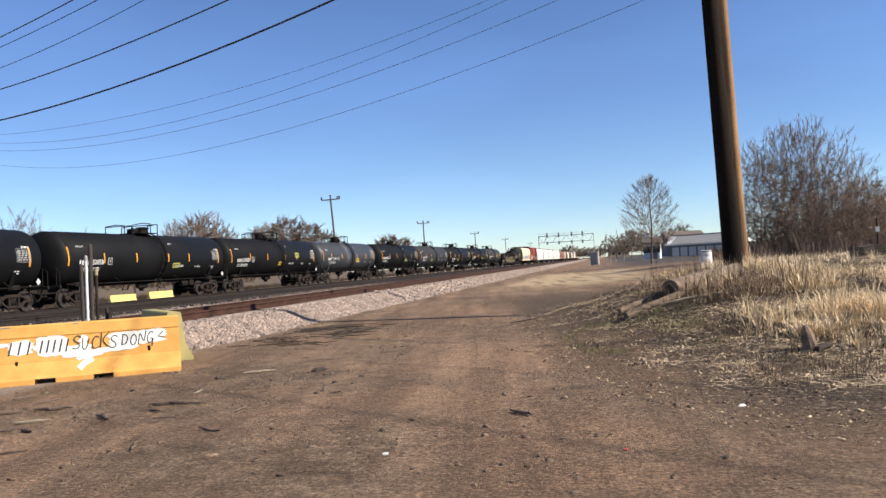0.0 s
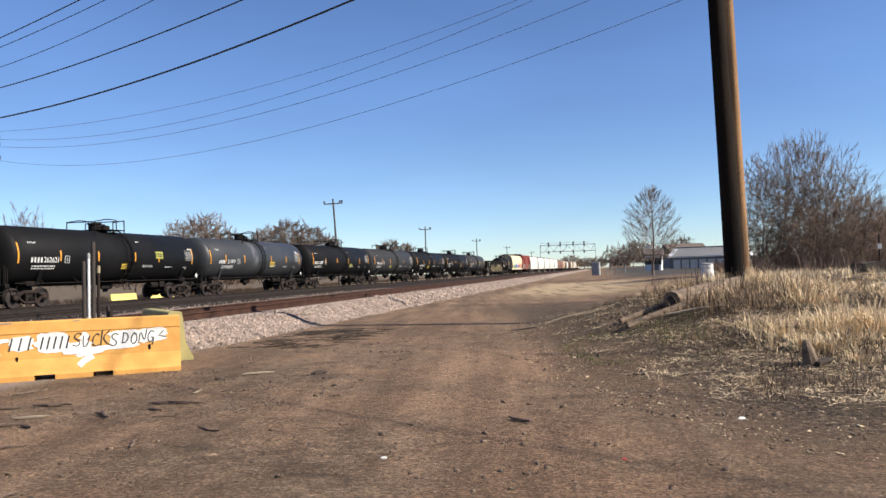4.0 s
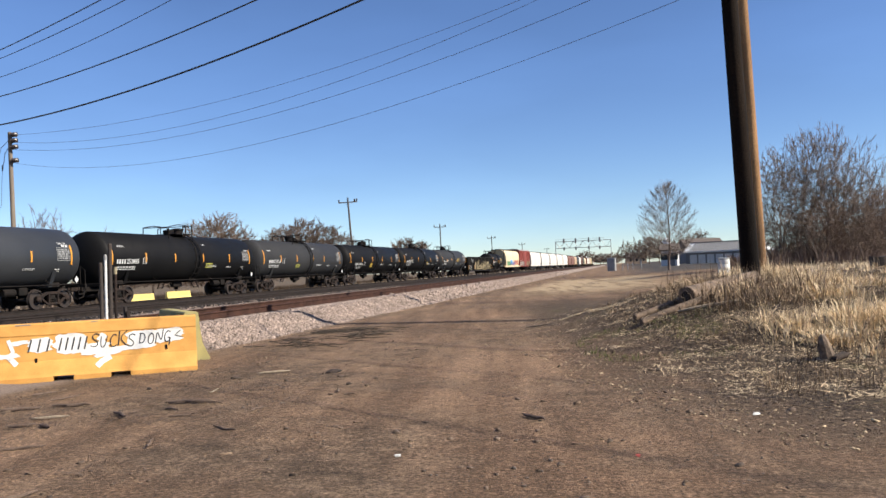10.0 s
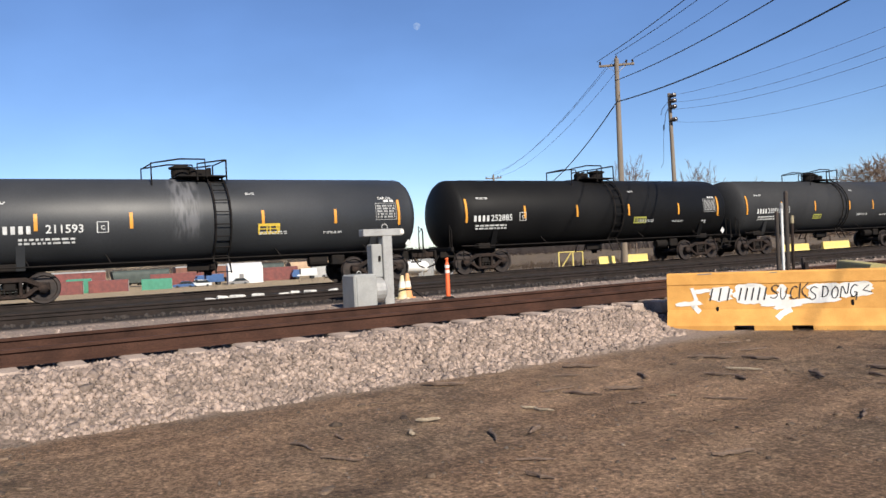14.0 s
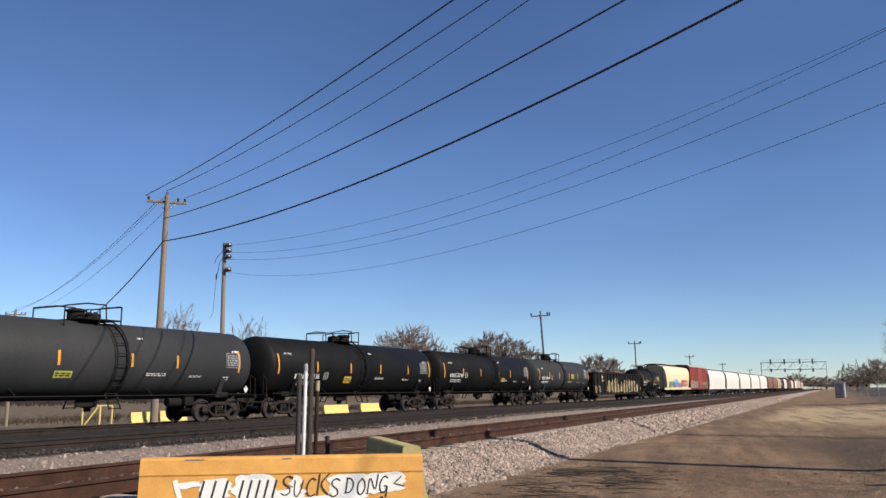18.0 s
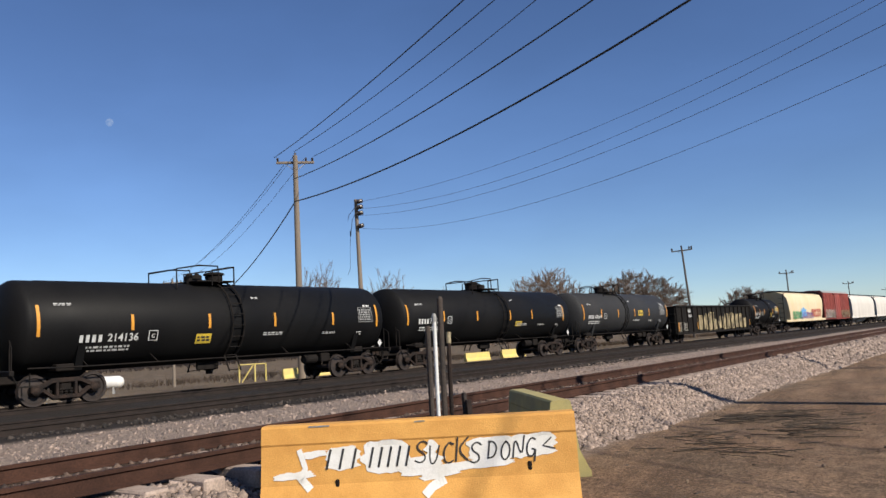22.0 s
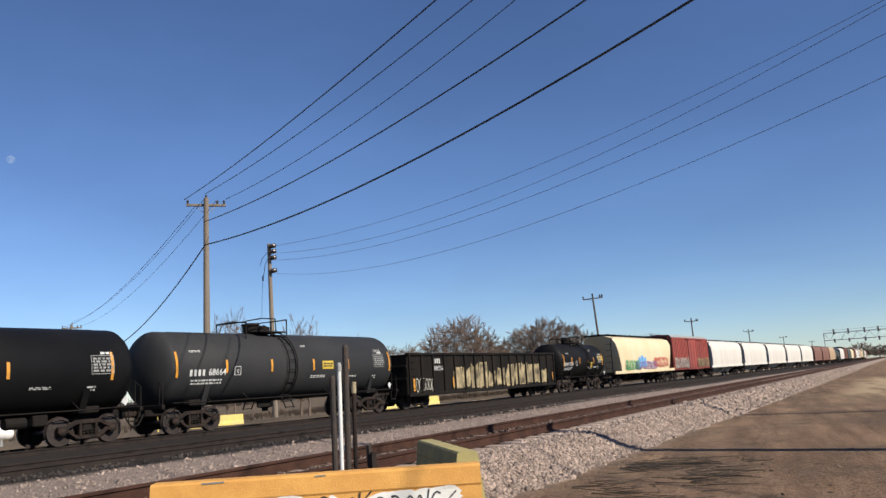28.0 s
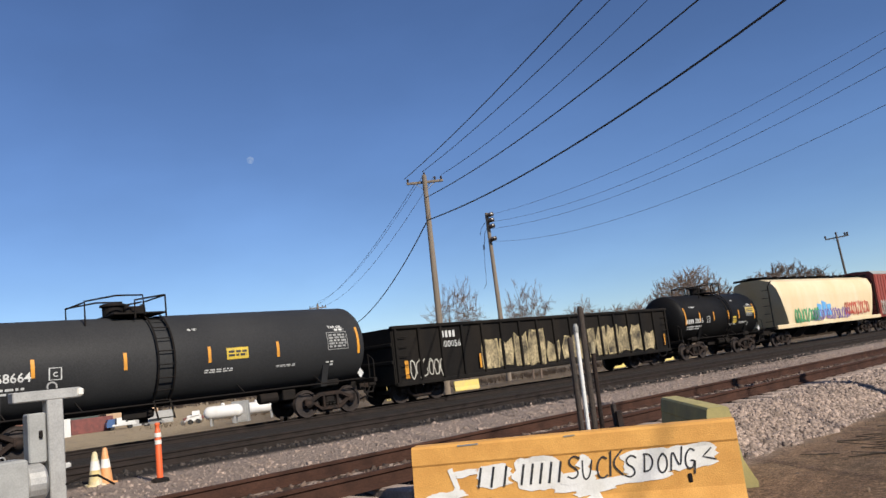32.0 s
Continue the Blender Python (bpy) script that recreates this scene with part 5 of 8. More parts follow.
for z, qy, qz, dip, r in ((13.1, 35.43, 15.67, 1.84, 0.011), (12.55, 32.96, 14.77, 2.47, 0.011), (12.0, 28.75, 12.13, 2.1, 0.011), (11.0, 23.95, 9.37, 2.16, 0.009)):
    wire(strung((-36.6, 51.5, z), (11.5, qy, qz), dip, 15.0), r, M_WIREG, "thin grey overhead line from the leaning pole")

# ---- graffiti on the painted barrier ----
def face_y(z):
    """How far the barrier's near face stands out at height z."""
    pts = ((0.07, 0.29), (0.11, 0.265), (0.30, 0.175), (0.655, 0.128), (0.675, 0.136), (0.82, 0.112), (0.9, 0.112))
    for (a, p), (b, q) in zip(pts, pts[1:]):
        if z <= b:
            return p + (q - p) * (z - a) / (b - a)
    return 0.112


def on_face(pts, w, lift):
    """A painted stroke of width w along (x, z) points on the near face."""
    b = Build()
    fine = []
    for (x0, z0), (x1, z1) in zip(pts, pts[1:]):
        n = max(1, int(math.hypot(x1 - x0, z1 - z0) / 0.03))
        fine += [(x0 + (x1 - x0) * i / n, z0 + (z1 - z0) * i / n) for i in range(n)]
    fine.append(pts[-1])
    vs = []
    for i, (x, z) in enumerate(fine):
        a, c = fine[max(0, i - 1)], fine[min(len(fine) - 1, i + 1)]
        l = math.hypot(c[0] - a[0], c[1] - a[1]) or 1
        nx, nz = -(c[1] - a[1]) / l * w / 2, (c[0] - a[0]) / l * w / 2
        for s in (-1, 1):
            zz = z + s * nz
            vs.append((x + s * nx, -face_y(zz) - lift, zz))
    b.add(vs, [(2 * i, 2 * i + 2, 2 * i + 3, 2 * i + 1) for i in range(len(fine) - 1)])
    return b


def white_patch(x0, x1, z0, z1, tilt, seed, name="white_paint"):
    """A rolled-on white area with ragged edges."""
    g = random.Random(seed)
    b = Build()
    n = max(5, int((x1 - x0) / 0.035))
    amp = 0.014 if z1 - z0 < 0.15 else 0.026
    lo = [z0 + tilt * i / n + amp * noise.noise(Vector((i * 0.5, seed * 3.7, 0))) for i in range(n + 1)]
    hi = [z1 + tilt * i / n + amp * noise.noise(Vector((i * 0.5, seed * 3.7, 9))) for i in range(n + 1)]
    vs, k = [], 6
    for i in range(n + 1):
        end = 0.72 + 0.28 * min(1.0, min(i, n - i) / 1.5)
        mid = (lo[i] + hi[i]) / 2
        lo[i], hi[i] = mid + (lo[i] - mid) * end, mid + (hi[i] - mid) * end
        for j in range(k + 1):
            z = lo[i] + (hi[i] - lo[i]) * j / k
            x = x0 + (x1 - x0) * i / n + (g.uniform(-0.03, 0.03) if i in (0, n) else 0)
            vs.append((x, -face_y(z) - 0.004 - 0.0004 * seed, z))
    b.add(vs, [(i * (k + 1) + j, (i + 1) * (k + 1) + j, (i + 1) * (k + 1) + j + 1, i * (k + 1) + j + 1) for i in range(n) for j in range(k)])
    return part(name, b, M_WPAINT, bar1)


for args in ((0.62, 0.93, 0.42, 0.625, 0.01, 1), (0.40, 0.62, 0.535, 0.60, 0.015, 8), (0.96, 1.4, 0.375, 0.665, -0.01, 2), (1.55, 1.66, 0.42, 0.64, 0.0, 9), (1.38, 1.7, 0.395, 0.5, 0.02, 10), (1.95, 2.74, 0.44, 0.64, 0.03, 3), (0.14, 0.5, 0.345, 0.41, 0.02, 4), (1.3, 2.34, 0.335, 0.41, 0.06, 5), (1.5, 1.85, 0.28, 0.345, 0.06, 6)):
    white_patch(*args)
for pts, w in ((((0.36, 0.62), (0.42, 0.45), (0.36, 0.34)), 0.05), (((0.38, 0.36), (0.47, 0.26)), 0.07), (((1.72, 0.3), (1.6, 0.24), (1.53, 0.17)), 0.08)):
    part("white_paint", on_face(pts, w, 0.006), M_WPAINT, bar1)
STROKES = {
    "S": (((0.95, 0.85), (0.6, 1.0), (0.15, 0.85), (0.2, 0.6), (0.75, 0.42), (0.85, 0.15), (0.45, 0.0), (0.0, 0.12)),),
    "U": (((0.05, 1.0), (0.1, 0.2), (0.4, 0.0), (0.75, 0.25), (0.9, 1.0)),),
    "C": (((0.9, 0.85), (0.5, 1.0), (0.1, 0.6), (0.2, 0.12), (0.6, 0.0), (0.95, 0.15)),),
    "K": (((0.1, 1.0), (0.05, 0.0)), ((0.9, 1.0), (0.12, 0.5), (0.95, 0.0))),
    "D": (((0.15, 1.0), (0.1, 0.0)), ((0.0, 0.95), (0.6, 0.95), (0.95, 0.55), (0.65, 0.08), (0.0, 0.05))),
    "O": (((0.5, 1.0), (0.1, 0.7), (0.12, 0.2), (0.5, 0.0), (0.9, 0.3), (0.85, 0.8), (0.5, 1.0)),),
    "N": (((0.05, 0.0), (0.15, 1.0), (0.75, 0.0), (0.9, 1.0)),),
    "G": (((0.9, 0.85), (0.5, 1.0), (0.1, 0.6), (0.2, 0.1), (0.7, 0.05), (0.9, 0.4), (0.55, 0.42)), ((0.9, 0.4), (0.85, -0.2))),
}


def rounded(pts):
    """Cuts the corners of a hand-drawn stroke, twice."""
    for _ in range(2):
        if len(pts) > 2:
            mid = [p for (a, c), (e, f) in zip(pts, pts[1:]) for p in ((a * 0.75 + e * 0.25, c * 0.75 + f * 0.25), (a * 0.25 + e * 0.75, c * 0.25 + f * 0.75))]
            pts = [pts[0]] + mid + [pts[-1]]
    return pts


def sprayed(word, x, z, w, h, rise):
    for i, ch in enumerate(word):
        lift, grow = 0.012 * math.sin(2.3 * i + x), 1 + 0.12 * math.sin(1.7 * i + 2 * x)
        for k in STROKES[ch]:
            pts = rounded([(x + w * (i + 0.9 * grow * a + 0.16 * c), z + lift + rise * i + h * grow * c) for a, c in k])
            part("sprayed_letter", on_face(pts, 0.0145, 0.009), M_BPAINT, bar1)


sprayed("SUCKS", 1.44, 0.435, 0.126, 0.195, 0.0)
sprayed("DONG", 2.11, 0.445, 0.116, 0.18, 0.0)
part("sprayed_letter", on_face(((2.71, 0.62), (2.63, 0.55), (2.74, 0.52)), 0.013, 0.009), M_BPAINT, bar1)
# a name, kept as plain bars
for x0, n, w in ((0.62, 3, 0.12), (1.02, 5, 0.085)):
    for i in range(n):
        part("sprayed_bar", on_face(((x0 + w * i, 0.43), (x0 + w * i + 0.04, 0.61)), 0.02, 0.009), M_BPAINT, bar1)
for x, z in ((0.72, 0.3), (2.5, 0.38)):
    part("lifting_pocket", Build().box((x, -face_y(z) - 0.003, z), (0.035, 0.02, 0.08), 0.008), M_UNDER, bar1, "dark chipped pocket")
M_SCUFF = mat("dull_blue_scuff", (0.16, 0.21, 0.26), (0.34, 0.27, 0.15), 22, 0.8, 0, 0.0, 60, 0.2)
for x, w in ((0.45, 0.2), (1.45, 0.1)):
    part("blue_scuff", on_face(((x, 0.822), (x + w, 0.825)), 0.014, 0.006), M_SCUFF, bar1)

# ---- marker posts inside the barriers ----
def post_thing(name, label, x, y, h, r, material, lean=(0, 0), square=False):
    z = height(x, y)
    th = empty(name, pose(x, y, z, lean[1], lean[0], 0), label, "post")
    b = Build().box((0, 0, h / 2 - 0.1), (r * 2, r * 2, h + 0.2), 0.01) if square else Build().lathe([(r, -0.2), (r, h - 0.03), (r * 0.7, h)], 10)
    part("shaft", b, material, th)
    return th


M_DPOST = mat("dark_rusted_post", (0.03, 0.024, 0.02), (0.06, 0.042, 0.032), 5, 0.8, 0.1, 0.2, 40, 0.3)
M_WPOST = mat("white_post_paint", (0.72, 0.72, 0.70), (0.6, 0.6, 0.57), 5, 0.6, 0, 0.05, 40, 0.1)
p1 = post_thing("marker_post", "slim white marker post with a dull cap", 0.81, 10.52, 1.80, 0.022, M_WPOST, (0.6, 0))
part("cap", Build().lathe([(0.027, 1.76), (0.027, 1.82), (0.015, 1.85)], 10), M_DGALV, p1)
post_thing("steel_post", "dark rusted steel post beside a white marker", 0.845, 10.59, 2.03, 0.032, M_DPOST, (0.6, 0))
p3 = post_thing("steel_post", "brown rusted pipe post with a pale sleeve", 0.905, 10.63, 1.64, 0.023, M_RUSTY, (0.8, 0))
part("sleeve", Build().lathe([(0.027, 1.52), (0.027, 1.64)], 10), mat("dull_cream_sleeve", (0.34, 0.29, 0.18), (0.2, 0.16, 0.1), 9, 0.9, 0, 0.1, 40, 0.3), p3)
part("arrow_plate", Build().add([(-0.14, -0.05, 0.95), (-0.05, -0.05, 0.86), (-0.05, -0.05, 1.04), (-0.14, -0.035, 0.95), (-0.05, -0.035, 0.86), (-0.05, -0.035, 1.04)], [(0, 1, 2), (5, 4, 3), (0, 1, 4, 3), (1, 2, 5, 4), (2, 0, 3, 5)]), M_WPOST, p3, "small white triangular plate")
post_thing("steel_post", "short dark post hard by the white marker", 0.765, 10.48, 1.72, 0.03, M_DPOST)
st = post_thing("rail_stub", "short upright piece of channel steel", 1.06, 10.74, 0.98, 0.025, M_DPOST, (-3, 0), True)
part("flange", Build().box((0.05, 0, 0.4), (0.02, 0.09, 1.0)), M_RUSTY, st)
lv = empty("lever_bracket", pose(1.0, 10.7, height(1.0, 10.7)), "rusty lever and bracket low behind the barrier", "bracket")
part("plate", Build().box((0, 0, 0.6), (0.1, 0.05, 0.3), 0.01).box((0, 0, 0.25), (0.06, 0.05, 0.7), 0.01), M_RUSTY, lv)
part("lever", Build().tube([(-0.1, 0, 0.72), (0.05, 0, 0.66), (0.15, 0, 0.55)], 0.015, 6), M_RUSTY, lv)

# ---- the detector mast, cones and delineator between the tracks ----
gz = height(-7.4, 8.0)
mast = empty("detector_mast", pose(-7.4, 8.0, gz, 0, 0, 0), "pale grey steel mast with a short crossbar and lifting eye", "trackside mast")
part("column", Build().box((0, 0, 0.8), (0.22, 0.24, 1.66), 0.015), M_GALV, mast)
part("crossbar", Build().box((0, -0.1, 1.63), (0.24, 1.0, 0.16), 0.015), M_GALV, mast)
part("lamp_lens", Build().box((0.08, 0.38, 1.63), (0.12, 0.1, 0.12), 0.02), M_WREF, mast)
part("lifting_eye", Build().tube([(0, 0.07 * math.cos(a), 1.75 + 0.07 * math.sin(a)) for a in [math.pi * k / 8 for k in range(-1, 10)]], 0.014, 6), M_GALV, mast)
part("side_box", Build().box((-0.05, -0.26, 1.0), (0.26, 0.26, 0.75), 0.02), M_DGALV, mast)
part("box_latch", Build().box((0.1, -0.22, 1.05), (0.05, 0.05, 0.12), 0.01), M_UNDER, mast)
part("cable", Build().tube([(0.1, 0.1, 0.25), (0.15, 0.35, 0.32), (0.1, 0.6, 0.3), (0.1, 0.85, 0.12)], 0.018, 6), M_UNDER, mast)
cab = empty("signal_case", pose(-7.2, 7.2, height(-7.2, 7.2), 0, 0, 0), "squat grey metal signal case with a round drum at its side", "signal case")
part("case", Build().box((0, 0, 0.36), (0.6, 0.55, 0.75), 0.03), M_DGALV, cab)
part("door", Build().box((0.31, 0.02, 0.36), (0.02, 0.48, 0.66), 0.008), M_DGALV, cab)
part("drum", Build().lathe([(0.26, 0.27), (0.28, 0.3), (0.28, 0.52), (0.24, 0.56)], 20, "y", (0, 0, 0.36)), M_GALV, cab)
part("lifting_eye", Build().tube([(0, 0.05 * math.cos(a), 0.75 + 0.05 * math.sin(a)) for a in [math.pi * k / 6 for k in range(7)]], 0.012, 6), M_GALV, cab)


def cone(label, x, y, lean, tone, h=0.72):
    th = empty("traffic_cone", pose(x, y, height(x, y), lean, 0, random.uniform(0, 90)), label, "traffic cone", "cones by the track")
    part("base", Build().box((0, 0, 0.02), (0.29, 0.29, 0.04), 0.015), tone, th)
    part("body", Build().lathe([(0.115, 0.04), (0.1, 0.18), (0.045, h - 0.04), (0.028, h)], 16), tone, th, smooth=True)
    part("band", Build().lathe([(0.087, 0.28), (0.066, 0.43)], 16), M_WREF, th, smooth=True)
    return th


cone("faded orange traffic cone with a dirty white band", -8.55, 9.2, 0, M_CONE, 0.62)
cone("bleached yellow-white traffic cone, crumpled and grimy", -8.45, 8.98, 3, mat("bleached_cone", (0.6, 0.46, 0.2), (0.66, 0.6, 0.45), 5, 0.7, 0, 0.1, 30, 0.2), 0.58)
dl = empty("delineator", pose(-7.48, 9.68, height(-7.48, 9.68), 0, 0.5, 0), "bright orange delineator post with white bands", "delineator post")
part("base", Build().lathe([(0.16, 0), (0.14, 0.05), (0.07, 0.07)], 14), M_UNDER, dl)
part("tube", Build().lathe([(0.055, 0.05), (0.05, 0.84), (0.035, 0.87), (0.035, 0.93), (0.05, 0.95), (0.03, 0.98)], 14), M_ORANGE, dl, smooth=True)
for z in (0.62, 0.74):
    part("band", Build().lathe([(0.058, z), (0.057, z + 0.07)], 14), M_WREF, dl)

# ---- litter on the dirt ----
M_STICK = mat("dark_stick", (0.11, 0.072, 0.05), (0.16, 0.11, 0.08), 8, 0.9, 0, 0.3, 60, 0.3)
M_PSTICK = mat("pale_stick", (0.34, 0.27, 0.19), (0.24, 0.19, 0.13), 8, 0.9, 0, 0.3, 60, 0.3)


def stick(x0, y0, x1, y1, r, tone, label):
    g = random.Random(int(x0 * 100 + y0 * 10))
    pts = []
    for i in range(6):
        t = i / 5
        x, y = x0 + (x1 - x0) * t + g.uniform(-0.02, 0.02), y0 + (y1 - y0) * t + g.uniform(-0.02, 0.02)
        pts.append((x, y, height(x, y) + r * 0.9 + g.uniform(0, 0.012)))
    ob = part("stick", Build().tube(pts, [r * 0.6, r, r * 1.1, r, r * 0.8, r * 0.4], 6), tone)
    return tagged(ob, label, "stick", "sticks on the dirt")


for a in ((3.95, 7.15, 4.56, 7.16, 0.022), (8.03, 6.47, 8.28, 6.24, 0.016), (3.75, 6.54, 4.05, 6.29, 0.02), (2.66, 6.94, 3.09, 7.04, 0.018), (3.38, 5.89, 3.55, 5.8, 0.02), (2.2, 6.6, 2.6, 6.85, 0.018), (1.6, 5.2, 1.9, 5.5, 0.02), (2.9, 4.6, 3.1, 4.9, 0.016), (1.4, 3.5, 1.75, 3.8, 0.02), (3.6, 3.2, 3.75, 3.0, 0.018)):
    stick(*a, M_STICK, "short dark stick lying on the dirt")
for a in ((3.89, 9.61, 4.23, 10.0, 0.015), (3.0, 6.2, 3.35, 6.35, 0.014), (6.9, 16.6, 7.5, 16.3, 0.014), (7.6, 16.6, 8.1, 16.9, 0.013), (9.9, 13.2, 11.0, 13.1, 0.032), (8.2, 17.2, 9.0, 17.5, 0.02)):
    stick(*a, M_PSTICK, "pale broken branch lying on the ground")


for i in range(34):
    g = random.Random(400 + i)
    x, y, a, l = g.uniform(1.6, 6.0), g.uniform(1.5, 9.5), g.uniform(-0.6, 0.6) + (1.5 if g.random() < 0.25 else 0), g.uniform(0.1, 0.42)
    if x < 2.9 and y > 8.0:
        continue
    stick(x, y, x + l * math.cos(a), y + l * math.sin(a), g.uniform(0.007, 0.016), M_STICK if i % 6 else M_PSTICK, "short dark stick lying on the dirt" if i % 6 else "pale broken branch lying on the ground")


def lump(name, label, x, y, s, tone, cat, seed=0):
    g = random.Random(seed)
    b = Build()
    prof = [(0.15 * s[0], 0), (0.5 * s[0], 0.15 * s[2]), (0.42 * s[0], 0.6 * s[2]), (0.2 * s[0], 0.95 * s[2]), (0.03, s[2])]
    b.lathe(prof, 10)
    b.v = [(v[0] * g.uniform(0.75, 1.2), v[1] * s[1] / s[0] * g.uniform(0.75, 1.2), v[2]) for v in b.v]
    ob = part(name, b, tone)
    ob.matrix_basis = pose(x, y, height(x, y) - 0.01, 0, 0, g.uniform(0, 90))
    return tagged(ob, label, cat)


lump("dirt_clod", "dark ragged clod of bark lying on the lane", 4.95, 9.82, (0.26, 0.16, 0.06), mat("dark_bark", (0.05, 0.032, 0.022), (0.025, 0.017, 0.013), 9, 0.95, 0, 0.4, 40, 0.3), "clod", 3)
lump("paper_scrap", "crumpled white paper scrap on the dirt", 7.28, 4.93, (0.055, 0.04, 0.02), M_WPAINT, "litter", 4)
lump("plastic_scrap", "small red plastic scrap on the dirt", 9.05, 5.0, (0.06, 0.04, 0.02), M_REDP, "litter", 5)
lump("paper_scrap", "crumpled white paper scrap in dark litter", 10.1, 6.6, (0.1, 0.06, 0.025), M_WPAINT, "litter", 6)
for i, (x, y) in enumerate(((2.6, 2.6), (5.6, 8.6), (3.0, 8.3))):
    lump("dirt_clod", "small brown clod on the packed dirt", x, y, (0.09, 0.07, 0.035), bpy.data.materials["dark_bark"], "clod", 20 + i)
for i in range(9):
    g = random.Random(70 + i)
    x, y = -14.6 + g.uniform(-0.6, 0.6), 6.0 + i * 0.55
    ob = part("concrete_rubble", Build().box((0, 0, 0.06), (g.uniform(0.2, 0.4), g.uniform(0.2, 0.9 if i == 4 else 0.45), 0.13), 0.03), mat("pale_rubble", (0.62, 0.6, 0.56), (0.5, 0.48, 0.44), 4, 0.9, 0, 0.2, 40, 0.15) if i == 0 else bpy.data.materials["pale_rubble"])
    ob.matrix_basis = pose(x, y, height(x, y), g.uniform(-8, 8), g.uniform(-8, 8), g.uniform(0, 90))
    tagged(ob, "broken slab of pale concrete between the tracks", "rubble", "rubble between the tracks")

# ---- logs, timbers and junk in the grass ----
M_LOG = mat("old_log_bark", (0.23, 0.16, 0.108), (0.09, 0.064, 0.045), 5, 0.95, 0, 0.6, 25, 0.35)
M_CUT = mat("cut_wood", (0.2, 0.14, 0.095), (0.11, 0.08, 0.055), 6, 0.9, 0, 0.3, 40, 0.25)
M_CHARRED = mat("charred_timber", (0.022, 0.016, 0.012), (0.075, 0.052, 0.036), 4, 0.9, 0, 0.5, 30, 0.35)


def log(label, p, q, r, hollow=False):
    p, q = Vector(p), Vector(q)
    d = (q - p)
    th = empty("log", Matrix.Translation(p) @ d.to_track_quat("Y", "Z").to_matrix().to_4x4(), label, "log", "logs in the grass")
    L = d.length
    part("bark", Build().lathe([(r * 0.97, 0), (r * 1.03, L * 0.3), (r, L * 0.7), (r * 0.94, L)], 18, "y"), M_LOG, th, smooth=True)
    part("cut_end", Build().lathe([(r * 0.9, -0.012), (r * 0.88, 0.01)], 18, "y"), M_CUT, th)
    if hollow:
        part("hollow", Build().lathe([(r * 0.55, -0.016), (r * 0.5, 0.05)], 14, "y"), M_CHARRED, th)
    return th


log("thick cut log with a ringed grey end lying in dry grass", (10.1, 13.75, height(10.1, 13.75) + 0.17), (11.7, 16.8, height(11.7, 16.8) + 0.14), 0.165, True)
log("dark rotting log half buried in litter", (9.3, 13.0, height(9.3, 13.0) + 0.06), (10.4, 13.75, height(10.4, 13.75) + 0.08), 0.065)
log("dark rotting log half buried in litter", (9.2, 13.5, height(9.2, 13.5) + 0.05), (10.0, 14.2, height(10.0, 14.2) + 0.1), 0.055)
stump = empty("broken_stump", pose(11.4, 9.6, height(11.4, 9.6), 6, -16, 20), "jagged brown stump leaning out of the litter", "stump")
part("wood", Build().lathe([(0.10, -0.1), (0.088, 0.06), (0.078, 0.16), (0.06, 0.25), (0.038, 0.31), (0.012, 0.33)], 9), M_LOG, stump)
part("chips", Build().box((0.1, -0.1, 0.03), (0.2, 0.12, 0.06), 0.02).box((-0.12, -0.08, 0.02), (0.14, 0.1, 0.05), 0.02), M_CHARRED, stump)


def timber(x, y, rz, l, w, h, lift, tone, label):
    g2 = random.Random(int(x * 997 + y * 131))
    bb = Build()
    ks = [-0.5, -0.46, -0.2, 0.15, 0.44, 0.5]
    for k in ks:
        ww, hh, bow = w * g2.uniform(0.75, 1.0) / 2, h * g2.uniform(0.75, 1.05) / 2, g2.uniform(-0.012, 0.012)
        bb.v += [(l * k, -ww, bow - hh), (l * k + g2.uniform(-0.02, 0.02), ww, bow - hh), (l * k + g2.uniform(-0.02, 0.02), ww * 0.9, bow + hh), (l * k, -ww * 0.9, bow + hh)]
    bb.f = [(4 * i + j, 4 * i + (j + 1) % 4, 4 * i + 4 + (j + 1) % 4, 4 * i + 4 + j) for i in range(5) for j in range(4)] + [(3, 2, 1, 0), (20, 21, 22, 23)]
    ob = part("timber", bb, tone)
    ob.matrix_basis = pose(x, y, height(x, y) + lift, random.uniform(-5, 5), random.uniform(-6, 6), rz)
    return tagged(ob, label, "timber", "pile of old timbers")


for a in ((11.95, 5.75, -20, 1.1, 0.16, 0.04, 0.04), (12.2, 6.25, -8, 1.2, 0.15, 0.04, 0.08), (12.8, 6.0, 35, 1.0, 0.14, 0.04, 0.14), (12.9, 6.9, -25, 1.1, 0.17, 0.05, 0.06), (13.3, 6.5, 10, 1.3, 0.16, 0.06, 0.1)):
    timber(*a, M_CHARRED, "blackened old timber thrown on a pile")
for i in range(26):
    g = random.Random(140 + i)
    timber(12.9 + g.uniform(-0.8, 1.0), 6.3 + g.uniform(-0.9, 0.9), g.uniform(-60, 40), g.uniform(0.4, 1.2), g.uniform(0.06, 0.17), g.uniform(0.025, 0.06), g.uniform(0.03, 0.17), M_CHARRED, "blackened broken timber thrown on a pile")
timber(12.55, 6.6, 58, 0.95, 0.07, 0.04, 0.3, M_PSTICK, "pale split board lying across dark timbers")
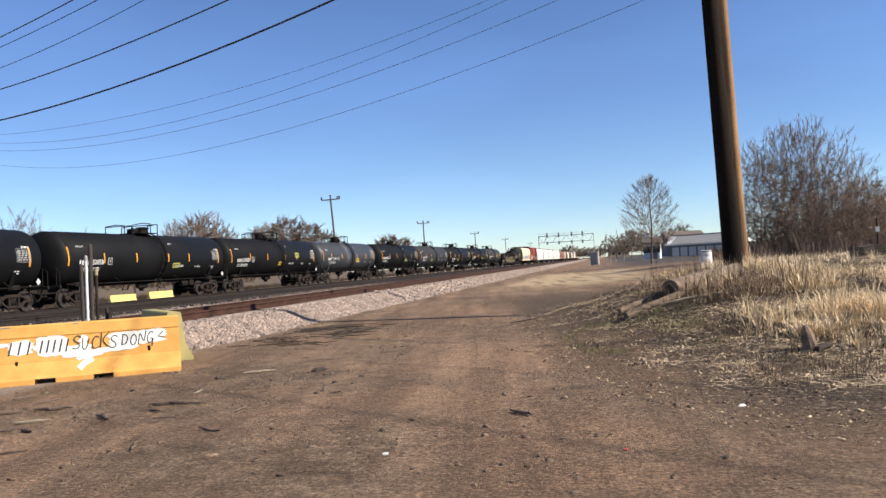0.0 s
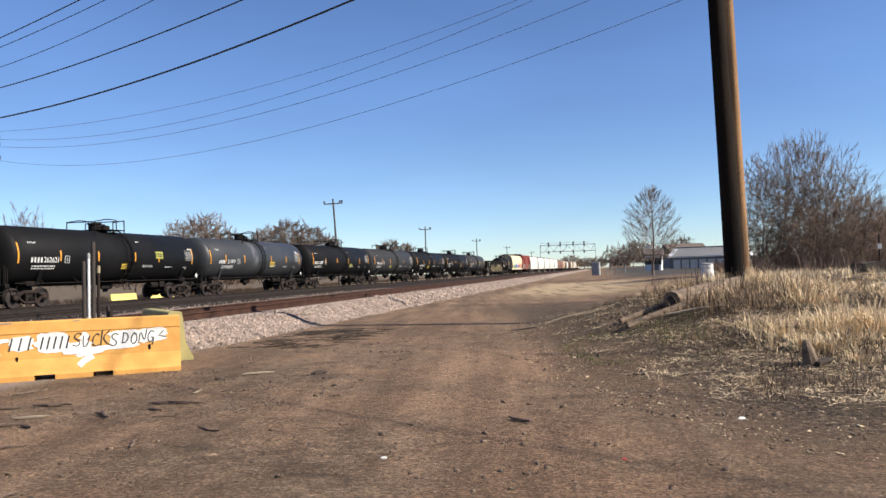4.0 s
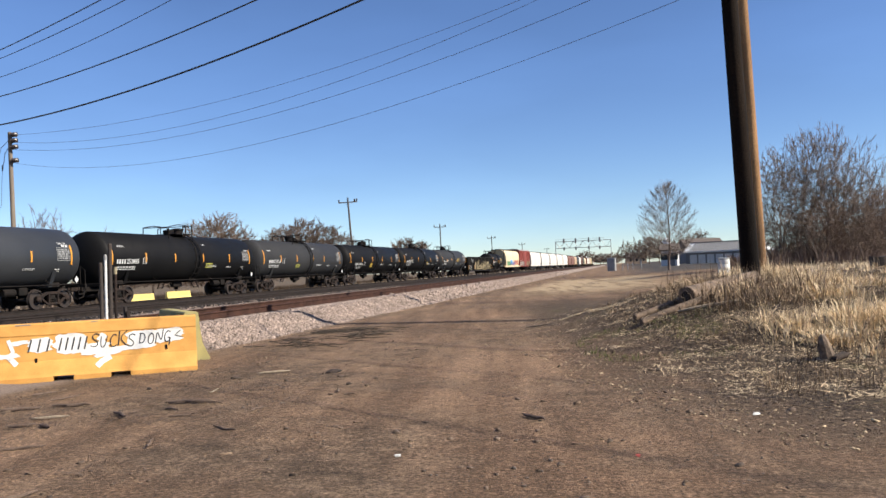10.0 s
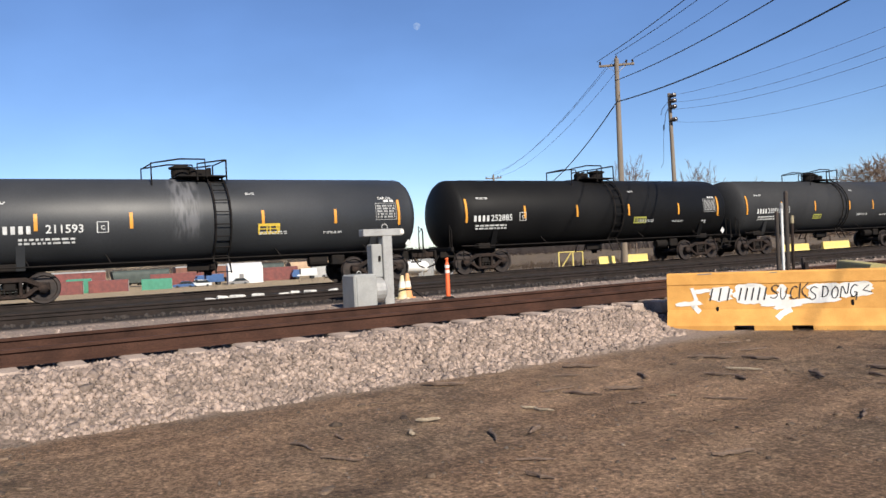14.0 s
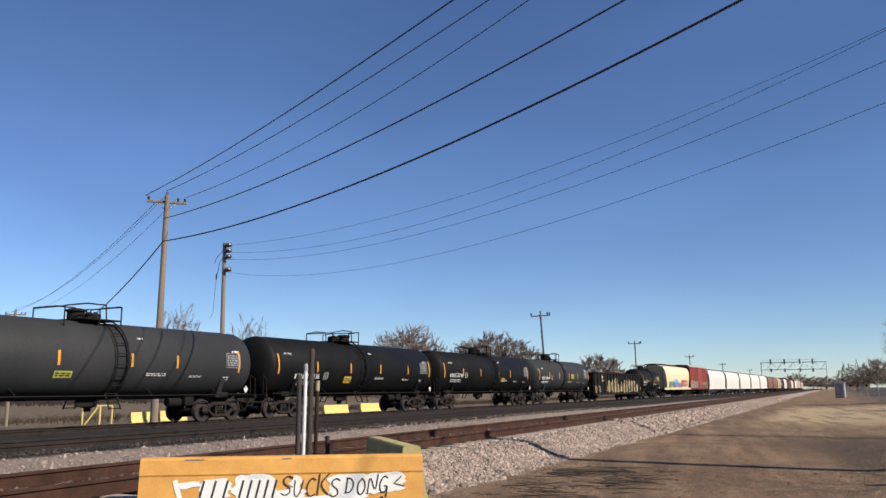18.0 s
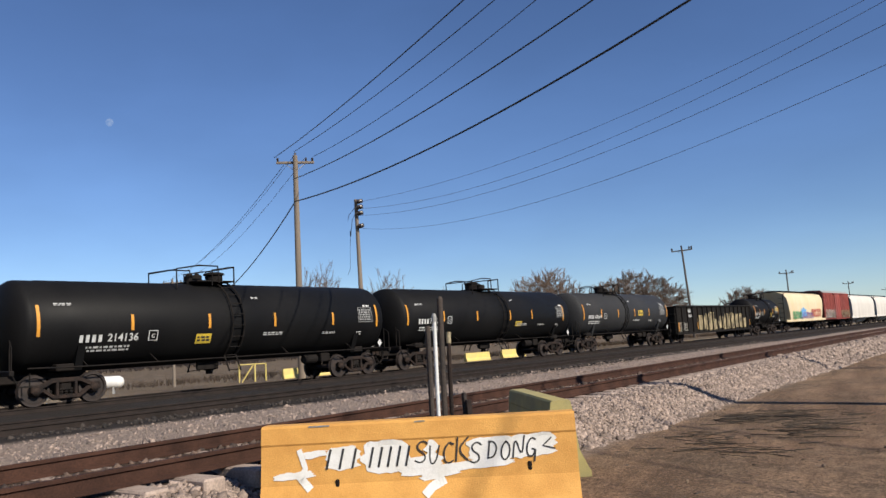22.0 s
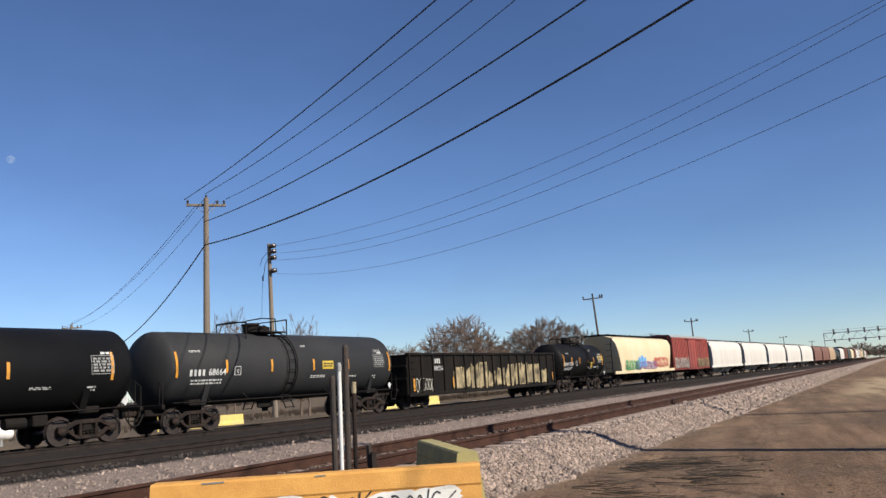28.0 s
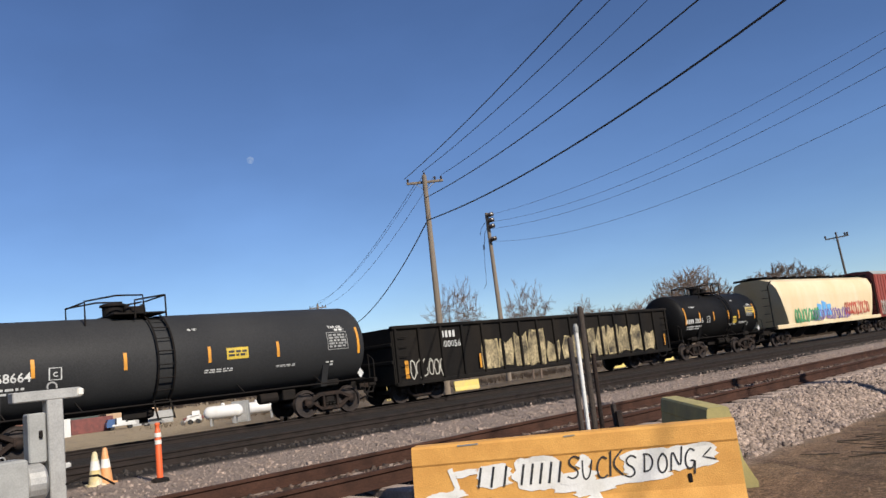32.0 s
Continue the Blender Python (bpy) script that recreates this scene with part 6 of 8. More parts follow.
for i in range(34):
    g = random.Random(40 + i)
    k = 0.72 * g.random()
    x, y = 14.4 + 1.25 * k + g.gauss(0, 0.3), 11.2 + 6.6 * k + g.gauss(0, 0.4)
    timber(x, y, g.uniform(20, 160), g.uniform(0.15, 0.5), g.uniform(0.06, 0.2), g.uniform(0.05, 0.13), 0.02 + g.uniform(0, 0.1), M_CHARRED, "grey-black timber half hidden in dry grass")
for i, (x, y, rz) in enumerate(((14.3, 15.6, 48), (14.5, 15.2, 40), (14.75, 15.9, 58))):
    timber(x, y, rz, 0.8, 0.13, 0.03, 0.1 + 0.03 * i, M_PSTICK, "weathered pale board jutting from a dark heap")
blk = empty("timber_block", pose(15.67, 19.0, height(15.67, 19.0) - 0.08, 0, 0, 12), "squat dark timber block standing in the grass", "timber block")
part("block", Build().box((0, 0, 0.2), (0.36, 0.38, 0.56), 0.03), M_CHARRED, blk)
part("cap", Build().box((0.62, 0.2, 0.46), (0.9, 0.14, 0.09), 0.03, pose(0, 0, 0, 0, -18, 5).to_3x3()), M_CHARRED, blk)
sh = empty("plastic_sheet", pose(15.95, 18.75, height(15.95, 18.75) - 0.14, 0, 0, 8), "crumpled white plastic sheet caught on a timber end", "plastic sheet")
b = Build()
nu, nv = 15, 9
for i in range(nu):
    for j in range(nv):
        u, v = i / (nu - 1), j / (nv - 1)
        fold = 0.07 * noise.noise(Vector((u * 3.0, v * 4.0, 2))) + 0.03 * noise.noise(Vector((u * 9.0, v * 9.0, 6)))
        low = 0.02 + 0.36 * u ** 1.3 + 0.05 * noise.noise(Vector((u * 4, 1, 1)))
        high = 0.50 + 0.28 * u + 0.04 * noise.noise(Vector((u * 4, 5, 1)))
        b.v.append((-0.06 + 0.86 * u, fold - 0.1 * v * v, 0.05 + 0.82 * (low + (high - low) * v)))
b.f = [(i * nv + j, (i + 1) * nv + j, (i + 1) * nv + j + 1, i * nv + j + 1) for i in range(nu - 1) for j in range(nv - 1)]
s1 = part("sheet", b, mat("white_plastic", (0.62, 0.62, 0.62), (0.5, 0.5, 0.51), 3, 0.45, 0, 0.1, 30, 0.06), sh, smooth=True)
sol = s1.modifiers.new("thickness", "SOLIDIFY")
sol.thickness = 0.01
part("support", Build().tube([(-0.2, 0.2, 0.1), (0.3, 0.16, 0.4), (0.84, 0.08, 0.66)], 0.06, 6), M_CHARRED, sh)
for x, y, sx in ((16.9, 25.5, 1.0), (19.6, 28.5, 0.8)):
    timber(x, y, 8, sx, 0.34, 0.34, 0.2, M_CHARRED, "dark square timber end lying in the grass")
brl = empty("barrel", pose(14.14, 41.9, height(14.14, 41.9), 3, 0, 0), "white plastic barrel with a dark scuffed rim", "barrel")
part("drum", Build().lathe([(0.27, 0), (0.29, 0.04), (0.3, 0.28), (0.285, 0.3), (0.3, 0.33), (0.3, 0.6), (0.285, 0.62), (0.3, 0.65), (0.28, 0.88), (0.25, 0.9)], 20), M_WPAINT, brl, smooth=True)
part("rim", Build().lathe([(0.285, 0.86), (0.29, 0.92), (0.27, 0.93)], 20), M_DGALV, brl)

# ---- the yard beyond the train ----
M_YEL = mat("yellow_block_paint", (0.70, 0.55, 0.14), (0.58, 0.46, 0.18), 2.5, 0.8, 0, 0.1, 30, 0.15)
M_TWHITE = mat("white_tank_paint", (0.76, 0.75, 0.72), (0.66, 0.64, 0.6), 1.5, 0.5, 0, 0.05, 30, 0.1)
M_CGREEN = mat("green_container_paint", (0.05, 0.24, 0.15), (0.04, 0.19, 0.12), 1.2, 0.6, 0, 0.1, 20, 0.15)
M_CRED = mat("red_container_paint", (0.19, 0.05, 0.042), (0.12, 0.04, 0.036), 1.2, 0.7, 0, 0.1, 20, 0.2)
M_CBLUE = mat("blue_truck_paint", (0.05, 0.11, 0.26), (0.04, 0.09, 0.2), 1.2, 0.4, 0, 0.02, 20, 0.1)
M_GLASS = mat("dark_glass", (0.02, 0.025, 0.03), (0.03, 0.035, 0.04), 2, 0.1, 0, 0, 20, 0.1)
M_TYRE = mat("tyre_rubber", (0.02, 0.02, 0.02), (0.03, 0.03, 0.03), 6, 0.9, 0, 0.2, 40, 0.2)
M_SIDING = mat("white_siding", (0.66, 0.66, 0.64), (0.56, 0.56, 0.55), 0.6, 0.7, 0, 0.05, 20, 0.08)
M_ROOFM = mat("white_metal_roof", (0.74, 0.74, 0.73), (0.64, 0.64, 0.63), 0.5, 0.75, 0.0, 0.03, 20, 0.06)
M_DARKW = mat("dark_siding", (0.17, 0.165, 0.16), (0.22, 0.215, 0.21), 0.6, 0.8, 0, 0.05, 20, 0.12)
M_SHINGLE = mat("brown_shingle", (0.14, 0.11, 0.09), (0.10, 0.08, 0.068), 2, 0.95, 0, 0.2, 20, 0.2)


def yard_barrier(x, y, l, turn):
    th = empty("yard_barrier", pose(x, y, height(x, y), 0, 0, turn), "bright yellow concrete block standing in the yard", "road barrier", "yellow blocks in the yard")
    part("body", Build().prism([(-0.3, 0), (-0.3, 0.1), (-0.16, 0.35), (-0.1, 0.85), (0.1, 0.85), (0.16, 0.35), (0.3, 0.1), (0.3, 0)], -l / 2, l / 2, axis="x"), M_YEL, th)


for a in ((-45.2, 52.0, 1.6, 70), (-43.3, 53.8, 2.2, 60), (-38.9, 71.6, 3.0, 70), (-36.6, 74.8, 3.0, 70)):
    yard_barrier(*a)
fr = empty("pipe_rack", pose(-47.4, 49.6, height(-47.4, 49.6), 0, 0, 48), "yellow painted pipe frame with slanted braces", "pipe frame")
for x in (-1.1, 0.2, 1.1):
    part("upright", Build().tube([(x, 0, 0), (x, 0, 1.5)], 0.07, 8), M_YEL, fr)
part("brace", Build().tube([(-0.9, 0.05, 0), (0.1, 0.05, 1.5)], 0.06, 8), M_YEL, fr)
part("top_bar", Build().tube([(-1.1, 0, 1.48), (1.1, 0, 1.48)], 0.05, 8), M_YEL, fr)


def gas_tank(x, y, l, turn):
    th = empty("gas_tank", pose(x, y, height(x, y), 0, 0, turn), "white horizontal gas tank on steel legs", "gas tank", "gas tanks in the yard")
    r = 0.55
    part("vessel", Build().lathe([(0.03, -l / 2), (0.3, -l / 2 + 0.08), (0.5, -l / 2 + 0.3), (r, -l / 2 + 0.55), (r, l / 2 - 0.55), (0.5, l / 2 - 0.3), (0.3, l / 2 - 0.08), (0.03, l / 2)], 22, "x", (0, 0, 1.05)), M_TWHITE, th, smooth=True)
    for s in (-1, 1):
        part("leg", Build().box((s * l * 0.3, 0, 0.3), (0.16, 0.7, 0.62), 0.02), M_GALV, th)
    part("valve_dome", Build().lathe([(0.16, 1.55), (0.16, 1.72), (0.1, 1.78)], 12), M_TWHITE, th)


gas_tank(-54.5, 36.6, 3.2, 50)
gas_tank(-60.0, 43.0, 4.4, 50)
gb = empty("pump_cabinet", pose(-56.6, 39.4, height(-56.6, 39.4), 0, 0, 50), "pale grey pump cabinet between white gas tanks", "cabinet")
part("case", Build().box((0, 0, 0.9), (1.4, 0.9, 1.8), 0.04), M_DGALV, gb)
part("door", Build().box((0, -0.47, 0.9), (1.1, 0.03, 1.5), 0.01), M_GALV, gb)


def container(x, y, l, h, turn, tone, label):
    th = empty("container", pose(x, y, height(x, y), 0, 0, turn), label, "container", "containers in the yard")
    part("box", Build().box((0, 0, h / 2), (l, 2.4, h), 0.05), tone, th)
    n = int(l / 0.6)
    rb = Build()
    for i in range(n):
        for s in (-1, 1):
            rb.box((-l / 2 + 0.3 + i * (l - 0.6) / max(1, n - 1), s * 1.22, h / 2), (0.25, 0.05, h - 0.3))
    tagged(part("corrugation", rb, tone, th), kind="stuff")
    part("door_bars", Build().tube([(l / 2 + 0.03, -0.5, 0.2), (l / 2 + 0.03, -0.5, h - 0.2)], 0.03, 5).tube([(l / 2 + 0.03, 0.5, 0.2), (l / 2 + 0.03, 0.5, h - 0.2)], 0.03, 5), M_GALV, th)


for x, y, l, h, tone, label in ((-167, 40, 6.1, 2.6, M_CGREEN, "green steel container on sandy ground"), (-174, 22, 9, 2.9, M_CRED, "dull red steel container"), (-176, 32, 8, 2.7, M_CRED, "dull red steel container"), (-182, 27, 5, 3.2, M_CGREEN, "green steel container behind red ones"), (-186, 75, 9, 3.4, M_CRED, "dull red steel container"), (-178, 12, 8, 2.8, M_DGREEN, "dark green steel container"), (-170, 5, 10, 3, M_CRED, "rusty red steel container"), (-190, 50, 12, 3.2, M_CRED, "long red steel container"), (-188, 90, 10, 3, M_GALV, "grey steel container in the yard"), (-172, -6, 9, 3, M_WWHITE, "white steel container in the yard")):
    container(x, y, l, h, 76, tone, label)
for i, (tone, name, kind) in enumerate(((M_BROWN, "rust brown", 0), (M_CRED, "dull red", 1), (M_CRED, "dull red", 0), (M_WWHITE, "white", 0), (M_CRED, "dull red", 1), (M_DGREEN, "dark green", 0), (M_BROWN, "rust brown", 1), (M_DGREEN, "dark green", 0), (M_TANW, "weathered tan", 0))):
    wg = boxcar("dull boxcar standing on a yard siding", tone, 7.2, 4.6, False, False) if kind else hopper(name + " hopper wagon standing on a yard siding", tone, 7.4, 4.3)
    wg.matrix_basis = pose(-206 + 0.02 * i, -34 + 15.8 * i, height(-206, -34 + 15.8 * i), 0, 0, 0)
    tagged(wg, group="wagons on the yard siding")
shed = empty("yard_shed", pose(-179, 63.3, height(-179, 63.3), 0, 0, 76), "plain white metal shed with a dark door", "shed")
part("wall", Build().prism([(-3.5, 0), (-3.5, 4.2), (0, 5.0), (3.5, 4.2), (3.5, 0)], -4, 4, axis="x"), M_SIDING, shed)
part("door", Build().box((-1.0, -3.53, 1.2), (1.0, 0.06, 2.4), 0.02), M_DARKW, shed)


def vehicle(x, y, turn, tone, label, kind="car", l=4.6):
    """A parked car, pickup or lorry, with body, glass and wheels."""
    th = empty(kind, pose(x, y, height(x, y), 0, 0, turn), label, kind, "vehicles in the yard")
    if kind == "truck":
        part("body", Build().box((0.6, 0, 1.0), (l - 1.2, 2.2, 0.4), 0.05).box((1.0, 0, 1.9), (l - 2.4, 2.3, 1.5), 0.06), tone, th)
        part("cab", Build().prism([(-l / 2, 0.7), (-l / 2, 1.6), (-l / 2 + 0.4, 2.5), (-l / 2 + 1.8, 2.5), (-l / 2 + 1.8, 0.7)], -1.05, 1.05, axis="y").v and Build().add([(v[0], v[1], v[2]) for v in Build().prism([(-l / 2, 0.7), (-l / 2, 1.6), (-l / 2 + 0.4, 2.5), (-l / 2 + 1.8, 2.5), (-l / 2 + 1.8, 0.7)], -1.05, 1.05).v], Build().prism([(0, 0)] * 5, 0, 1).f), M_CBLUE, th)
        part("windscreen", Build().box((-l / 2 + 0.18, 0, 2.0), (0.06, 1.7, 0.6), 0.02), M_GLASS, th)
        r = 0.48
    else:
        part("body", Build().prism([(-l / 2, 0.4), (-l / 2, 0.85), (-l / 2 + 1.2, 0.98), (l / 2 - 0.2, 1.0), (l / 2, 0.8), (l / 2, 0.4)], -0.88, 0.88), tone, th)
        part("cabin", Build().prism([(-l / 2 + 1.1, 0.97), (-l / 2 + 1.8, 1.55), (l / 2 - 1.0, 1.58), (l / 2 - 0.3, 1.0)], -0.78, 0.78), M_GLASS, th)
        part("roof", Build().box((0.3, 0, 1.58), (1.9, 1.5, 0.05), 0.02), tone, th)
        r = 0.34
    for sx in (-0.3, 0.3):
        for sy in (-0.85, 0.85):
            part("wheel", Build().lathe([(r * 0.5, -0.1), (r, -0.1), (r, 0.1), (r * 0.5, 0.1)], 14, "y", (sx * l, sy, r)), M_TYRE, th)


for i, (x, y, tone, label, kind) in enumerate(((-172, 47, M_CBLUE, "dark blue parked car in the yard", "car"), (-176, 51, M_SIDING, "white parked car in the yard", "car"), (-178, 54.5, M_CBLUE, "blue lorry with a box body", "truck"), (-171, 50.5, M_SIDING, "white parked car in the yard", "car"), (-182, 80, M_SIDING, "white flatbed lorry in the yard", "truck"), (-176, 85, M_DARKW, "dark parked car in the yard", "car"), (-170, 92, M_CRED, "red parked car in the yard", "car"), (-168, 58, M_DARKW, "dark parked car in the yard", "car"))):
    vehicle(x, y, 70 + 9 * (i % 3), tone, label, kind, 6.5 if kind == "truck" else 4.6)
ld = empty("skid_loader", pose(-118, 66, height(-118, 66), 0, 0, 60), "white compact loader parked on sandy ground", "loader")
part("body", Build().box((0, 0, 0.95), (2.2, 1.5, 1.0), 0.1).box((0.3, 0, 1.75), (1.2, 1.2, 0.7), 0.06), M_TWHITE, ld)
part("arm", Build().tube([(0.9, 0.85, 1.5), (-0.6, 0.85, 1.3), (-1.5, 0.85, 0.5)], 0.1, 6).tube([(0.9, -0.85, 1.5), (-0.6, -0.85, 1.3), (-1.5, -0.85, 0.5)], 0.1, 6), M_TWHITE, ld)
part("bucket", Build().box((-1.8, 0, 0.4), (0.6, 1.8, 0.6), 0.1), M_DARKW, ld)
for sx in (-0.6, 0.6):
    for sy in (-0.85, 0.85):
        part("wheel", Build().lathe([(0.2, -0.14), (0.42, -0.14), (0.42, 0.14), (0.2, 0.14)], 14, "y", (sx, sy, 0.42)), M_TYRE, ld)

# ---- the signal bridge far down the line ----
gan = empty("signal_bridge", pose(0, 377, 0.3, 0, 0, 0), "grey steel signal bridge spanning the tracks", "signal bridge")
xl, xr, zt, zb = -20.5, 5.1, 12.0, 8.9
for x in (xl, xr):
    for dy in (-0.6, 0.6):
        part("leg", Build().tube([(x, dy, 0), (x, dy, zt)], 0.14, 6), M_GALV, gan)
    lac = Build()
    for i in range(8):
        lac.tube([(x, -0.6 if i % 2 else 0.6, i * 1.1), (x, 0.6 if i % 2 else -0.6, (i + 1) * 1.1)], 0.06, 4)
    part("leg_lacing", lac, M_GALV, gan)
for dy in (-0.6, 0.6):
    for z in (zb, zt):
        part("chord", Build().tube([(xl, dy, z), (xr, dy, z)], 0.13, 6), M_GALV, gan)
    for i in range(12):
        a, b2 = xl + (xr - xl) * i / 12, xl + (xr - xl) * (i + 1) / 12
        part("web_bar", Build().tube([(a, dy, zb if i % 2 else zt), (b2, dy, zt if i % 2 else zb)], 0.07, 4), M_GALV, gan)
part("handrail", Build().tube([(xl, -0.9, zt + 1.0), (xr - 3, -0.9, zt + 1.0)], 0.05, 4), M_GALV, gan)
for x in (-16.5, -11, -5, 0.0):
    part("signal_head", Build().box((x, -1.0, zt + 0.3), (0.7, 0.4, 2.2), 0.1), M_DARKW, gan)
    part("signal_head", Build().box((x, -1.0, zb - 0.3), (0.7, 0.4, 1.6), 0.1), M_DARKW, gan)
cb = empty("relay_cabinet", pose(7.6, 132, height(7.6, 132), 0, 0, -10), "tall grey steel relay cabinet beside the line", "cabinet")
part("case", Build().box((0, 0, 1.05), (1.3, 1.0, 2.1), 0.05), M_GALV, cb)
part("door", Build().box((0, -0.52, 1.05), (1.05, 0.04, 1.8), 0.02), M_DGALV, cb)
part("roof", Build().box((0, 0, 2.14), (1.45, 1.15, 0.1), 0.03), M_GALV, cb)
for x in (9.3, 10.1, 10.9, 12.2):
    th = empty("fence_post", pose(x, 128, height(x, 128)), "grey steel fence post near the relay cabinet", "fence post", "posts by the cabinet")
    part("shaft", Build().box((0, 0, 0.55), (0.12, 0.1, 1.1), 0.02), M_GALV, th)

# ---- buildings on the far right ----
a, c = Vector((20.1, 142.0, 0)), Vector((30.4, 136.5, 0))
L = (c - a).length
bz = height(28, 140)
wh = empty("storage_building", Matrix.Translation((a.x, a.y, bz)) @ pose(0, 0, 0, 0, 0, math.degrees(math.atan2(c.y - a.y, c.x - a.x))), "long low storage building with a white ribbed metal roof", "storage building")
part("wall", Build().box((L / 2, 4.0, 0.95), (L, 8.0, 1.9)), M_DARKW, wh)
part("roof", Build().prism([(-0.5, 1.85), (-0.5, 2.0), (3.0, 3.6), (8.5, 2.0), (8.5, 1.85)], -0.4, L + 0.4, axis="x"), M_ROOFM, wh)
part("ridge_cap", Build().box((L / 2, 3.0, 3.64), (L + 0.8, 0.5, 0.12)), M_DARKW, wh)
for i in range(34):
    x = 0.7 + i * (L - 1.4) / 33
    part("roof_rib", Build().add([(x - 0.1, -0.5, 2.01), (x + 0.1, -0.5, 2.01), (x + 0.1, 3.0, 3.61), (x - 0.1, 3.0, 3.61), (x - 0.07, -0.5, 2.09), (x + 0.07, -0.5, 2.09), (x + 0.07, 3.0, 3.69), (x - 0.07, 3.0, 3.69)], [(4, 5, 6, 7), (0, 1, 5, 4), (1, 2, 6, 5), (3, 0, 4, 7), (2, 3, 7, 6)]), M_DARKW, wh)
for i in range(7):
    x = 1.3 + i * (L - 2.6) / 6
    part("garage_door", Build().box((x, -0.04, 0.75), (1.2, 0.08, 1.5), 0.02), M_SIDING, wh)


def house(x, y, turn, w, d, h, wall, roof, label):
    th = empty("house", pose(x, y, height(x, y), 0, 0, turn), label, "house", "houses far off")
    part("wall", Build().box((0, 0, h / 2), (w, d, h)), wall, th)
    part("roof", Build().prism([(-d / 2 - 0.4, h), (0, h + d * 0.32), (d / 2 + 0.4, h), (d / 2 + 0.4, h - 0.15), (-d / 2 - 0.4, h - 0.15)], -w / 2 - 0.3, w / 2 + 0.3, axis="x"), roof, th)
    part("door", Build().box((w * 0.2, -d / 2 - 0.03, 1.0), (0.95, 0.08, 2.0), 0.02), M_DARKW, th)
    for k in (-0.3, 0.0, 0.36):
        part("window", Build().box((w * k, -d / 2 - 0.03, h * 0.58), (1.0, 0.08, 1.1), 0.02), M_GLASS, th)


house(17.2, 138, -10, 2.6, 3.2, 2.7, M_SIDING, M_SHINGLE, "white house with a brown shingle roof, far off")
house(16.8, 420, 5, 10, 8, 3.2, M_TANW, M_SHINGLE, "tan bungalow with a low brown roof, far off")
house(27.0, 190, 20, 9, 7, 3.4, M_DARKW, M_SHINGLE, "dark house partly behind bare trees")
wt = empty("storage_silo", pose(17.4, 150, height(17.4, 150)), "small white round-topped silo", "silo")
part("shell", Build().lathe([(0.8, 0), (0.8, 4.2), (0.6, 4.8), (0.2, 5.0)], 18), M_TWHITE, wt, smooth=True)
for x, y, tone, label in ((31.2, 70, M_DARKW, "dark parked car beyond the grass"), (35.6, 71, M_DARKW, "dark parked car beyond the grass")):
    vehicle(x, y, 14, tone, label)
wp = empty("vent_pipe", pose(27.9, 62, height(27.9, 62)), "white capped vent pipe behind the grass", "pipe")
part("shaft", Build().lathe([(0.1, -0.1), (0.1, 1.6), (0.3, 1.65), (0.34, 2.3), (0.22, 2.7), (0.16, 3.2), (0.05, 3.3)], 12), M_TWHITE, wp)
# thin posts in front of the thicket
for x, y, h in ((25.3, 51.5, 2.2), (30.5, 52.5, 1.5), (35.0, 54.0, 1.5)):
    fp = empty("fence_post", pose(x, y, height(x, y) - 0.05), "thin rusty fence post in front of a bare thicket", "fence post", "posts by the thicket")
    part("shaft", Build().tube([(0, 0, 0), (0, 0, h)], 0.045, 6), M_RUSTY, fp)
    if h > 2:
        part("sign", Build().box((0, -0.06, h - 0.7), (0.22, 0.02, 0.3), 0.005), M_WPOST, fp, "small white sign")
# the other half of the far pole line, running away to the left
pole("grey utility pole with a short crossarm far beyond the yard", (-69.9, 57.9, height(-69.9, 57.9)), 10.0 - height(-69.9, 57.9), 0.19, 0.12, M_POLEF, (0, 0), 2.0, 45)
for p, q, r, mt in (((-26.1, 33.9, 11.75), (-70.6, 57.4, 9.8), 0.014, M_WIRE), ((-25.1, 33.8, 12.15), (-69.9, 57.9, 10.3), 0.012, M_WIREG), ((-24.3, 33.7, 11.75), (-69.2, 58.4, 9.8), 0.012, M_WIREG), ((-25.2, 33.8, 9.55), (-69.9, 57.9, 7.4), 0.035, M_WIRE)):
    wire(sag(p, q, 2.6 if r > 0.03 else 1.2), r, mt, "dark overhead line running off beyond the yard")
# stacked insulators and loose ends on the leaning pole
for z in (13.0, 12.55, 12.05, 11.0):
    part("insulator", Build().lathe([(0.06, 0), (0.2, 0.1), (0.1, 0.2), (0.2, 0.3), (0.1, 0.4), (0.19, 0.5), (0.06, 0.58)], 10, "x", (0.1, 0, z)), M_INSUL, lean_pole)
part("loose_wire", Build().tube([(-0.1, 0, 12.6), (-0.8, 0, 12.1), (-1.0, 0, 11.6)], 0.02, 5).tube([(-0.1, 0, 12.1), (-0.5, 0, 11.6), (-0.6, 0, 11.0), (-0.75, 0, 10.6)], 0.025, 5).tube([(-0.75, 0, 10.6), (-0.9, 0, 9.2), (-1.0, 0, 7.6), (-1.35, 0, 7.2)], 0.014, 5).tube([(-0.74, 0, 10.75), (-0.78, 0, 10.3)], 0.06, 6), M_WIREG, lean_pole)

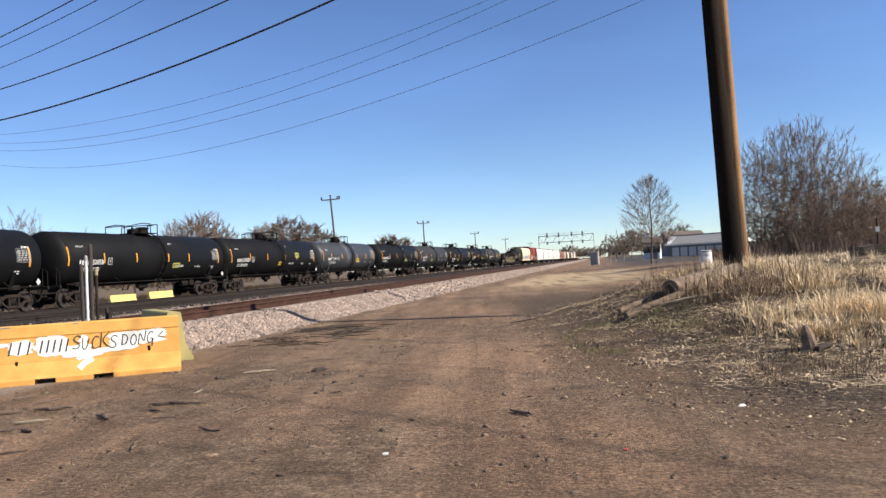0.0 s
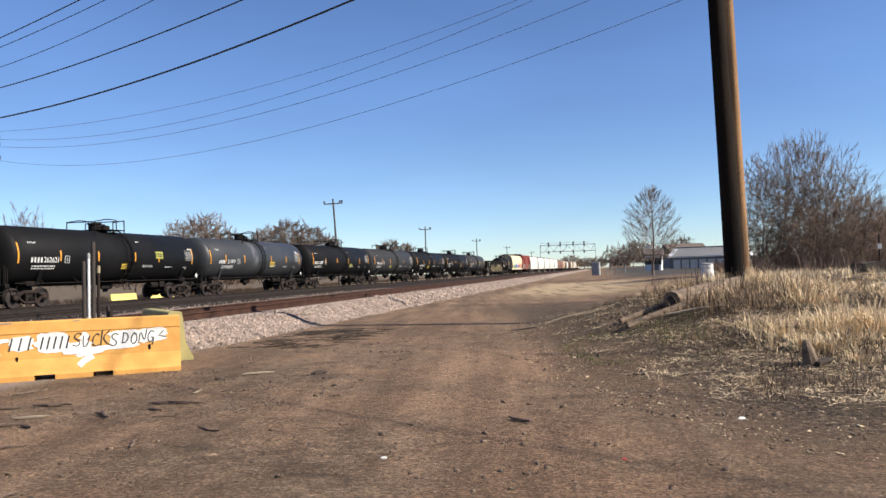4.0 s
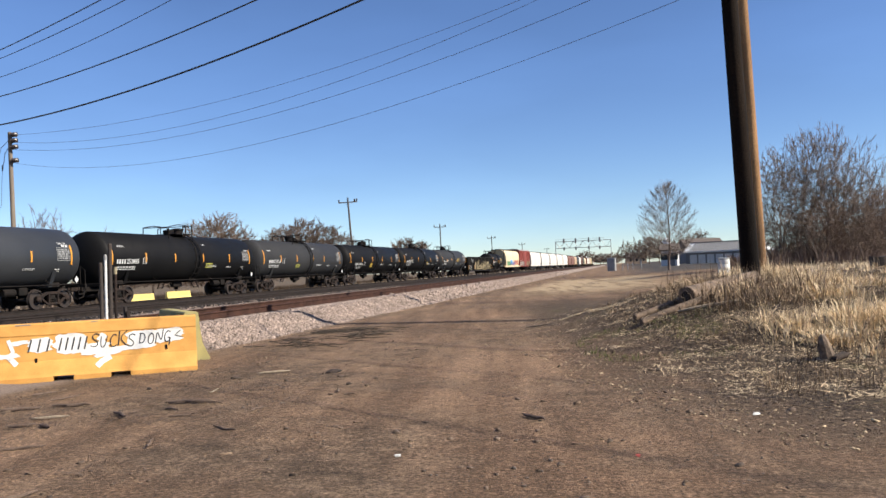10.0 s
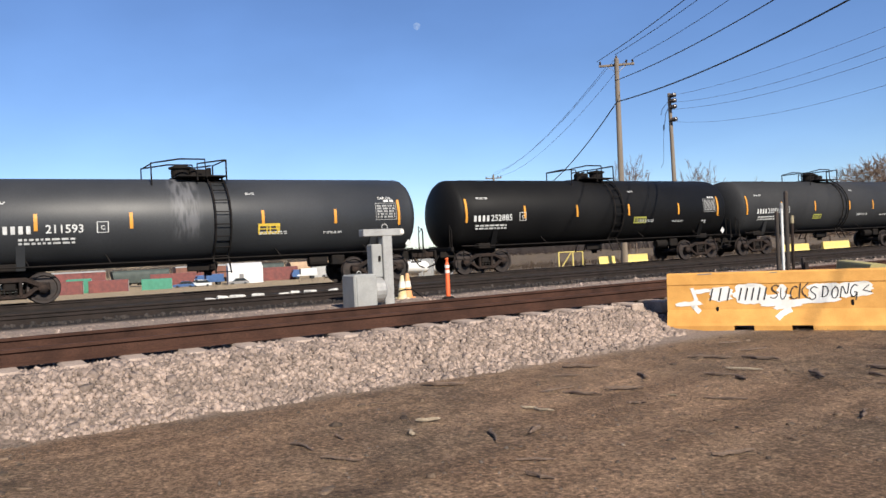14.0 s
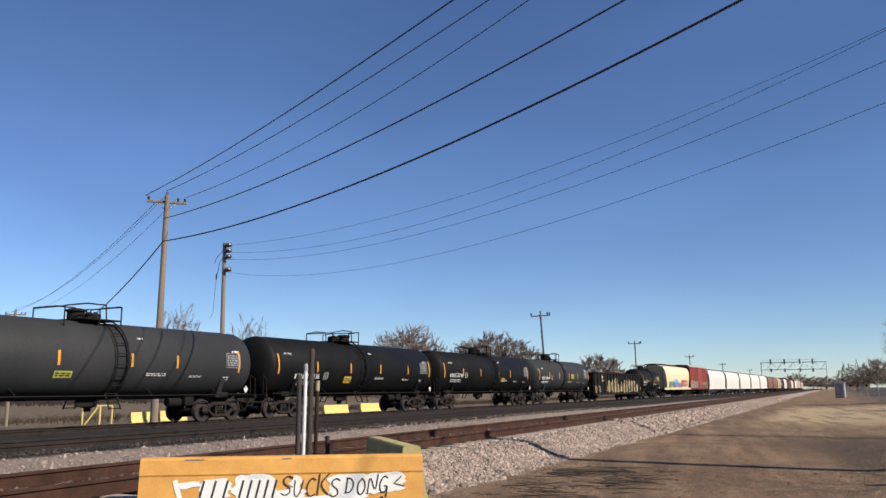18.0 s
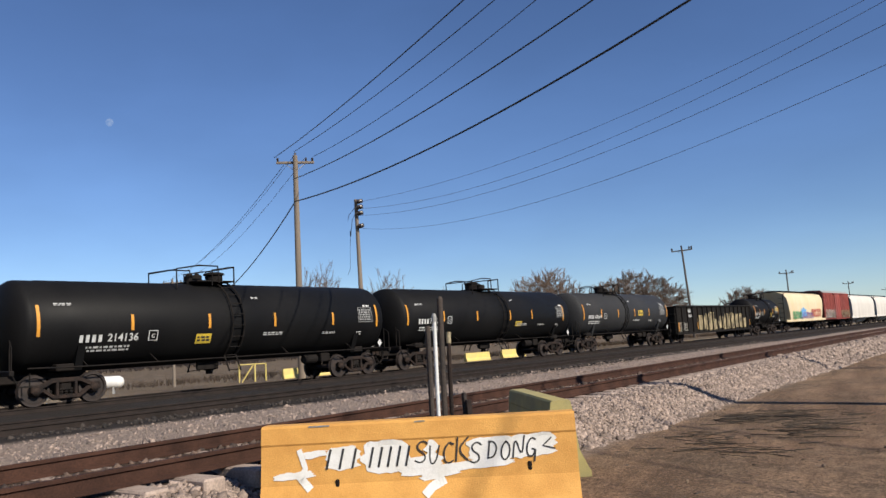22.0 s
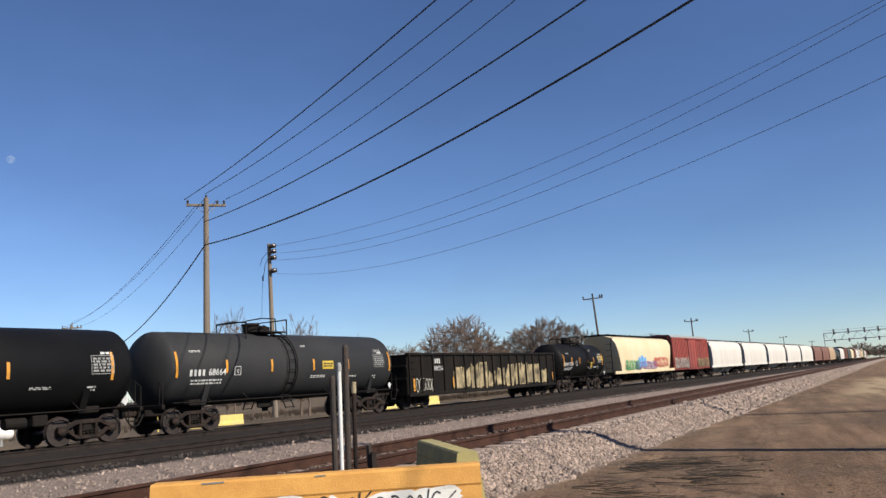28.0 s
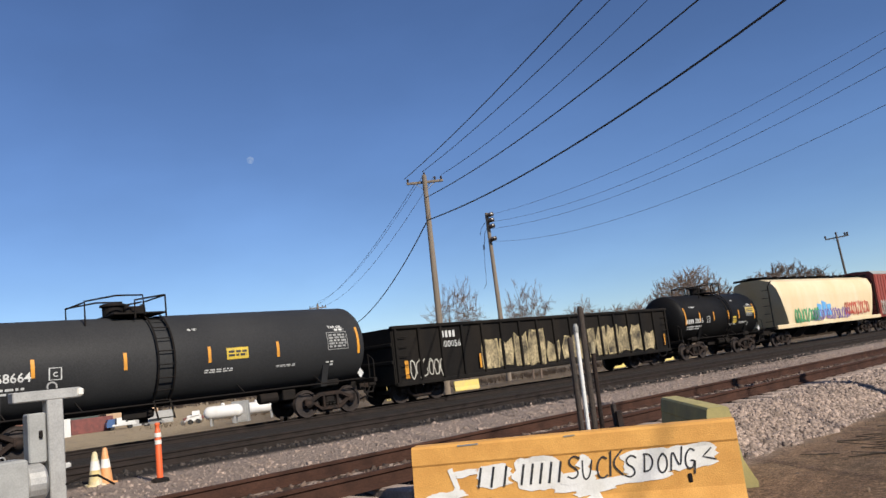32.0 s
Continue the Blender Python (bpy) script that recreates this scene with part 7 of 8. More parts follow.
# ---- bare trees ----
def rods(name, segs, material):
    """Fine three-sided rods as one mesh; each row holds two ends and two radii."""
    g = np.array(segs)
    p, q, r = g[:, 0:3], g[:, 3:6], g[:, 6:8]
    d = q - p
    d /= np.maximum(np.linalg.norm(d, axis=1, keepdims=True), 1e-6)
    ref = np.where(np.abs(d[:, 2:3]) < 0.9, np.array([[0, 0, 1.0]]), np.array([[1.0, 0, 0]]))
    u = np.cross(d, ref)
    u /= np.linalg.norm(u, axis=1, keepdims=True)
    w = np.cross(d, u)
    v = np.stack([e + (u * math.cos(a) + w * math.sin(a)) * r[:, k:k + 1] for k, e in ((0, p), (1, q)) for a in (0, 2.094, 4.189)], 1).reshape(-1, 3)
    f = (np.array([(0, 3, 4, 1), (1, 4, 5, 2), (2, 5, 3, 0)])[None] + 6 * np.arange(len(g))[:, None, None]).reshape(-1, 4)
    me = bpy.data.meshes.new(name)
    me.vertices.add(len(v))
    me.vertices.foreach_set("co", v.ravel())
    me.loops.add(len(f) * 4)
    me.loops.foreach_set("vertex_index", f.ravel())
    me.polygons.add(len(f))
    me.polygons.foreach_set("loop_start", np.arange(0, len(f) * 4, 4))
    me.update(calc_edges=True)
    me.materials.append(material)
    return me


def crown_points(rng, n, h, w, trunk, low, style, lump, seed):
    """Where the branch tips of a crown lie: a lumpy dome, a spindle or an upswept vase."""
    out = []
    top = (1 - trunk) * h
    for _ in range(n):
        a = rng.uniform(0, 2 * math.pi)
        if style == "spindle":
            u = rng.random()
            r = w / 2 * math.sin(math.pi * (0.06 + 0.92 * u) ** 0.85) ** 0.6 * rng.random() ** 0.4
            p = Vector((math.cos(a) * r, math.sin(a) * r, trunk * h + u * top))
        else:
            e = math.asin(rng.uniform(low, 1.0))
            k = rng.random() ** (0.36 if style == "dome" else 0.5)
            d = Vector((math.cos(a) * math.cos(e), math.sin(a) * math.cos(e), math.sin(e)))
            k *= 1 + lump * noise.noise(d * 2.1 + Vector((seed, 0, 0))) + 0.5 * lump * noise.noise(d * 5.0 + Vector((0, seed, 0)))
            p = Vector((d.x * w / 2 * k, d.y * w / 2 * k, trunk * h + top * 0.93 * k * (d.z if style == "dome" else d.z ** 0.8)))
        out.append(p)
    return out


def grow(p, pts, out, tips, rng, least, thin, bow):
    """Branches from p to the tips: on to their middle by part of the way, then parted in two by where they lie."""
    n = len(pts)
    if n == 1:
        out.append((*p, *pts[0], least, least * 0.7))
        tips.append((pts[0], (pts[0] - p).normalized()))
        return
    c = sum(pts, Vector()) / n
    L = (c - p).length
    f = 0.3 if n > 40 else 0.42
    q = p + (c - p) * f + Vector((rng.gauss(0, 0.05), rng.gauss(0, 0.05), rng.gauss(bow, 0.04))) * L
    out.append((*p, *q, max(least, thin * n ** 0.5), max(least, thin * n ** 0.5 * 0.86)))
    g = np.array([(v - q).normalized()[:] for v in pts])
    cov = np.cov(g.T) + np.diag([1e-6] * 3)
    val, vec = np.linalg.eigh(cov)
    axis = vec[:, 2] + 0.45 * vec[:, 1] * rng.uniform(-1, 1)
    order = np.argsort(g @ axis)
    m = max(1, min(n - 1, int(n * rng.uniform(0.33, 0.67))))
    for part_of in (order[:m], order[m:]):
        grow(q, [pts[i] for i in part_of], out, tips, rng, least, thin, bow)


def tree(label, x, y, h, w, seed, bark=None, twigs=None, n=420, trunk=0.18, low=0.1, style="dome", stems=1, sweep=0.0, lump=0.3, spray=7, thin=0.0045, group="", fine=1.0):
    """A leafless tree: trunk, limbs that part again and again to fill the crown, and sprays of fine twigs at their tips."""
    rng = random.Random(seed)
    th = empty("bare_tree", pose(x, y, height(x, y) - 0.1), label, "tree", group)
    far = math.hypot(x - 7, y)
    least = 0.00019 * far * fine
    pts = crown_points(rng, n, h, w, trunk, low, style, lump, seed)
    pts = [p + Vector((sweep * max(0.0, p.z - trunk * h), 0, 0)) for p in pts]
    limbs, tips, bt = [], [], Build()
    for s in range(stems):
        mine = pts if stems == 1 else sorted(pts, key=lambda p: math.atan2(p.y, p.x))[s * len(pts) // stems:(s + 1) * len(pts) // stems]
        base = Vector((0, 0, 0)) if stems == 1 else Vector((rng.gauss(0, 0.05 * w), rng.gauss(0, 0.05 * w), 0))
        fork = base + Vector((rng.gauss(0, 0.008 * w), rng.gauss(0, 0.008 * w), trunk * h))
        r0 = max(least * 2, thin * h / 9 * len(mine) ** 0.5)
        bt.tube([base, base.lerp(fork, 0.5), fork], [r0 * 1.35, r0 * 1.08, r0], 8, False)
        if style == "spindle":
            col = [fork + Vector((rng.gauss(0, 0.02 * w), rng.gauss(0, 0.02 * w), (1 - trunk) * h * k)) for k in (0.0, 0.3, 0.6, 0.9)]
            bt.tube(col, [r0, r0 * 0.7, r0 * 0.4, least], 6, False)
            groups = {}
            for p in mine:
                hub = max(0.0, (p.z - trunk * h) / ((1 - trunk) * h) - 0.08 - 0.9 * math.hypot(p.x, p.y) / h)
                groups.setdefault((round(hub * 14), int((math.atan2(p.y, p.x) + 3.2) * 0.9)), []).append(p)
            for (k, _), ps in sorted(groups.items(), key=lambda kv: kv[0]):
                grow(fork + Vector((0, 0, (1 - trunk) * h * k / 14)), ps, limbs, tips, rng, least, thin * h / 11, -0.03)
        else:
            grow(fork, mine, limbs, tips, rng, least, thin * h / 9, 0.02)
    reach = 0.62 * (h * w * w) ** (1 / 3) / len(pts) ** (1 / 3)
    segs = []
    for p, d in tips:
        for _ in range(2 * spray):
            v = (d * 1.0 + Vector((rng.gauss(0, 0.33), rng.gauss(0, 0.33), rng.gauss(0.2, 0.3)))).normalized() * reach * rng.uniform(0.5, 1.15)
            o = p - d * reach * rng.uniform(0.1, 1.5)
            segs.append((*o, *(o + v), least * 0.55, least * 0.32))
    part("trunk", bt, bark or M_BARK, th)
    part("limbwork", rods("limbwork", limbs, bark or M_BARK), None, th)
    part("crown", rods("crown", segs, twigs or M_BARKG), None, th)
    return th


G1 = "bare trees beyond the railway"
tree("wide bare tree with reddish-brown twigs", -74.5, 154, 18.6, 23, 1, None, M_BARKR, 1900, 0.14, -0.05, "dome", lump=0.10, spray=7, group=G1, fine=1.4)
tree("broad dense bare tree with a flat rounded crown", -81.0, 218, 21.4, 34, 2, None, M_BARK, 2400, 0.16, -0.05, "dome", lump=0.12, spray=7, group=G1, fine=1.45)
tree("small bare tree with grey-brown twigs", -87, 133, 14.2, 15, 3, None, M_BARKG, 600, 0.2, 0.0, "dome", lump=0.13, spray=4, group=G1, fine=1.5)
tree("small bare tree with grey-brown twigs", -80, 138, 12.4, 16, 4, None, M_BARKR, 600, 0.2, 0.0, "dome", lump=0.13, spray=4, group=G1, fine=1.5)
tree("thin bare willow with fine tan twigs", -57.5, 68, 13.0, 9, 5, None, M_BARKR, 620, 0.12, 0.25, "vase", 2, lump=0.2, spray=5, group=G1, fine=1.0)
tree("thin bare willow with fine tan twigs", -54, 76, 11.8, 8.5, 6, None, M_BARKR, 620, 0.12, 0.25, "vase", 2, lump=0.2, spray=5, group=G1, fine=1.0)
tree("dark bare tree far along the line", -80, 330, 19.5, 27, 7, None, M_BARK, 700, 0.18, 0.0, "dome", lump=0.12, spray=5, group=G1, fine=2.0)
tree("wide bare tree with reddish-brown twigs", -92, 166, 14.5, 19, 8, None, M_BARKR, 600, 0.18, 0.0, "dome", lump=0.13, spray=4, group=G1, fine=1.5)
tree("small bare tree with grey-brown twigs", -84, 184, 14.8, 18, 18, None, M_BARKR, 600, 0.18, 0.0, "dome", lump=0.13, spray=4, group=G1, fine=1.5)
G2 = "bare trees on the far right"
tree("upright bare tree with a narrow spindle crown", 13.7, 81, 8.9, 6.2, 9, None, M_BARKG, 700, 0.17, 0.0, "spindle", spray=4, group=G2, fine=0.7)
for i, (x, y, h, w, lean) in enumerate(((19.4, 55.5, 8.6, 4.2, 0.0), (21.2, 57, 10.6, 5.6, 0.03), (22.6, 58, 10.9, 5.6, 0.06), (23.9, 58.5, 9.4, 5.6, 0.16), (25.4, 60, 7.9, 6.0, 0.25), (27.6, 62, 6.3, 6.0, 0.3), (31.2, 64, 4.6, 6.5, 0.2), (34.5, 66, 4.3, 7, 0.2), (24.2, 55.6, 5.6, 6, 0.3), (27.6, 58.0, 4.5, 6.5, 0.3), (21.6, 54.6, 4.8, 4.5, 0.1))):
    tree("bare grey tree with fine forking twigs" if i < 3 else "bare many-stemmed shrub with fine brown twigs", x, y, h, w, 30 + i, M_BARK, M_BARKG if i < 3 else M_BARKR, 1000 if i < 3 else 640, 0.06, 0.12, "vase", 2 if i < 3 else 4, lean, 0.12, 4, 0.0036, "thicket on the right", 1.0)
for i, (x, y, h, w) in enumerate(((43.0, 86, 9.8, 7), (52, 84, 9.5, 8), (58, 90, 11.5, 10), (47, 97, 7.5, 10), (37, 82, 6.2, 8), (66, 96, 12.0, 10), (72, 88, 11.0, 10), (40, 100, 7.0, 11))):
    tree("bare tree behind the rough grass", x, y, h, w, 50 + i, None, M_BARKG, 420, 0.2 if i == 0 else 0.1, 0.15, "vase", 1 if i == 0 else 2, lump=0.14, spray=4, group=G2, fine=1.0)
for i, (x, y, h, w) in enumerate(((4, 470, 8, 14), (-3, 500, 8, 14), (18, 260, 10, 12), (13.5, 280, 9.8, 13), (24, 250, 8, 11), (30, 235, 9, 11), (-12, 520, 11, 16), (23, 300, 11, 15), (35, 280, 11, 15))):
    tree("dark bare tree on the skyline", x, y, h, w, 70 + i, None, M_BARK, 240, 0.18, 0.0, "dome", lump=0.14, spray=4, group="trees on the skyline", fine=1.3)


# ---- scrub along the horizon ----
def scrub(name, n, place, h, material, label):
    rng = np.random.default_rng(n)
    vs, fs = [], []
    for x, y, k in place(rng, n):
        z = height(x, y)
        for j in range(5):
            a, l = rng.uniform(0, 6.28), h * k * rng.uniform(0.5, 1.0)
            w = 0.02 * l + 0.01
            t = (math.cos(a) * l * 0.35, math.sin(a) * l * 0.35)
            i0 = len(vs)
            vs += [(x - w, y, z), (x + w, y, z), (x + t[0] * 0.5 + w * 0.7, y + t[1] * 0.5, z + l * 0.55), (x + t[0] * 0.5 - w * 0.7, y + t[1] * 0.5, z + l * 0.55), (x + t[0], y + t[1], z + l)]
            fs += [(i0, i0 + 1, i0 + 2, i0 + 3), (i0 + 3, i0 + 2, i0 + 4)]
    me = bpy.data.meshes.new(name)
    me.from_pydata(vs, [], fs)
    me.materials.append(material)
    return tagged(new(name, me), label, "vegetation", kind="stuff")


M_STRAW = mat("dead_grass_straw", (0.92, 0.73, 0.47), (0.66, 0.49, 0.29), 1.2, 0.9, 0, 0.0, 30, 0.15, vary=0.35)
M_DRYW = mat("dead_weed_brown", (0.26, 0.175, 0.10), (0.15, 0.10, 0.06), 1.2, 0.9, 0, 0.0, 30, 0.2, vary=0.4)
M_GREENG = mat("short_green_grass", (0.12, 0.14, 0.035), (0.16, 0.15, 0.05), 2, 0.9, 0, 0.0, 30, 0.2, vary=0.4)
scrub("far_scrub", 5200, lambda g, n: [(x, y, k) for x, y, k in zip(g.uniform(-140, -62, n), g.uniform(60, 420, n), g.uniform(0.5, 1.2, n))], 1.3, M_DRYW, "tangled brown scrub beyond the railway yard")
scrub("far_woods", 5200, lambda g, n: [(x, y, k) for x, y, k in zip(g.uniform(-470, -330, n), g.uniform(-260, 420, n), g.uniform(0.45, 1.1, n))], 9.5, M_BARKG, "hazy bare woods far behind the yard")
scrub("far_woods_beyond_grass", 2600, lambda g, n: [(x, y, k) for x, y, k in zip(g.uniform(52, 150, n), g.uniform(110, 190, n), g.uniform(0.4, 1.0, n))], 9.0, M_BARKG, "hazy bare woods behind the rough grass")
scrub("skyline_scrub", 2600, lambda g, n: [(x, y, k) for x, y, k in zip(g.uniform(12, 140, n), g.uniform(130, 520, n), g.uniform(0.4, 1.2, n)) if x > 24 + 0.05 * y], 5.0, M_DRYW, "brown scrub along the skyline")
scrub("thicket_floor", 1500, lambda g, n: [(x, y, k) for x, y, k in zip(g.uniform(17.5, 40, n), g.uniform(51, 70, n), g.uniform(0.3, 1.1, n))], 1.5, M_BARKR, "dense brown undergrowth below the bare shrubs")


# ---- dead grass on the rise ----
def blades(name, spots, hmin, hmax, w, material, label, seed, bendy=0.5):
    """Curved grass blades, joined: four-sided strips that narrow and lean."""
    g = np.random.default_rng(seed)
    p = np.array(spots)
    n = len(p)
    h = g.uniform(hmin, hmax, n) * p[:, 3]
    a = p[:, 4] + g.normal(0, 0.9, n)
    lean = np.abs(g.normal(0, bendy, n))
    dx, dy = np.cos(a), np.sin(a)
    ws = w * g.uniform(0.6, 1.4, n)
    px, py = -dy, dx
    rows = []
    for f, wf in ((0, 1.0), (0.4, 0.85), (0.75, 0.55), (1.0, 0.12)):
        off = lean * h * f ** 2
        zz = h * f * (1 - 0.3 * np.minimum(lean, 1.5) * f) / (1 + 1.6 * max(0.0, bendy - 1.1))
        for s in (-1, 1):
            rows.append(np.stack([p[:, 0] + dx * off + s * px * ws * wf, p[:, 1] + dy * off + s * py * ws * wf, p[:, 2] + (0.028 if bendy > 1.2 else 0.0) + zz], 1))
    v = np.stack(rows, 1).reshape(-1, 3)
    q = np.array([(0, 1, 3, 2), (2, 3, 5, 4), (4, 5, 7, 6)])
    f = (q[None] + 8 * np.arange(n)[:, None, None]).reshape(-1, 4)
    me = bpy.data.meshes.new(name)
    me.vertices.add(len(v))
    me.vertices.foreach_set("co", v.ravel())
    me.loops.add(len(f) * 4)
    me.loops.foreach_set("vertex_index", f.ravel())
    me.polygons.add(len(f))
    me.polygons.foreach_set("loop_start", np.arange(0, len(f) * 4, 4))
    me.update(calc_edges=True)
    me.materials.append(material)
    return tagged(new(name, me), label, "grass", kind="stuff")


def grass_spots(seed, n, x0, x1, y0, y1, keep):
    g = random.Random(seed)
    out = []
    for _ in range(n):
        cx, cy = g.uniform(x0, x1), g.uniform(y0, y1)
        k = keep(cx, cy)
        if g.random() > k:
            continue
        tuft = g.uniform(0.55, 1.35)
        for _ in range(12):
            ox, oy = g.gauss(0, 0.065), g.gauss(0, 0.065)
            x, y = cx + ox, cy + oy
            out.append((x, y, height(x, y) - 0.02, (0.5 + 0.6 * k) * tuft, math.atan2(oy, ox)))
    return out


def heap(x, y):
    """The strip of dark timbers, where nothing grows."""
    k = (y - 11.2) / 6.6
    return -0.15 < k < 1.1 and abs(x - 14.45 - 1.25 * k) < 0.65


def tall_zone(x, y):
    d = x - road_edge(y)
    k = sstep(2.6, 4.2, d + 1.1 * noise.noise(Vector((x * 0.6, y * 0.6, 2)))) * sstep(8.6, 10.4, y)
    k *= 1 - 0.75 * sstep(15.5, 17.5, y) * (1 - sstep(12.0, 12.8, x))
    k *= 1 - 0.8 * sstep(12.6, 13.6, x) * sstep(12.5, 14.0, y)
    return 0.0 if heap(x, y) else k * (0.1 + 0.9 * sstep(-0.1, 0.25, noise.noise(Vector((x * 0.75, y * 0.75, 9)))))


def clump_spots(seed, n, x0, x1, y0, y1, keep, count, spread_r):
    """Rounded clumps: tall in their middle, leaning out at their rim."""
    g = random.Random(seed)
    out = []
    for _ in range(n):
        cx, cy = g.uniform(x0, x1), g.uniform(y0, y1)
        k = keep(cx, cy)
        if g.random() > k:
            continue
        tuft, rad = g.uniform(0.5, 1.3) * (0.5 + 0.5 * min(1.0, k)), spread_r * g.uniform(0.6, 1.4)
        for _ in range(count):
            ox, oy = g.gauss(0, rad), g.gauss(0, rad)
            far = math.hypot(ox, oy) / rad
            out.append((cx + ox, cy + oy, height(cx + ox, cy + oy) - 0.02, tuft * max(0.3, 1.1 - 0.3 * far) * g.uniform(0.6, 1.1), math.atan2(oy, ox)))
    return out


blades("tall_dead_grass", clump_spots(1, 1500, 9.5, 19, 8.6, 22, tall_zone, 95, 0.15), 0.3, 0.62, 0.0055, M_STRAW, "tall bleached dead grass in clumps on the rise", 11, 0.95)
blades("bent_dead_grass", clump_spots(21, 1500, 9.5, 19, 8.4, 22, tall_zone, 34, 0.2), 0.15, 0.36, 0.0075, M_STRAW, "bent and broken straw among the clumps", 22, 1.1)
blades("far_dead_grass", grass_spots(2, 2600, 12, 40, 22, 50, lambda x, y: 0.8 if x - road_edge(y) > 2.5 else 0), 0.12, 0.34, 0.010, M_STRAW, "bleached dead grass behind the poles", 12)
blades("brown_weeds", clump_spots(3, 1500, 8, 19, 7.6, 22, lambda x, y: 0.0 if heap(x, y) else 0.55 * sstep(0.6, 2.0, x - road_edge(y) + 1.3 * noise.noise(Vector((x * 0.8, y * 0.8, 31)))), 26, 0.16), 0.12, 0.4, 0.0042, M_DRYW, "brown dead weeds among the grass", 13, 0.9)
blades("dark_weeds", clump_spots(23, 900, 8, 17, 7.6, 18, lambda x, y: 0.0 if heap(x, y) else 0.6 * sstep(1.0, 2.2, x - road_edge(y)) * (1 - sstep(4.5, 6.0, x - road_edge(y))), 20, 0.2), 0.06, 0.26, 0.005, mat("dark_dead_weed", (0.085, 0.06, 0.038), (0.04, 0.029, 0.02), 1.2, 0.9, 0, 0.0, 30, 0.2, vary=0.5), "dark matted weeds at the foot of the rise", 24, 1.0)
blades("straw_litter", grass_spots(4, 3600, 6.5, 15, 7.4, 18, lambda x, y: 0.5 * sstep(0.2, 2.2, x - road_edge(y) + 1.4 * noise.noise(Vector((x, y, 4))))), 0.04, 0.14, 0.0042, M_STRAW, "flattened straw and wood chips on dark litter", 14, 2.6)
blades("green_tufts", grass_spots(5, 500, 7.6, 10.5, 10.2, 13.2, lambda x, y: 0.8 if noise.noise(Vector((x * 0.8, y * 0.8, 1))) > -0.05 and x - road_edge(y) > 0.4 else 0), 0.03, 0.09, 0.004, M_GREENG, "thin green grass in dark soil", 15)
blades("brush_tangle", clump_spots(7, 150, 10.0, 12.4, 12.6, 17.6, lambda x, y: 0.8, 24, 0.2), 0.3, 0.85, 0.0055, M_DRYW, "tangled brown brush round a cut log", 17, 1.05)
stones("pale_chips", 7000, lambda g, n: [p for p in spread(g, n, 5.8, 15.5, 5, 24, 1.2, 0.004) if p[0] - road_edge(p[1]) > -0.5 + 1.2 * noise.noise(Vector((p[0], p[1], 7)))], 0.0085, mat("pale_chip", (0.55, 0.42, 0.26), (0.34, 0.25, 0.15), 3, 0.95, 0, 0.2, 40, 0.3, vary=0.5), "pale wood chips and leaves in dark litter", 0.3)
blades("lane_twigs", grass_spots(9, 420, 1.5, 5.2, 3.0, 10.5, lambda x, y: 0.7 if noise.noise(Vector((x * 0.7, y * 0.7, 21))) > 0.0 else 0.08), 0.05, 0.2, 0.003, mat("brown_twig_bits", (0.2, 0.13, 0.08), (0.08, 0.055, 0.037), 1.5, 0.95, 0, 0.0, 30, 0.2, vary=0.6), "brown twig and bark bits on the dirt", 19, 2.8)
stones("lane_clods", 1500, lambda g, n: [p for p in spread(g, n, 1.3, 11, -0.5, 20, 1.4, -0.004) if noise.noise(Vector((p[0] * 0.5, p[1] * 0.5, 18))) > 0.0 and p[0] < road_edge(p[1]) + 1], 0.022, mat("earth_clod", (0.15, 0.10, 0.064), (0.075, 0.05, 0.032), 3, 0.95, 0, 0.4, 60, 0.3, vary=0.5), "small brown clods scattered on the lane", 0.5)
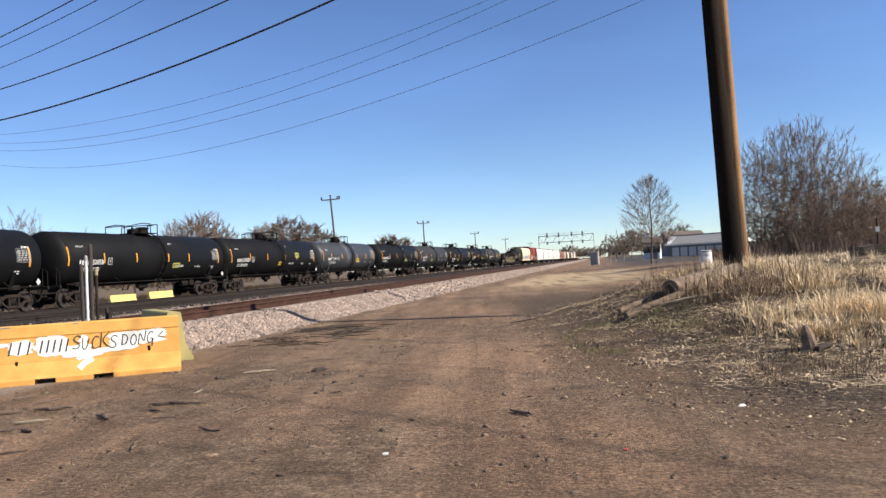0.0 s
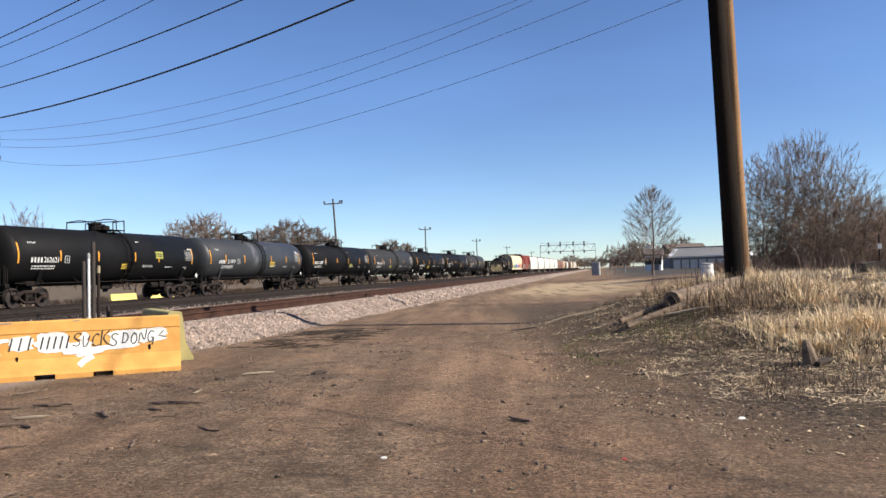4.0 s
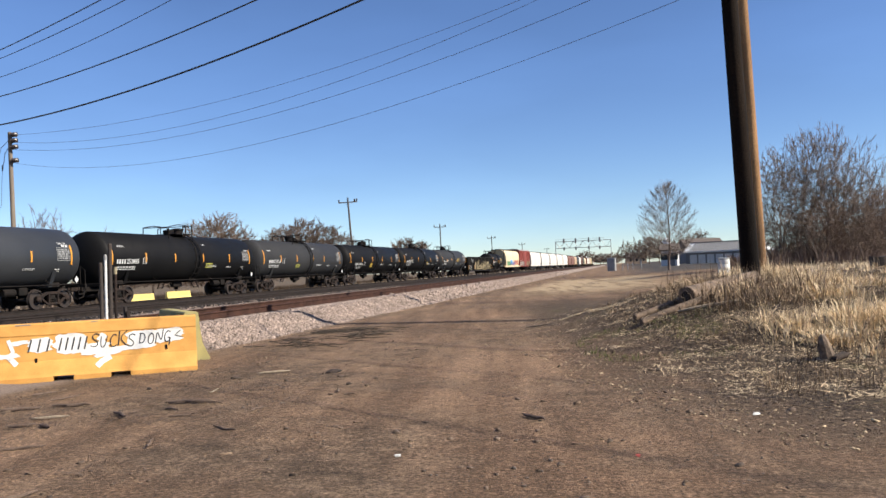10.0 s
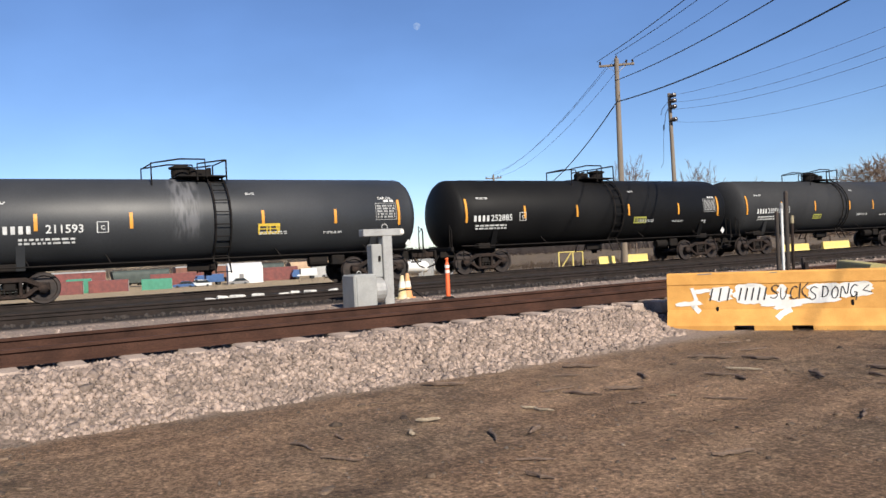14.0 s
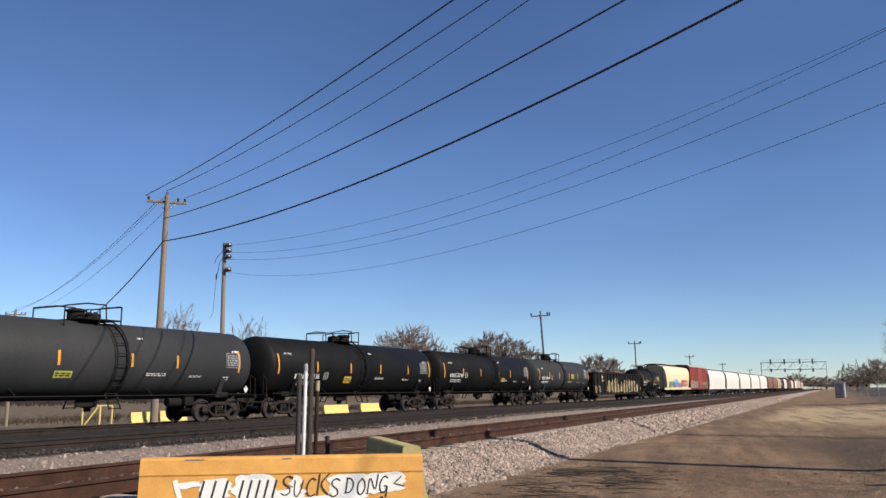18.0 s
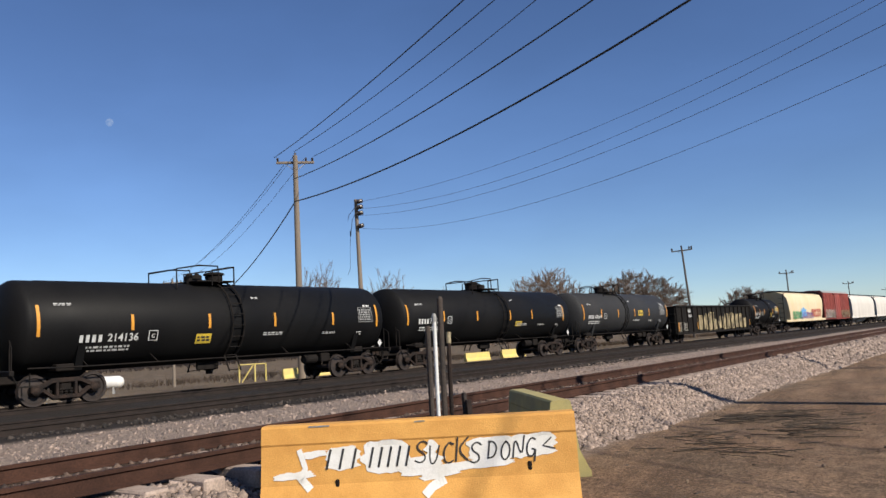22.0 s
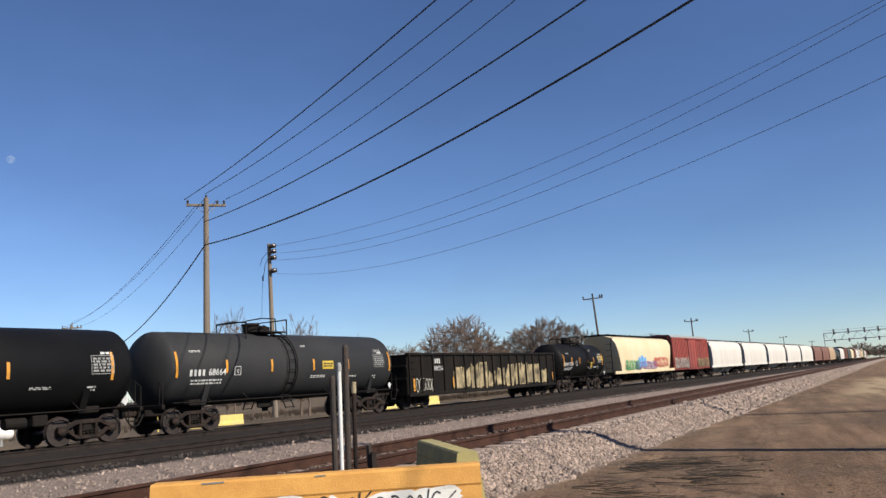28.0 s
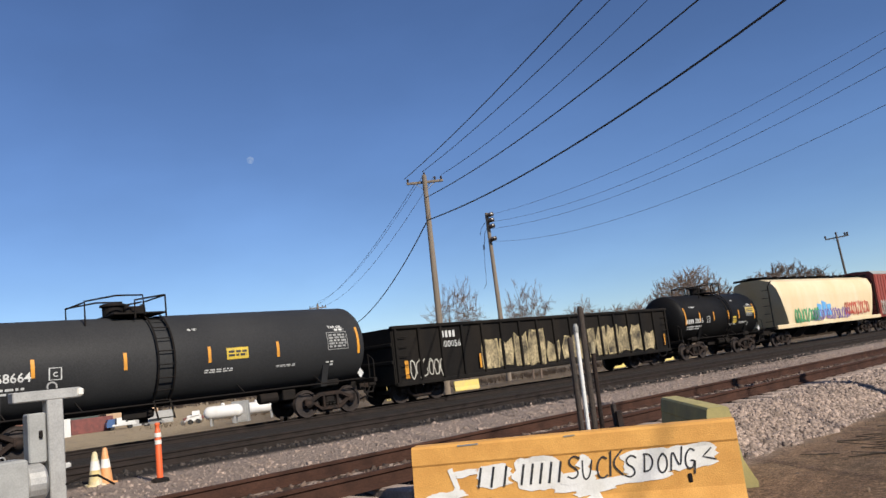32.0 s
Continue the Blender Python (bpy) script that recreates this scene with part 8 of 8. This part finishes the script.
stones("lane_pebbles", 15000, lambda g, n: [p for p in spread(g, n, 1.2, 13, -1, 22, 1.5, -0.003) if noise.noise(Vector((p[0] * 0.6, p[1] * 0.6, 8))) > -0.05], 0.0065, M_GRIT, "small stones trodden into the dirt lane")
stones("dark_wood_chips", 9000, lambda g, n: [p for p in spread(g, n, 5.8, 15.5, 5, 24, 1.2, 0.0) if p[0] - road_edge(p[1]) > -0.4 + 1.0 * noise.noise(Vector((p[0], p[1], 7)))], 0.0105, mat("bark_litter", (0.13, 0.082, 0.05), (0.045, 0.03, 0.02), 3, 0.95, 0, 0.2, 40, 0.3, vary=0.7), "dark bark and chip litter at the lane's edge", 0.35)
blades("lane_straws", grass_spots(6, 200, 1.3, 9.5, 0, 16, lambda x, y: 0.5 if x < road_edge(y) else 0), 0.04, 0.11, 0.002, M_DRYW, "scattered straw bits and bark slivers on the dirt", 16, 2.6)

# dark twigs beside the ballast
tw = random.Random(91)
twig_rods = []
for _ in range(420):
    k = tw.random()
    x, y = 1.7 + 1.9 * tw.random() ** 1.2, 13.4 + 5.0 * tw.random()
    if noise.noise(Vector((x * 0.9, y * 0.6, 12))) < -0.02 and k > 0.12:
        continue
    a, l = tw.gauss(0.2, 0.5), tw.uniform(0.12, 0.7)
    z, e = height(x, y), (x + l * math.cos(a), y + l * math.sin(a))
    twig_rods.append((x, y, z + tw.uniform(0.0, 0.03), e[0], e[1], height(*e) + tw.uniform(0.0, 0.05), tw.uniform(0.005, 0.011), 0.004))
tagged(part("twig_heap", rods("twig_heap", twig_rods, bpy.data.materials["dark_dead_weed"]), None), "dark dead twigs strewn beside the ballast", "twigs", kind="stuff")

# ---- what moves ----
def motions():
    """The wagons roll along the far track; their wheels turn with the way they go."""
    for car, y0 in CARS:
        walk(car, [(t, on_track(y0 + s)) for t, s in TRAVEL])
    steps = [i * 0.125 for i in range(257)]
    for w, y in SPIN:
        walk(w, [(t, pose(0, y, 0, math.degrees(travel(t) / WHEEL_R))) for t in steps])


motions()
